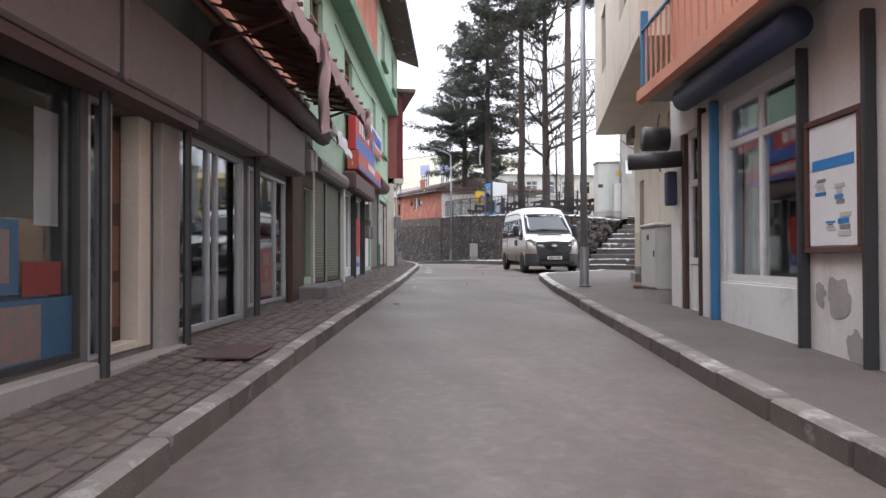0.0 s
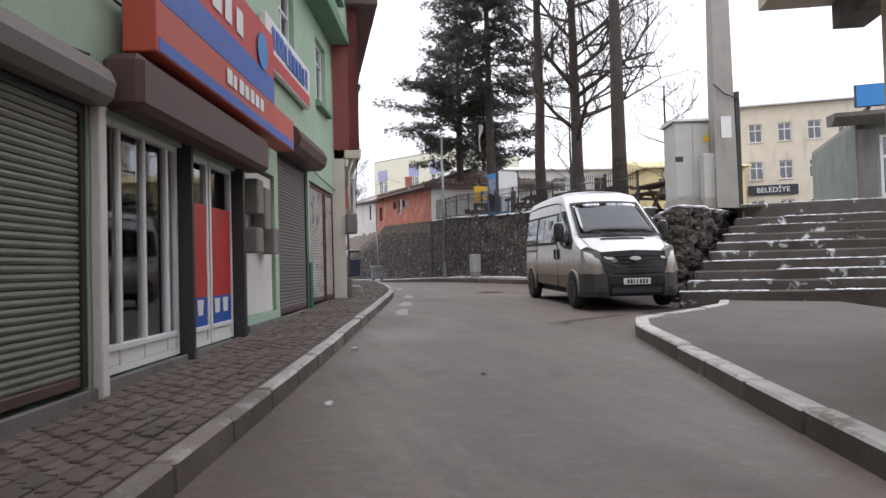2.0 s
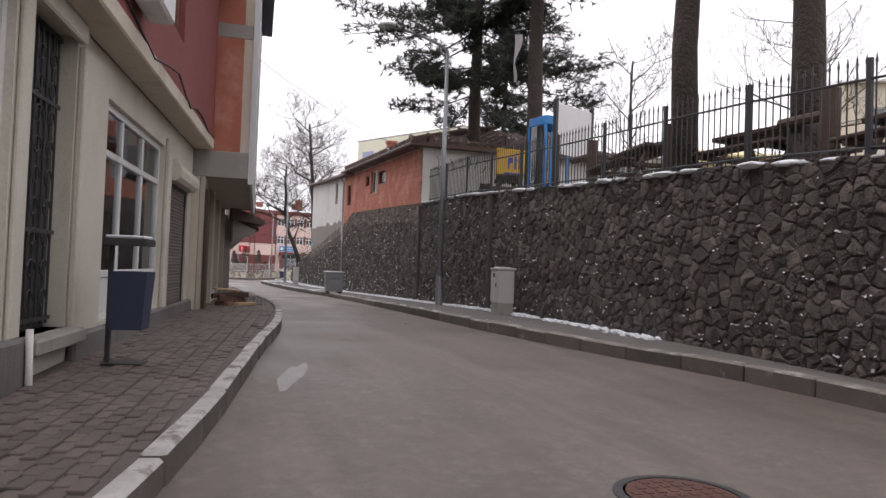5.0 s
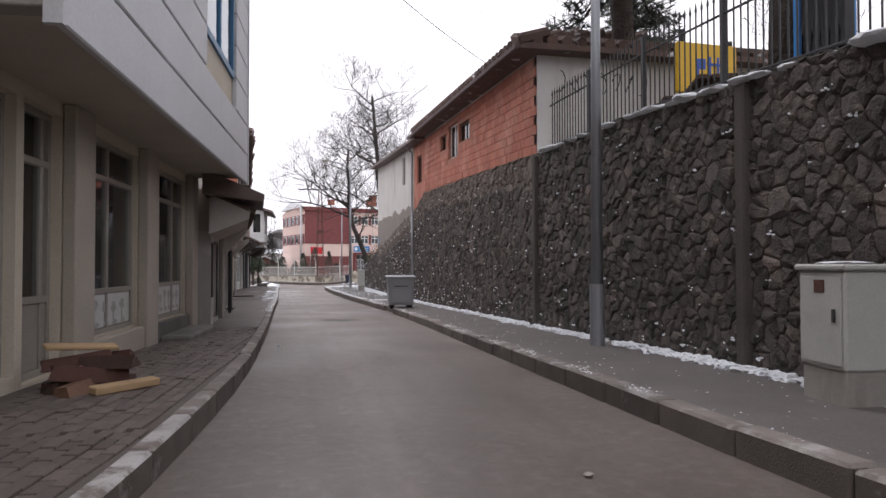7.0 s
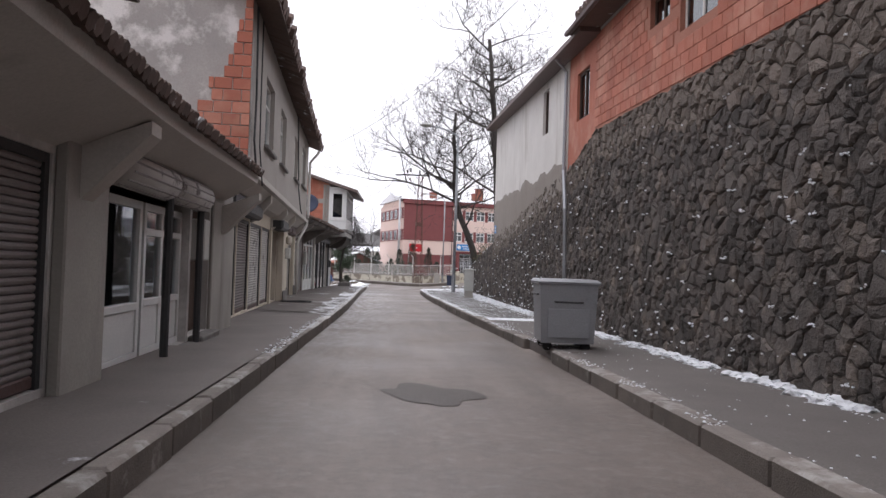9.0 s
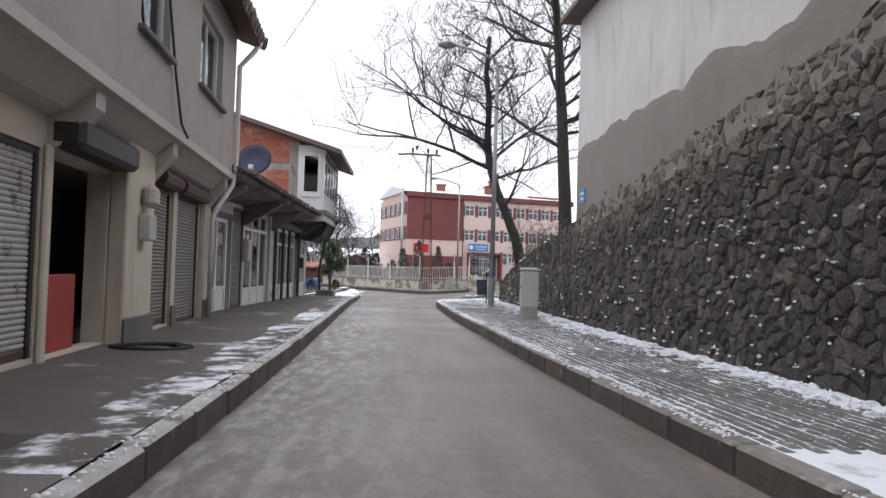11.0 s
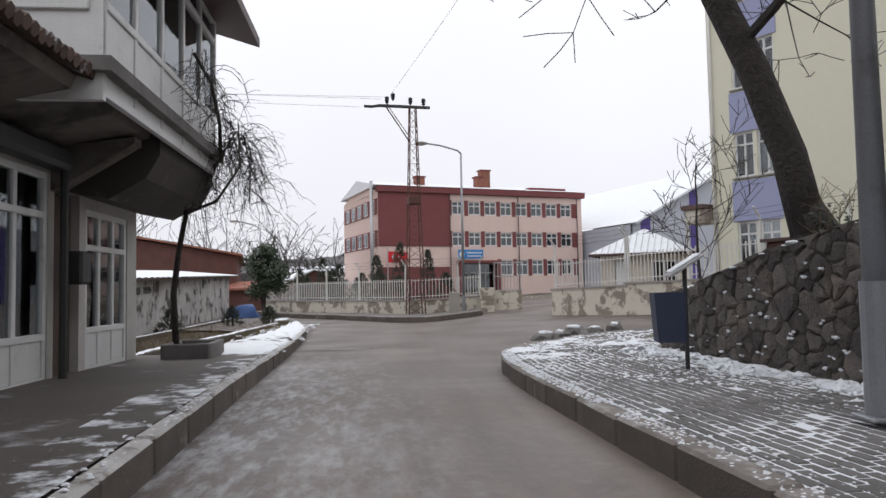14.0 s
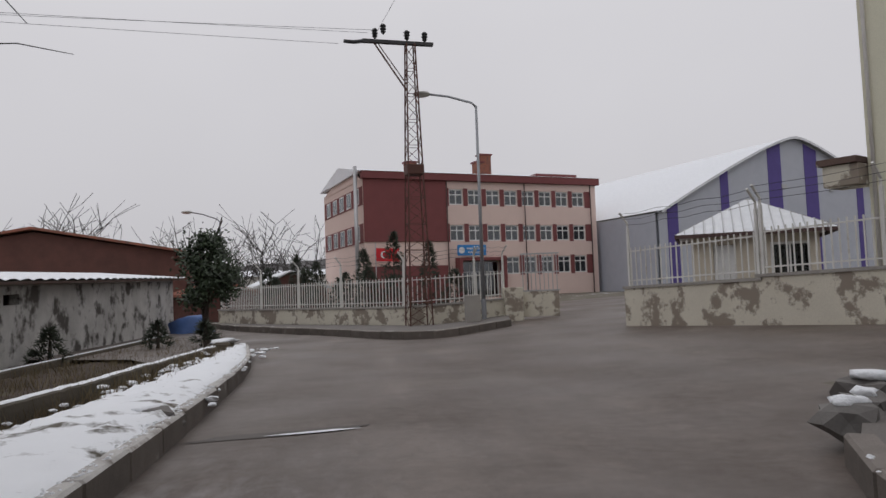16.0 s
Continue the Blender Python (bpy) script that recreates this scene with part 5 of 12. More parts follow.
# red flowers and clutter seen through the panes
rf_ = random.Random(31)
for k in range(26):
    part("flower_heap", Shape().blob(D.p(rf_.uniform(3.6, 8.4), rf_.uniform(-0.9, -0.5), rf_.uniform(2.0, 3.2)), rf_.uniform(0.08, 0.17), k, 0.9, 0.9), rf_.choice(["goods_red", "leaves", "leaves", "goods_green"]), D.root)
for k, (a, w) in enumerate(((3.66, 1.75), (7.1, 1.4))):
    sh = Shape()
    rr = random.Random(k)
    for i in range(5):
        c0 = a + w * (i + 0.2) / 5
        top_ = 1.78 + rr.uniform(-0.05, 0.05)
        sh.box(D.p(c0 + 0.02, -0.082, 1.58), D.p(c0 + 0.04, -0.075, top_))
        ring = [(c0 + 0.03 + (0.1 + 0.03 * math.sin(q * 3 + i)) * math.cos(q), top_ + 0.07 * math.sin(q)) for q in np.linspace(0, 6.28, 12, endpoint=False)]
        sh.add([D.p(u_, -0.075, v_) for u_, v_ in ring], [tuple(range(12))])
        sh.add([D.p(u_ + 0.05, -0.075, 1.56 + (v_ - top_) * 0.5) for u_, v_ in ring], [tuple(range(12))])
    part("panel_drawing", sh, "cabinet_grey", D.root, "grey printed drawing on the lower panels")
D.boxes("pillar", "soffit_beige", [(0.0, 0.5, 0.003, 0.12, 0.8, 3.95), (2.88, 3.46, 0.003, 0.14, 0.8, 3.95), (5.6, 6.2, 0.003, 0.14, 0.8, 3.95), (8.66, D.len, 0.003, 0.14, 0.8, 3.95)], c=0.015)
st = thing("doorstep", "rough stone doorstep before the glazed shop", "step", D.root.matrix_world.copy())
part("tread", Shape().box(D.p(6.25, 0.145, 0.95), D.p(8.3, 0.6, 1.22), c=0.03), "concrete_dark", st)
# the bay: soffit, boards, window, bare brick flank
bz0, bz1, bd = 3.82, 10.0, 1.05
D.boxes("bay_soffit", "soffit_beige", [(0.0, D.len, -0.25, bd - 0.04, 3.952, 4.12)], "beige soffit under the bay", c=0.01)
bw = [(5.0, 7.6, 5.5, 7.0)]
D.wall("plaster_cream", 0.0, D.len, 4.12, bz1, bw, d=bd - 0.08, thick=0.2)
nb = 11
for k in range(nb):
    za, zb2 = 3.86 + k * 0.56, 3.86 + (k + 1) * 0.56 - 0.02
    for s0, s1 in ((0.0, D.len),):
        rows = [(s0, s1)] if not (za < 6.98 and zb2 > 5.52) else [(s0, 4.96), (7.64, s1)]
        for a, b in rows:
            D.box("board", "cladding", a, b, bd - 0.078, bd, za, zb2, c=0.014)
D.window(5.0, 7.6, 5.5, 7.0, d=bd - 0.04, cols=2, mat="blue_paint", sill="cladding", bar=0.1)
D.boxes("corner_trim", "cladding", [(-0.03, 0.03, bd - 0.1, bd + 0.02, 3.84, bz1), (D.len - 0.03, D.len + 0.03, bd - 0.1, bd + 0.02, 3.84, bz1)])
D.boxes("wall", "hollow_brick_bulk", [(0.0, 0.2, -0.25, bd - 0.1, 4.5, bz1), (D.len - 0.2, D.len, -0.25, bd - 0.1, 4.12, bz1)], "bare red hollow brick flank")
D.boxes("ring_beam", "concrete", [(-0.012, 0.2, -4.0, bd - 0.1, 3.95, 4.5), (-0.012, 0.2, -4.0, bd - 0.1, 6.9, 7.2)], c=0.01)
D.pipe([(D.len + 0.1, bd - 0.1, 10), (D.len + 0.1, bd - 0.1, 4.4)], 0.05)
D.box("eave", "dark_blue", -0.3, D.len + 0.3, bd + 0.35, -1, bz1, bz1 + 0.2, "dark eave")

# low row of shops with a tiled canopy
E_ = House("shop_row", "row of low grey shops under a tiled concrete canopy", (9.55, 52.3), (9.05, 61.9), 0.7, -1)


def ey(y):
    return (y - 52.3) * E_.len / 9.6


E_open = [(ey(52.35), ey(53.2), 1.62, 2.75), (ey(53.2), ey(54.95), 1.12, 2.8), (ey(55.85), ey(59.0), 1.0, 2.9), (ey(59.1), ey(60.15), 1.05, 2.75)]
E_.wall("plaster_grey", 0, E_.len, 0.4, 2.95, E_open)
E_.shell("plaster_grey", 0, E_.len, 0.4, 3.62, 6)
E_.lining(0.05, E_.len - 0.3, 0.95, 2.95, 0, 2.0)
E_.wall("concrete", 0, E_.len, 2.95, 3.62, d=0.0)
E_.boxes("pillar", "concrete", [(ey(54.98), ey(55.82), 0.003, 0.1, 0.7, 2.94), (ey(60.2), ey(61.85), 0.003, 0.05, 0.7, 2.94)], c=0.015)
E_.window(ey(52.35), ey(53.2), 1.62, 2.75, cols=2, trans=2.35, mat="metal_dark", sill=None)
E_.shutter(ey(53.2), ey(54.95), 1.12, 2.8, box=False)
E_.window(ey(55.85), ey(57.38), 1.0, 2.66, cols=[0, 0.33, 1], panel=1.56, mat="pvc_white", sill=None, bar=0.08, label="white-framed glazed shop door and window")
E_.window(ey(57.46), ey(59.0), 1.0, 2.66, cols=[0, 0.45, 1], trans=2.35, panel=1.58, mat="pvc_white", sill=None, bar=0.08)
for a, b in ((55.85, 57.4), (57.46, 59.05)):
    r_ = 0.17
    rb_ = part("roll_box", Shape().tube(E_.p(ey(a), 0.12, 2.86), E_.p(ey(b), 0.12, 2.86), r_, n=18), "shutter_white", E_.root, "rolled-up steel shutter", smooth=True)
    for k in range(12):
        q = k * math.pi / 6 + 0.2
        part("slat_edge", Shape().tube(E_.p(ey(a) + 0.01, 0.12 + (r_ - 0.004) * math.cos(q), 2.86 + (r_ - 0.004) * math.sin(q)), E_.p(ey(b) - 0.01, 0.12 + (r_ - 0.004) * math.cos(q), 2.86 + (r_ - 0.004) * math.sin(q)), 0.012, n=4), "shutter_grey", rb_)
E_.post(ey(57.42), 0.16, 0.92, 2.85, 0.045)
E_.post(ey(59.05), 0.12, 0.92, 2.85, 0.045)
E_.boxes("doorstep", "concrete_dark", [(ey(55.83), ey(59.05), 0.003, 0.14, 0.7, 1.0), (ey(59.1), ey(60.18), 0.003, 0.2, 0.7, 1.06)], c=0.02)
E_.box("door", "wood_dark", ey(59.13), ey(60.12), -0.2, -0.14, 1.06, 2.74, "dark wooden door in a niche", c=0.01)
E_.box("meter_box", "cabinet_grey", ey(59.5), ey(59.8), -0.12, 0.08, 2.05, 2.62, "pale meter box", c=0.02)
# canopy: slab sloping up and out from the wall, brackets, tiles
ca0, ca1 = -0.6, ey(61.2)


def can_p(s, d, z):
    f = (s - ca0) / (ca1 - ca0)
    return E_.p(s, d * (1 - 0.3 * f), z + 0.16 * max(0, f - 0.45) / 0.55)


def canopy_slab(house, at, s0, s1, prof, steps, mat, label):
    n = len(prof)
    sh = Shape().sheet([[at(s0 + (s1 - s0) * k / steps, d, z) for d, z in prof + prof[:1]] for k in range(steps + 1)])
    for s in (s0, s1):
        sh.add([at(s, d, z) for d, z in prof], [tuple(range(n))])
    return part("canopy", sh, mat, house.root, label)


canopy_slab(E_, can_p, ca0, ca1, [(0.0, 2.86), (0.72, 3.16), (0.74, 3.29), (0.0, 3.62)], 8, "canopy_concrete", "sloping concrete canopy")
sh = Shape()
for k in range(84):
    for j in range(4):
        s = ca0 + (ca1 - ca0) * k / 84
        d0 = 0.84 - 0.22 * j
        sh.tube(can_p(s + 0.06, d0, 3.3 + 0.085 * j + 0.01 * ((k * 7 + j) % 3)), can_p(s + 0.06, d0 - 0.27, 3.4 + 0.085 * j), 0.062, 0.052, n=6)
tagged(part("roof_tiles", sh, "tile_dark", E_.root, "old dark roof tiles along the canopy"), kind="stuff")
for y in (55.2, 60.75):
    s = ey(y)
    part("bracket", Shape().add([E_.p(s + q, d, z) for q in (0, 0.26) for d, z in ((0.0, 2.45), (0.1, 2.5), (0.6, 3.02), (0.6, 3.12), (0.0, 2.88))], [(0, 1, 2, 3, 4), (5, 9, 8, 7, 6), (0, 5, 6, 1), (1, 6, 7, 2), (2, 7, 8, 3), (3, 8, 9, 4), (4, 9, 5, 0)]), "canopy_concrete", E_.root, "concrete bracket")
# dark lean-to canopy by the clad house
part("lean_to", Shape().add([E_.p(s, d, z) for s in (-0.95, 1.3) for d, z in ((-0.1, 4.05), (1.0, 3.6), (0.98, 3.46), (-0.1, 3.6))], [(0, 1, 2, 3), (4, 7, 6, 5), (0, 4, 5, 1), (1, 5, 6, 2), (2, 6, 7, 3), (3, 7, 4, 0)]), "roof_metal", E_.root, "dark sheet-metal lean-to")

F = House("plastered_house", "old house with patchy grey plaster, bare brick corner and sagging tiles", (8.75, 61.95), (7.7, 77.5), 0.6, -1)
FD = 0.5  # the upper floor stands out this far over the shops


def fy(y):
    return (y - 61.95) * F.len / 15.55


f_open = [(fy(62.15), fy(64.2), 0.95, 2.95), (fy(64.3), fy(65.95), 0.95, 2.95), (fy(66.1), fy(68.1), 0.9, 2.95), (fy(68.2), fy(69.9), 0.9, 2.95), (fy(70.1), fy(71.8), 0.85, 2.95), (fy(73.1), fy(73.72), 0.75, 3.1),
          (fy(73.78), fy(74.8), 0.85, 3.05), (fy(75.1), fy(76.95), 0.75, 3.05)]
F.wall("plaster_cream", 0, F.len, 0.3, 3.56, f_open)
F.shell("plaster_grey", 0, F.len, 0.3, 6.5, 7.5, roof="wood_dark")
F.lining(0.05, F.len - 0.3, 0.8, 3.1, 0, 2.0)
for k, (a, b, c, e) in enumerate(f_open[:4]):
    F.shutter(a, b, c, e, mat="shutter_grey" if k < 2 else "shutter_white", box=False, label="closed grey roller shutter" if k < 2 else "closed pale roller shutter, streaked with dirt")
F.box("door", "goods_red", fy(70.5), fy(71.3), -0.2, -0.15, 0.85, 1.7, "low dark red door panel", c=0.01)
F.boxes("pillar", "plaster_cream", [(fy(71.85), fy(73.05), 0.003, 0.22, 0.5, 3.5), (fy(74.83), fy(75.07), 0.003, 0.05, 0.5, 3.1), (fy(77.0), F.len - 0.02, 0.003, 0.12, 0.5, 3.5), (fy(69.93), fy(70.07), 0.003, 0.06, 0.5, 3.0)], c=0.02)
F.boxes("pillar_base", "concrete_dark", [(fy(71.82), fy(73.08), 0.224, 0.26, 0.5, 1.15), (fy(74.8), fy(75.1), 0.053, 0.09, 0.5, 1.15), (fy(76.98), F.len - 0.01, 0.123, 0.16, 0.5, 1.15)], "dark painted pillar base", c=0.015)
F.boxes("meter_box", "cabinet_grey", [(fy(72.3), fy(72.62), 0.224, 0.38, 2.15, 2.5)], "pale meter box", c=0.02)
F.boxes("meter_box", "soffit_beige", [(fy(72.35), fy(72.7), 0.224, 0.4, 2.6, 2.9)], "round-edged beige box", c=0.06)
F.shutter(fy(73.78), fy(74.8), 0.85, 3.05, mat="shutter_tan", box=True, box_mat="metal_brown", box_h=0.3)
F.shutter(fy(75.1), fy(76.95), 0.75, 3.05, mat="shutter_tan", box=True, box_mat="metal_brown", box_h=0.3)
F.box("roll_box", "metal_dark", fy(70.0), fy(71.85), 0.003, 0.36, 2.98, 3.3, "black shutter box", c=0.06)
F.box("roll_box", "metal_dark", fy(62.1), fy(65.9), 0.003, 0.3, 2.98, 3.3, "black shutter box", c=0.06)
# soffit of the projecting floor: shallow vault down to the shop wall
n = 5
prof = [(0.0, 3.3), (0.2, 3.36), (FD - 0.06, 3.6), (FD + 0.04, 3.62), (FD + 0.04, 3.74), (0.0, 3.74)]
canopy_slab(F, F.p, 0.0, F.len + 0.02, prof, 1, "canopy_concrete", "concrete edge and soffit of the projecting floor")
for y in (62.0, 66.0, 70.0, 73.0, 77.1):
    s = fy(y)
    part("bracket", Shape().add([F.p(s + q, d, z) for q in (0, 0.28) for d, z in ((0.0, 2.95), (0.12, 3.0), (FD - 0.05, 3.4), (FD - 0.05, 3.58), (0.0, 3.4))], [(0, 1, 2, 3, 4), (5, 9, 8, 7, 6), (0, 5, 6, 1), (1, 6, 7, 2), (2, 7, 8, 3), (3, 8, 9, 4), (4, 9, 5, 0)]), "canopy_concrete", F.root)
fw = [(2.15, 3.65, 4.45, 5.85), (5.1, 6.5, 4.5, 5.85), (9.2, 10.5, 4.65, 5.9), (12.35, 14.2, 4.8, 6.1)]
F.wall("plaster_taupe", 0, F.len, 3.74, 6.75, fw, d=FD)
for k, (a, b, c, e) in enumerate(fw):
    F.window(a, b, c, e, d=FD - 0.1, cols=2 if k == 3 else 1, trans=e - 0.45 if k < 3 else None, mat="paint_white", sill=None, curtain=(0, 1))
    F.box("sill", "concrete_dark", a - 0.1, b + 0.1, FD + 0.003, FD + 0.09, c - 0.09, c - 0.02, c=0.01)
F.box("wall", "plaster_taupe", F.len - 0.25, F.len, FD - 0.252, -0.255, 3.74, 6.75)
# gable facing down the street: plaster over brick
gd = 4.2
gp = [(FD, 3.74), (FD, 6.72), (FD - gd, 8.15), (FD - 2 * gd, 6.72), (FD - 2 * gd, 3.74)]
n = len(gp)
part("gable", Shape().add([F.p(s, d, z) for s in (-0.02, 0.25) for d, z in gp], [tuple(range(n)), tuple(range(n, 2 * n))[::-1]] + [(i, (i + 1) % n, n + (i + 1) % n, n + i) for i in range(n)]), "plaster_patchy", F.root, "gable wall with blotched grey plaster")
sh = Shape()
rb = random.Random(8)
for j in range(14):
    z = 3.78 + j * 0.205
    wdt = (0.95, 0.98, 0.9, 0.78, 0.86, 0.6, 0.66, 0.45, 0.36, 0.3, 0.22, 0.2, 0.12, 0.1)[j]
    k, a = 0, 0.0
    while a < wdt:
        w_ = min(0.295 if (k or j % 2 == 0) else 0.14, max(0.08, wdt - a + rb.uniform(0, 0.08)))
        sh.box(F.p(-0.036 - rb.uniform(0, 0.012), FD + 0.004 - a, z), F.p(-0.018, FD + 0.004 - (a + w_), z + 0.19), c=0.008)
        a += w_ + 0.014
        k += 1
for j in range(7):
    z = 6.72 + 0.205 * j
    for k in range(27):
        d = FD - 0.1 - k * 0.31 - (0.15 if j % 2 else 0)
        mid = abs(d - 0.15 - (FD - gd))
        if z + 0.24 < 6.72 + 1.43 * (1 - (mid + 0.15) / gd):
            sh.box(F.p(-0.036 - rb.uniform(0, 0.01), d, z), F.p(-0.018, d - 0.295, z + 0.19), c=0.008)
tagged(part("bare_bricks", sh, "hollow_brick_bulk", F.root, "bare red bricks where plaster fell off"), kind="stuff")
rz = 6.74
sh = Shape()
rows = 13
for side in (1, -1):
    d_e, d_r = (FD + 0.5, FD - gd) if side > 0 else (FD - 2 * gd - 0.5, FD - gd)
    for j in range(rows):
        for k in range(0, 55):
            s = -0.3 + k * 0.3
            a, b = j / rows, (j + 1.35) / rows
            jj = 0.03 * noise.noise(Vector((k * 1.3, j * 2.1, side)))
            drop = 0.12 * max(0, noise.noise(Vector((k * 0.9, 7, side)))) if j == 0 else 0
            sag = -0.1 * math.sin(math.pi * k / 54)
            za, zb_ = rz - 0.13 + 1.6 * a, rz - 0.13 + 1.6 * min(b, 1)
            sh.tube(F.p(s + 0.15, d_e + drop + (d_r - d_e) * a, za + 0.05 + jj + sag - drop * 0.5), F.p(s + 0.15, d_e + (d_r - d_e) * min(b, 1), zb_ + 0.02 + jj + sag), 0.14, 0.12, n=6, caps=(j == 0))
tagged(part("roof_tiles", sh, "tile_dark", F.root, "sagging rows of old dark roof tiles"), kind="stuff")
de, dr_ = FD + 0.46, FD - gd
part("roof_deck", Shape().add([F.p(s, d, z) for s in (-0.3, F.len + 0.3) for d, z in ((de, rz - 0.17), (dr_, rz + 1.42), (2 * dr_ - de, rz - 0.17), (dr_, rz + 1.34), (de, rz - 0.25), (2 * dr_ - de, rz - 0.25))],
                              [(0, 6, 7, 1), (1, 7, 8, 2), (4, 3, 9, 10), (3, 5, 11, 9), (0, 4, 10, 6), (2, 8, 11, 5), (0, 1, 3, 4), (1, 2, 5, 3), (6, 10, 9, 7), (7, 9, 11, 8)]), "wood_dark", F.root)
F.pipe([(F.len + 0.25, FD + 0.45, 6.6), (F.len + 0.1, FD + 0.35, 6.35), (F.len + 0.05, FD + 0.07, 6.0), (F.len + 0.05, FD + 0.07, 3.75), (F.len + 0.02, FD + 0.02, 3.5), (F.len - 0.3, 0.3, 3.0), (F.len - 0.35, 0.22, 2.8), (F.len - 0.35, 0.22, 0.8)], 0.055, "plaster_white", label="pale zinc drainpipe with bends")
for a, b in (((0.35, 0.4), 0.02), ((1.1, 1.0), 0.014)):
    part("cable", Shape().pipe([F.p(a[0], FD + 0.03, 6.6), F.p(a[1], FD + 0.05, 5.0), F.p(a[0] - 0.1, FD + 0.06, 4.2), F.p(a[0] + 0.15, FD + 0.1, 3.5)], b, 5), "plastic_black", F.root)
part("cable", Shape().pipe([F.p(9.6, FD + 0.04, 6.6), F.p(10.7, FD + 0.05, 4.4), F.p(10.8, FD + 0.12, 3.8), F.p(11.1, FD + 0.14, 3.66)], 0.02, 5), "plastic_black", F.root)

# last shops and the brick house above them
G = House("corner_shops", "low corner shops with white frames under a tiled canopy", (7.5, 77.6), (7.75, 92.7), 0.5, -1)


def gy(y):
    return y - 77.6


g_open = [(gy(77.85), gy(80.45), 0.72, 2.95), (gy(80.52), gy(81.65), 0.72, 3.3), (gy(81.8), gy(84.7), 0.7, 3.35), (gy(85.1), gy(89.75), 0.66, 3.1), (gy(89.9), gy(90.6), 0.62, 2.95), (gy(90.8), gy(92.3), 0.65, 2.8)]
G.wall("plaster_old", 0, G.len, 0.2, 3.42, g_open)
G.shell("plaster_old", 0, G.len, 0.2, 3.75, 6.5)
G.wall("plaster_old", 0, G.len, 3.42, 3.75)
G.lining(0.05, G.len - 0.3, 0.64, 3.4, 0, 2.2)
G.window(gy(77.85), gy(80.1), 0.72, 2.95, d=-0.015, cols=[0, 0.62, 1], panel=1.3, mat="pvc_white", sill=None, bar=0.09)
G.box("door", "metal_dark", gy(80.12), gy(80.45), -0.2, -0.12, 0.72, 2.95, "black door leaf", c=0.01)
G.box("lintel", "metal_brown", gy(77.8), gy(80.48), 0.003, 0.05, 2.95, 3.08, "brown timber lintel", c=0.01)
G.shutter(gy(80.52), gy(81.65), 0.72, 3.3, mat="shutter_grey", box=False, rail="metal_brown")
G.window(gy(81.8), gy(84.7), 0.7, 3.35, d=-0.015, cols=3, trans=2.85, panel=1.2, mat="pvc_white", sill=None, bar=0.09)
G.boxes("pillar", "plaster_old", [(gy(84.72), gy(85.08), 0.003, 0.1, 0.4, 3.4)], c=0.02)
G.window(gy(85.1), gy(89.75), 0.66, 3.1, d=-0.015, cols=[0, 0.17, 0.34, 0.51, 0.68, 0.85, 1], trans=2.6, panel=1.2, mat="pvc_white", sill=None, bar=0.08)
for y in (85.2, 86.5, 87.7, 89.8):
    G.post(gy(y), 0.16, 0.68, 3.3, 0.05)
G.boxes("poster", "sign_white", [(gy(85.4), gy(86.3), 0.0, 0.012, 0.75, 1.15), (gy(86.7), gy(87.5), 0.0, 0.012, 0.75, 1.15)], "pale poster with faint print")
G.boxes("poster_print", "goods_red", [(gy(85.5) + 0.13 * k, gy(85.57) + 0.13 * k, 0.013, 0.018, 0.85, 1.05) for k in range(5)])
G.box("door", "wood_dark", gy(89.92), gy(90.58), -0.16, -0.1, 0.62, 2.9, "dark wooden door, closed", c=0.01)
G.window(gy(90.8), gy(92.3), 0.65, 2.8, d=-0.015, cols=3, trans=2.3, panel=1.2, mat="pvc_white", sill=None, bar=0.08, curtain=(0.6, 1))
G.box("meter_box", "metal_dark", gy(89.95), gy(90.25), 0.1, 0.3, 1.8, 2.2, c=0.03)
G.box("meter_box", "cabinet_grey", gy(81.65), gy(81.9), 0.003, 0.16, 1.95, 2.55, "pale meter box", c=0.03)
G.boxes("rolled_shutter", "metal_dark", [(gy(85.1), gy(89.75), 0.003, 0.3, 3.12, 3.36)], c=0.05)
# canopy with tiles
canopy_slab(G, G.p, -0.05, G.len + 0.2, [(0.0, 3.4), (0.98, 3.6), (1.03, 3.72), (0.0, 4.1)], 1, "canopy_soot", "mossy dark concrete canopy")
sh = Shape()
for k in range(122):
    for j in range(4):
        s = -0.05 + k * 0.125
        d0 = 1.2 - 0.3 * j
        sh.tube(G.p(s + 0.06, d0, 3.73 + 0.1 * j + 0.01 * ((k * 5 + j) % 3)), G.p(s + 0.06, d0 - 0.33, 3.84 + 0.1 * j), 0.066, 0.055, n=6)
tagged(part("roof_tiles", sh, "tile_dark", G.root, "worn tiles along the canopy"), kind="stuff")
for y in (77.7, 81.55, 84.8, 89.8):
    s = gy(y)
    part("bracket", Shape().add([G.p(s + q, d, z) for q in (0, 0.24) for d, z in ((0.0, 2.9), (0.12, 2.95), (0.95, 3.46), (0.95, 3.54), (0.0, 3.42))], [(0, 1, 2, 3, 4), (5, 9, 8, 7, 6), (0, 5, 6, 1), (1, 6, 7, 2), (2, 7, 8, 3), (3, 8, 9, 4), (4, 9, 5, 0)]), "canopy_soot", G.root)
# rounded corner console under the balcony, its shade put into the colour
part("console", Shape().add([G.p(s, d, z) for s in (gy(90.2), gy(92.95)) for d, z in ((0.0, 2.95), (0.5, 2.85), (0.95, 3.1), (1.12, 3.4), (1.12, 3.7), (0.0, 3.7))], [tuple(range(6)), tuple(range(6, 12))] + [(i, (i + 1) % 6, 6 + (i + 1) % 6, 6 + i) for i in range(6)]), "console_shade", G.root, "concrete balcony console with shade put into its near-black colour")

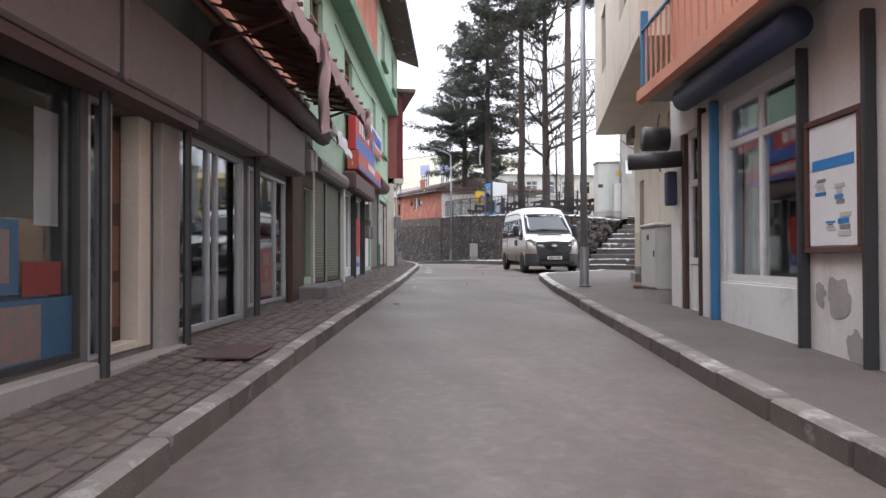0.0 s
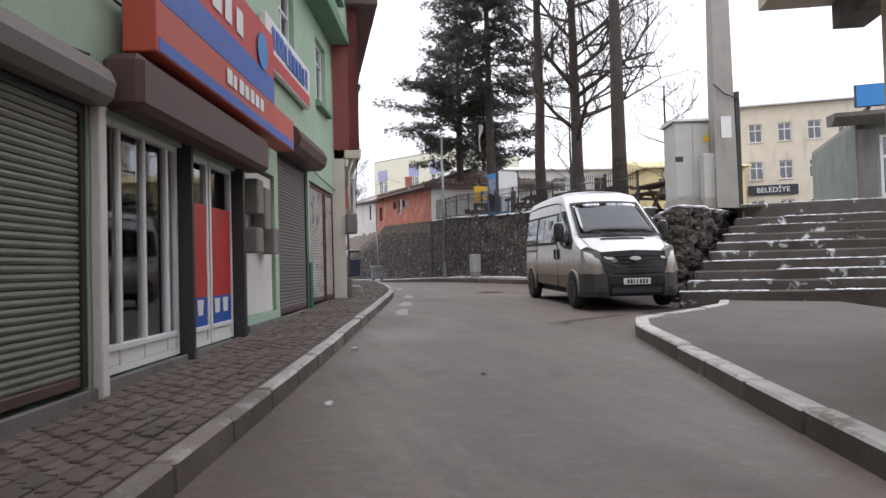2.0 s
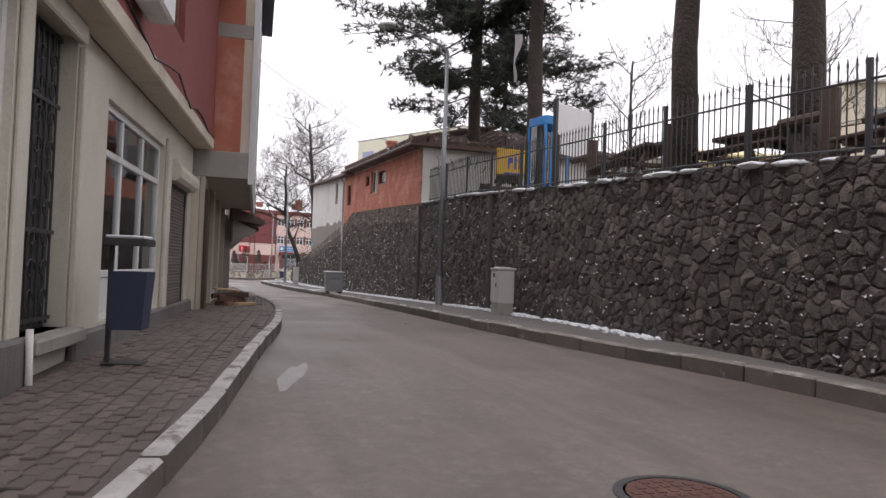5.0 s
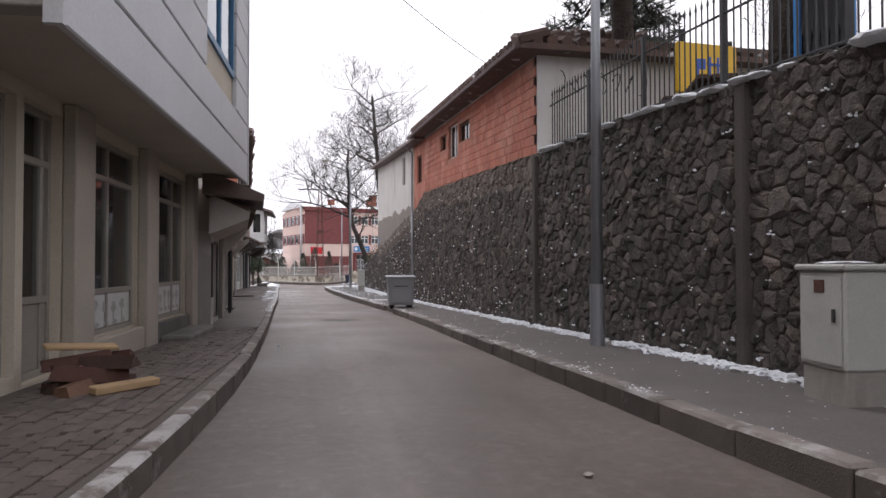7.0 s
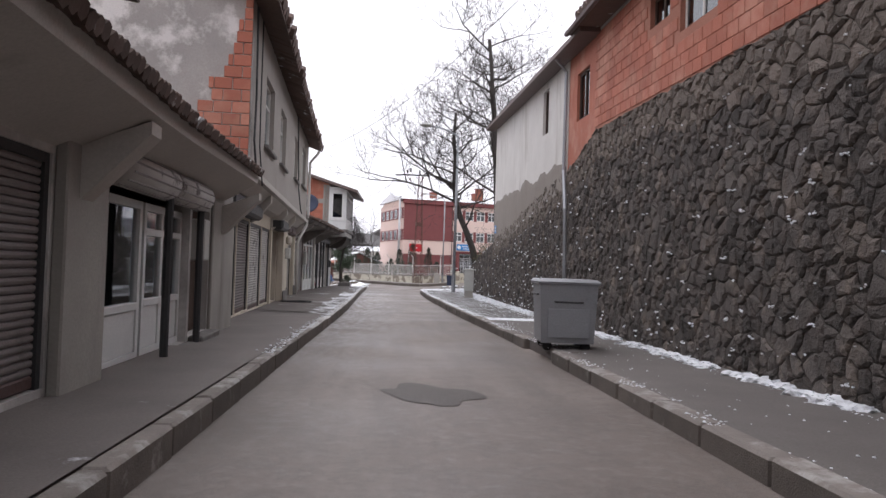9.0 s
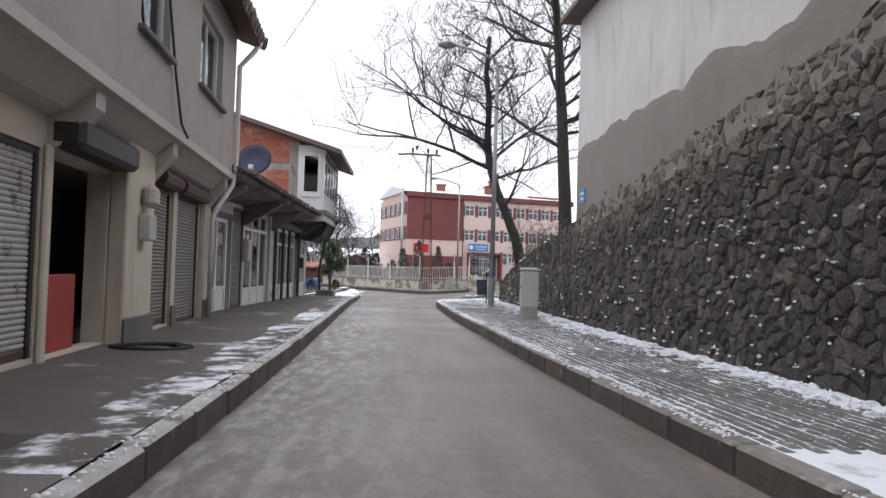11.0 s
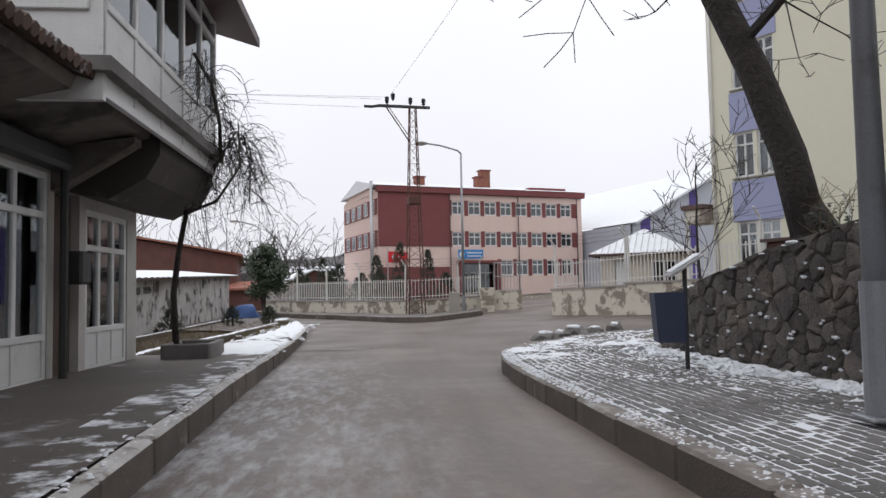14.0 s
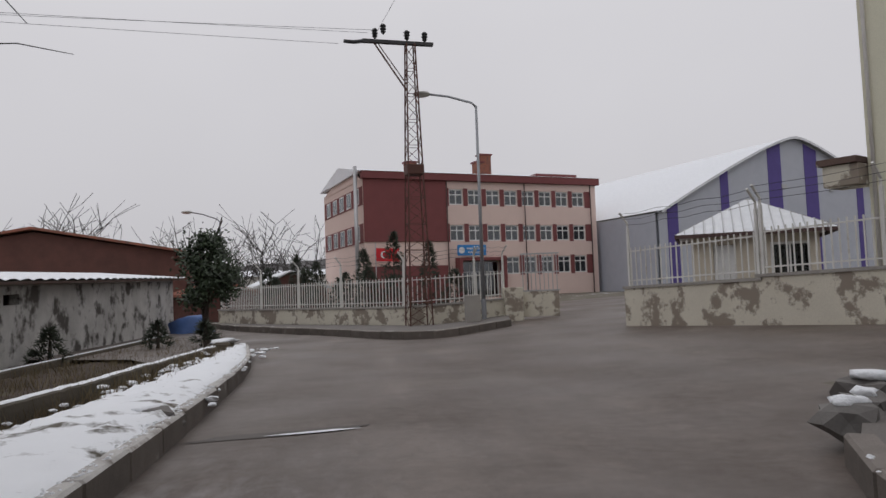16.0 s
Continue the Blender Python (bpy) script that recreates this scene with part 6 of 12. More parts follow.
H = House("brick_house", "unplastered red brick house with a white glazed balcony and deep eave", (8.94, 88.0), (8.98, 92.7), 3.5, -1)
H.wall("hollow_brick_bulk", 0, H.len, 3.5, 6.2, [(0.3, 4.4, 4.1, 6.0)], d=-0.95)
hb = [(-0.95, 3.5), (-0.95, 6.35), (-4.2, 7.35), (-8.0, 6.1), (-8.0, 3.5)]
n = len(hb)
part("gable", Shape().add([H.p(s, d, z) for s in (0.03, 0.28) for d, z in hb], [tuple(range(n)), tuple(range(n, 2 * n))[::-1]] + [(i, (i + 1) % n, n + (i + 1) % n, n + i) for i in range(n)]), "brick_mortar", H.root)
sh = Shape()
for j in range(18):
    z = 3.55 + j * 0.2
    for k in range(26):
        d = -0.97 - k * 0.3 + (0.15 if j % 2 else 0)
        if d > -0.97:
            continue
        lim = 6.35 + 1.0 * (1 - (d - 0.15 + 4.2) / 3.25) if d > -4.2 else 7.35 - 1.25 * (-4.2 - d + 0.3) / 3.8
        if z + 0.19 < lim and not 5.28 < z + 0.1 < 5.52:
            sh.box(H.p(0.006, d, z), H.p(0.03, d - 0.288, z + 0.188), c=0.006)
tagged(part("bricks", sh, "hollow_brick_bulk", H.root, "courses of red hollow bricks"), kind="stuff")
H.boxes("ring_beam", "concrete", [(0.0, 0.03, -1.25, -8.0, 5.28, 5.52), (0.0, 0.3, -1.27, -0.94, 3.5, 6.3)], "pale concrete beam", c=0.006)
# glazed balcony
H.wall("pvc_white", -0.02, 0.06, 3.5, 6.2, d=0.0, thick=0.95)
H.window(-0.01, H.len, 3.55, 6.1, d=0.0, cols=5, trans=5.7, panel=4.45, mat="pvc_white", sill=None, bar=0.09)
bf = part("window", Shape().box(H.p(-0.06, -0.12, 4.35), H.p(-0.02, -0.84, 5.95), c=0.01), "pvc_white", H.root, "white balcony side window")
part("pane", Shape().box(H.p(-0.07, -0.24, 4.55), H.p(-0.062, -0.72, 5.82)), "glass_dark", bf)
H.box("floor_slab", "concrete_dark", -0.1, H.len + 0.1, 0.1, -8, 3.76, 3.9)
H.boxes("wall", "hollow_brick_bulk", [(H.len - 0.25, H.len, -0.9, -8, 3.5, 6.2), (0.03, H.len, -7.8, -8.0, 3.5, 6.1)])
rz = 6.35
part("roof", Shape().add([H.p(s, d, z) for s in (-0.55, H.len + 0.6) for d, z in ((0.6, 6.02), (-4.2, 7.5), (-8.5, 6.05), (-8.5, 5.92), (-4.2, 7.36), (0.6, 5.86))], [(0, 6, 7, 1), (1, 7, 8, 2), (5, 4, 10, 11), (4, 3, 9, 10), (0, 5, 11, 6), (2, 8, 9, 3), (0, 1, 4, 5), (1, 2, 3, 4), (6, 11, 10, 7), (7, 10, 9, 8)]), "roof_metal", H.root, "dark roof with a deep boarded eave")
dish = thing("satellite_dish", "large dark blue satellite dish on the shop roof", "satellite dish", Matrix.Translation((7.62, 82.5, 3.9)))
part("mast", Shape().tube((0, 0.1, 0), (0, 0.1, 0.7), 0.035), "galv", dish)
part("bowl", Shape().lathe([(0.0, 0.0), (0.18, 0.02), (0.34, 0.07), (0.45, 0.12), (0.46, 0.13), (0.34, 0.09), (0.18, 0.04), (0.0, 0.02)], 28, Matrix.Translation((0, 0.02, 0.85)) @ Matrix.Rotation(radians(72), 4, "X")), "dark_blue", dish, "dark blue dish", smooth=True)
part("arm", Shape().tube((0, -0.05, 0.4), (0, -0.5, 0.62), 0.015), "galv", dish)
part("receiver", Shape().box((-0.06, -0.58, 0.55), (0.06, -0.47, 0.68), c=0.015), "pvc_white", dish)

# ---- east side: shop with blue posts, beige house, steps ----
K = House("blue_post_shop", "white plastered shop with blue posts and a balcony above", (2.84, -3.2), (7.08, 9.95), 0.1, 1)


def ky(y):
    return 8 + (y - 4.4) / 0.952


k_open = [(ky(5.85), ky(7.8), 1.04, 3.4), (ky(8.5), ky(9.5), 0.45, 3.3), (1.0, 5.0, 0.9, 3.3)]
K.wall("plaster_white", 0, K.len, -0.3, 4.0, k_open)
K.wall("wall_orange", 0, K.len, 4.0, 9.5, [(ky(6.4), ky(7.4), 4.1, 6.2)])
K.shell("plaster_white", 0, K.len, -0.3, 9.5, 8)
K.lining(0.8, K.len - 0.3, 0.5, 3.5, 0)
K.window(ky(5.85), ky(7.8), 1.04, 3.4, d=-0.03, cols=2, trans=2.84, mat="pvc_white", sill=None, bar=0.09, curtain=(0.55, 0.95), pane="glass_clear")
K.window(1.0, 5.0, 0.9, 3.3, cols=3, mat="pvc_white", sill=None)
K.window(ky(8.5), ky(9.35), 0.45, 3.3, d=-0.08, cols=1, trans=2.5, panel=1.3, mat="pvc_white", sill=None, bar=0.1, label="white glazed shop door")
K.boxes("door_jamb", "wood_dark", [(ky(9.36), ky(9.5), -0.2, -0.02, 0.4, 3.3)], c=0.01)
for y, w, mm in ((5.7, 0.055, "metal_dark"), (7.98, 0.075, "blue_paint"), (8.42, 0.05, "wood_dark"), (4.62, 0.06, "metal_dark")):
    K.box("post", mm, ky(y) - w / 2, ky(y) + w / 2, 0.003, 0.12, 0.3, 3.5, c=0.012)
K.boxes("plinth", "pvc_white", [(ky(5.76), ky(7.9), 0.003, 0.02, 0.4, 1.02)], "white panel below the shop window", c=0.006)
K.boxes("pilaster", "plaster_white", [(ky(8.08), ky(8.36), 0.003, 0.09, 0.2, 3.4)], c=0.012)
nb_ = K.sign("notice_board", ky(4.78), ky(5.6), 1.45, 2.65, 0.05, "sign_white", "white notice board in a red-brown frame, faded print", [(ky(4.85), ky(5.53), 2.2, 2.3, "sign_blue")], 0.05)
for k, (a, b, c, e) in enumerate(((4.9, 5.1, 1.55, 1.78), (5.0, 5.15, 1.85, 2.05), (5.3, 5.48, 1.95, 2.12), (5.15, 5.3, 1.6, 1.7))):
    for q in range(4):
        z = c + (e - c) * q / 4
        part("motif", Shape().box(K.p(ky(a) + 0.02 * (q % 3), 0.05, z), K.p(ky(b) - 0.03 * ((q + k) % 2), 0.056, z + (e - c) * 0.19)), ("cabinet_grey", "galv", "sign_blue", "cabinet_grey")[(q + k) % 4], nb_)
for a, b, c, e in ((4.72, 5.66, 2.65, 2.71), (4.72, 5.66, 1.39, 1.45), (4.72, 4.78, 1.45, 2.65), (5.6, 5.66, 1.45, 2.65)):
    part("frame", Shape().box(K.p(ky(a), 0.003, c), K.p(ky(b), 0.075, e), c=0.006), "rust", nb_)
for cs, cz, rr0, sd in ((5.2, 0.95, 0.22, 1), (5.5, 0.98, 0.12, 6), (4.9, 0.5, 0.2, 3)):
    ring = [(0.9 + 0.55 * noise.noise(Vector((math.cos(a) * 1.6, math.sin(a) * 1.6, sd)))) * rr0 for a in np.linspace(0, 2 * math.pi, 28, endpoint=False)]
    vs = [K.p(ky(cs) + r * math.cos(a), 0.006, cz + r * math.sin(a)) for r, a in zip(ring, np.linspace(0, 2 * math.pi, 28, endpoint=False))]
    part("bare_patch", Shape().add([K.p(ky(cs), 0.007, cz)] + vs, [(0, i + 1, (i + 1) % 28 + 1) for i in range(28)]), "concrete", K.root, "grey cement patch")
# balcony
K.boxes("balcony_slab", "concrete", [(-0.2, ky(9.55), 0.0, 0.62, 3.86, 4.02)], "stained concrete balcony slab", c=0.015)
part("balcony_fascia", Shape().add([K.p(s, d, z) for s in (-0.2, ky(9.6)) for d, z in ((0.56, 3.82), (0.66, 3.86), (0.66, 4.03), (0.6, 4.05))], [(0, 1, 2, 3), (4, 7, 6, 5), (0, 4, 5, 1), (1, 5, 6, 2), (2, 6, 7, 3), (3, 7, 4, 0)]), "wall_orange", K.root, "red-brown sheet edging")
part("rolled_awning", Shape().tube(K.p(ky(5.3), 0.32, 3.62), K.p(ky(8.4), 0.32, 3.62), 0.17, n=14), "dark_blue", K.root, "rolled dark blue awning", smooth=True)
rail = part("balcony_rail", Shape().box(K.p(0, 0.56, 4.95), K.p(ky(9.5), 0.62, 5.0), c=0.01), "blue_paint", K.root, "blue and orange balcony railing")
for k in range(52):
    s = 0.1 + k * 0.255
    part("baluster", Shape().box(K.p(s, 0.58, 4.06), K.p(s + 0.03, 0.605, 4.95)) if k == 0 else BAL, "wall_orange", rail, m=None if k == 0 else Matrix.Translation((k * 0.255, 0, 0)))
    if k == 0:
        BAL = rail.children[0].data
part("end_post", Shape().box(K.p(ky(9.45), 0.5, 4.06), K.p(ky(9.5), 0.62, 5.3), c=0.01), "blue_paint", rail)
# projecting flue and lamp
part("flue", Shape().tube(K.p(ky(9.3), 0.05, 2.9), K.p(ky(9.4), 0.85, 2.86), 0.13, n=12), "metal_dark", K.root, "short sooty flue pipe", smooth=True)
part("flue", Shape().tube(K.p(ky(9.8), 0.1, 3.3), K.p(ky(9.8), 0.5, 3.3), 0.2, n=12), "metal_dark", K.root, "round black extractor", smooth=True)
K.box("meter_box", "dark_blue", ky(9.62), ky(9.8), 0.003, 0.16, 2.2, 2.75, c=0.02)
sh = Shape()
sh.pipe([K.p(ky(10.2), 0.1, 3.8), K.p(ky(10.3), 0.16, 3.2), K.p(ky(10.1), 0.12, 2.8)], 0.012, 5)
part("cable", sh, "plastic_black", K.root)

L = House("beige_house", "beige plastered house with a cantilevered upper storey", (7.75, 10.2), (11.2, 17.46), 0.4, 1)
l_open = [(6.15, 6.95, 1.15, 3.4), (2.0, 2.7, 3.6, 4.4)]
L.wall("plaster_cream", 0, L.len, 0.2, 5.13, l_open)
L.shell("plaster_cream", 0, L.len, 0.2, 9.8, 8)
L.boxes("base_paint", "plaster_ochre", [(0.2, 6.0, 0.003, 0.007, 0.5, 2.05), (7.0, L.len - 0.02, 0.003, 0.007, 0.5, 2.05)], "peeling ochre base paint")
L.box("door", "wood_brown", 6.17, 6.93, -0.16, -0.1, 1.15, 3.38, "brown wooden house door", c=0.012)
L.boxes("doorstep", "concrete_dark", [(6.05, 7.05, 0.003, 0.25, 0.5, 0.95), (6.1, 7.0, 0.003, 0.14, 0.95, 1.13)], c=0.02)
L.wall("plaster_cream", -0.4, L.len + 1.2, 5.3, 9.8, [(1.2, 2.4, 6.3, 7.9), (5.6, 6.8, 6.3, 7.9)], d=1.0)
L.boxes("storey_slab", "plaster_cream", [(-0.4, L.len + 1.2, -7.5, 1.0, 5.1, 5.3)], "slab of the cantilevered storey", c=0.012)
L.boxes("wall", "plaster_cream", [(L.len + 0.95, L.len + 1.2, 0.75, -7.5, 5.3, 9.8), (-0.4, -0.15, 0.75, -0.2, 5.3, 9.8)])
L.boxes("beam", "concrete_dark", [(L.len - 0.2, L.len + 1.1, -0.3, 0.1, 4.75, 5.1), (L.len - 0.02, L.len + 1.1, -3.0, -2.7, 4.75, 5.1)], c=0.012)
for a in (1.2, 5.6):
    L.window(a, a + 1.2, 6.3, 7.9, d=0.9, cols=2, mat="wood_brown", sill=None)
L.box("roof_slab", "concrete", -0.5, L.len + 1.4, 1.3, -7.6, 9.8, 9.98)
L.pipe([(0.1, 0.06, 5.0), (0.1, 0.06, 0.6)], 0.05, "concrete_dark")
L.boxes("rubble", "brick_dark_bulk", [(3.4, 3.75, 0.35, 0.6, 0.5, 0.74), (3.9, 4.2, 0.3, 0.5, 0.5, 0.68)], "broken bricks by the wall", c=0.03)


def cabinet(name, label, x, y, z, yaw, w, d, h, group=""):
    r = thing(name, label, "utility cabinet", pose(x, y, z, 0, 0, yaw), group)
    part("plinth", Shape().box((-w / 2 + 0.015, -d / 2 + 0.015, -0.1), (w / 2 - 0.015, d / 2 - 0.015, 0.3), c=0.01), "concrete", r, "concrete plinth")
    part("body", Shape().box((-w / 2, -d / 2, 0.3), (w / 2, d / 2, h - 0.05), c=0.02), "cabinet_grey", r)
    part("door", Shape().box((-w / 2 + 0.03, -d / 2 - 0.014, 0.34), (w / 2 - 0.03, -d / 2 - 0.002, h - 0.1), c=0.004), "cabinet_grey", r)
    part("lid", Shape().box((-w / 2 - 0.03, -d / 2 - 0.03, h - 0.05), (w / 2 + 0.03, d / 2 + 0.03, h), c=0.015), "cabinet_grey", r)
    part("latch", Shape().box((w / 2 - 0.12, -d / 2 - 0.03, h * 0.6), (w / 2 - 0.09, -d / 2 - 0.014, h * 0.6 + 0.1), c=0.004), "metal_dark", r)
    part("label_plate", Shape().box((-0.06, -d / 2 - 0.02, h * 0.8), (0.06, -d / 2 - 0.0145, h * 0.8 + 0.1)), "rust", r)
    part("snow_cap", Shape().blob((0, 0, h + 0.01), min(w, d) * 0.55, 3, 0.06), "snow", r, "thin cap of snow")
    return r


cabinet("utility_cabinet", "grey plastic utility cabinet against the beige house", 7.42, 10.75, 0.5, -108, 0.95, 0.42, 1.45, "street cabinets")
cabinet("utility_cabinet", "grey utility cabinet below the stone wall", 15.45, 42.85, 1.17, -95, 0.55, 0.4, 1.12, "street cabinets")
cabinet("utility_cabinet", "grey utility cabinet on the snowy walk", 14.98, 80.2, 0.74, -95, 0.7, 0.4, 1.25, "street cabinets")


def street_lamp(label, x, y, z, h, arm, yaw, r0=0.085):
    """A tapered steel lamp with a bent arm along local x."""
    r = thing("street_lamp", label, "street lamp", pose(x, y, z, 0, 0, yaw), "street lamps")
    part("base_plate", Shape().box((-0.14, -0.14, 0.0), (0.14, 0.14, 0.025), c=0.008).tube((0, 0, 0.02), (0, 0, 0.9), r0 * 1.25, n=14), "galv", r)
    part("pole", Shape().tube((0, 0, 0.9), (0, 0, h), r0, r0 * 0.6, n=14), "galv", r, smooth=True)
    if arm:
        part("arm", Shape().pipe([(0, 0, h - 0.05), (0.15, 0, h + 0.12), (arm * 0.6, 0, h + 0.42), (arm, 0, h + 0.55)], r0 * 0.55, 8), "galv", r, smooth=True)
        hd = part("lamp_head", Shape().blob((arm + 0.28, 0, h + 0.57), 0.34, 2, 0.26, 0.05), "cabinet_grey", r, smooth=True)
        part("lens", Shape().blob((arm + 0.3, 0, h + 0.53), 0.24, 5, 0.3, 0.02), "lamp_lens", hd, smooth=True)
    return r


street_lamp("tall grey steel street lamp beside the kerb", 7.95, 14.5, 0.7, 8.5, 1.4, 160)
street_lamp("grey steel street lamp against the stone wall", 15.35, 47.3, 1.11, 7.6, 1.5, 170)
street_lamp("grey steel street lamp on the snowy walk", 14.72, 85.5, 0.77, 8.0, 1.4, 172)
street_lamp("thin grey street lamp before the school wall", 15.98, 114.9, 0.36, 7.9, 1.7, 165, 0.075)
street_lamp("distant thin street lamp beyond the school wall", 3.6, 133.0, -0.2, 6.4, 1.6, 180, 0.07)

# steps up to the terrace
st = thing("stone_steps", "broad worn stone steps dusted with snow", "steps", Matrix.Translation((12.75, 23.2, 0.9)) @ Matrix.Rotation(math.atan2(-0.57, 0.82), 4, "Z"))
for k in range(10):
    part("step", Shape().box((-0.2 + 0.175 * k, 0.36 * k, -0.6), (9.0, 0.36 * k + 0.42 if k < 9 else 9.0, 0.2 + 0.2 * k if k < 9 else 2.14), c=0.03), "step_stone", st)
    sh = Shape()
    rr = random.Random(k)
    for j in range(230):
        sx_ = -0.15 + 0.175 * k + rr.random() * 6.4
        if noise.noise(Vector((sx_ * 0.8, k * 3.1, 0))) > -0.22:
            sh.blob((sx_, 0.36 * k + 0.03 + abs(rr.gauss(0, 0.1)), (0.203 + 0.2 * k) if k < 9 else 2.143), rr.uniform(0.02, 0.09), j, 0.2, 0.5)
    tagged(part("snow_patch", sh, "snow", st, "patches of old snow"), kind="stuff")

# terrace ground behind steps and wall, falling away along the street
TOP_Y = [20, 24.6, 28, 33, 36.3, 41, 47, 51.3, 64, 66, 79, 84, 86.8, 88.6, 90.5, 91.6, 94, 96]
TOP_Z = [2.9, 2.95, 3.25, 3.58, 3.83, 4.04, 4.4, 4.5, 4.98, 4.45, 3.15, 2.64, 2.26, 2.03, 1.64, 1.48, 0.95, 0.55]


def bank(y):
    return float(np.interp(y, TOP_Y, TOP_Z))


def mound(x, y):
    """The earth above the wall; past its end it slopes down to the walk."""
    z = max(bank(y) + 0.1 * min(max(x - 16.0, 0), 3) * ease(96, 90, y), land(20, y) + 0.05) - 0.04
    if y > 91.4:
        f = ease(0, 3.2, x - 15.9) * ease(97, 93.5, y)
        z = (land(x, y) + 0.14) * (1 - f) + (z + 0.35) * f + 0.1 * noise.noise(Vector((x * 1.3, y * 1.3, 0))) * f
    return z


rows = []
for y in np.arange(24.8, 96.9, 0.8):
    x0 = 16.0 if y > 30 else (15.2 + (y - 24.8) * 0.7 if y < 27.2 else 16.4)
    z1 = bank(y)
    if y > 79:
        rows.append([(x0 + (30 - x0) * (k / 14) ** 1.4, y, mound(x0 + (30 - x0) * (k / 14) ** 1.4, y)) for k in range(15)])
    else:
        rows.append([(x0 + (90 - x0) * (k / 14) ** 1.6, y, z1 - 0.03 + 0.02 * k) for k in range(15)])
single("terrace_ground", Shape().sheet(rows), "earth_snow", "snow-dusted earth of the park above the wall", "ground", kind="structure")
single("upper_street", Shape().sheet([[(x, y, 2.92) for x in np.linspace(18.6 + max(0, 24.9 - y) * 1.0, 90, 12)] for y in np.linspace(5.0, 25.0, 9)]), "concrete_walk_snow", "paved upper street, dusted with snow", "pavement", kind="structure")

# ---- the long stone retaining wall ----
wallr = thing("retaining_wall", "long retaining wall of dark rubble stones with snow in its joints", "wall", Matrix.Translation((15.9, 29.3, 0.9)), kind="structure")
WY0, WY1 = 29.3, 91.7


def foot(y):
    return land(15.9, y) + kerb_high(y, 1) - 0.05


rows = []
for y in np.arange(WY0, WY1 + 0.01, 0.5):
    rows.append([(0.0, y - WY0, foot(y) - 0.5 - 0.9), (0.0, y - WY0, bank(y) - 0.9), (0.35, y - WY0, bank(y) - 0.9), (0.35, y - WY0, foot(y) - 0.5 - 0.9)])
core = Shape().sheet(rows)
core.add([(p[0], p[1], p[2]) for p in rows[0]], [(0, 1, 2, 3)])
core.add([(p[0], p[1], p[2]) for p in rows[-1]], [(0, 1, 2, 3)])
part("core", core, "mortar", wallr, "dark mortar bed")
# rubble: uneven cells, each stone pillowed and set proud of the bed
rs = random.Random(11)
pts, taken = [], {}
for k in range(60000):
    y = rs.uniform(WY0, WY1)
    z = rs.uniform(foot(y) - 0.1, bank(y) + (0.4 if 66 < y < 79.3 else 0.1))
    gap = rs.choice((0.13, 0.15, 0.18, 0.23, 0.33)) if k < 10000 else 0.125
    if y > 78:
        gap *= 1 + 0.25 * ease(78, 83, y)
    ci, cj = int(y / 0.36), int(z / 0.36)
    if all((((q[0] - y) * 0.88) ** 2 + ((q[1] - z) * 1.15) ** 2) ** 0.5 > max(gap, q[2]) for i in (-1, 0, 1) for j in (-1, 0, 1) for q in taken.get((ci + i, cj + j), ())):
        taken.setdefault((ci, cj), []).append((y, z, gap * 0.75))
        pts.append((y, z))


def stone_shape(poly, rnd, sh):
    cx = sum(p[0] for p in poly) / len(poly)
    cz = sum(p[1] for p in poly) / len(poly)
    g = rnd.uniform(0.003, 0.011)
    out1, out2 = [], []
    depth = rnd.uniform(0.014, 0.05)
    tilt_y, tilt_z = rnd.uniform(-0.07, 0.07), rnd.uniform(-0.09, 0.06)
    for py, pz in poly:
        dy, dz = py - cx, pz - cz
        r = math.hypot(dy, dz) or 1
        k1, k2 = max(0.2, 1 - g / r), max(0.15, 1 - (g + rnd.uniform(0.018, 0.05)) / r)
        out1.append((dy * k1, dz * k1))
        out2.append((dy * k2 + rnd.uniform(-0.012, 0.012), dz * k2 + rnd.uniform(-0.012, 0.012)))
    n = len(poly)
    vs = [(0.01, a, b) for a, b in out1] + [(-depth * 0.3, a, b) for a, b in out1] + [(-depth - tilt_y * a - tilt_z * b, a, b) for a, b in out2]
    fs = [(i, (i + 1) % n, n + (i + 1) % n, n + i) for i in range(n)] + [(n + i, n + (i + 1) % n, 2 * n + (i + 1) % n, 2 * n + i) for i in range(n)]
    vs.append((-depth - rnd.uniform(-0.006, 0.012), rnd.uniform(-0.03, 0.03), rnd.uniform(-0.03, 0.03)))
    fs += [(2 * n + i, 2 * n + (i + 1) % n, 3 * n) for i in range(n)]
    return vs, fs, cx, cz


def stone_top(y):
    """Upper edge of the rubble; it climbs unevenly into the render of the white house."""
    return bank(y) + 0.03 + (0.32 * max(0, noise.noise(Vector((y * 2.1, 6, 0))) + 0.25) if 66 < y < 79.2 else 0.0)


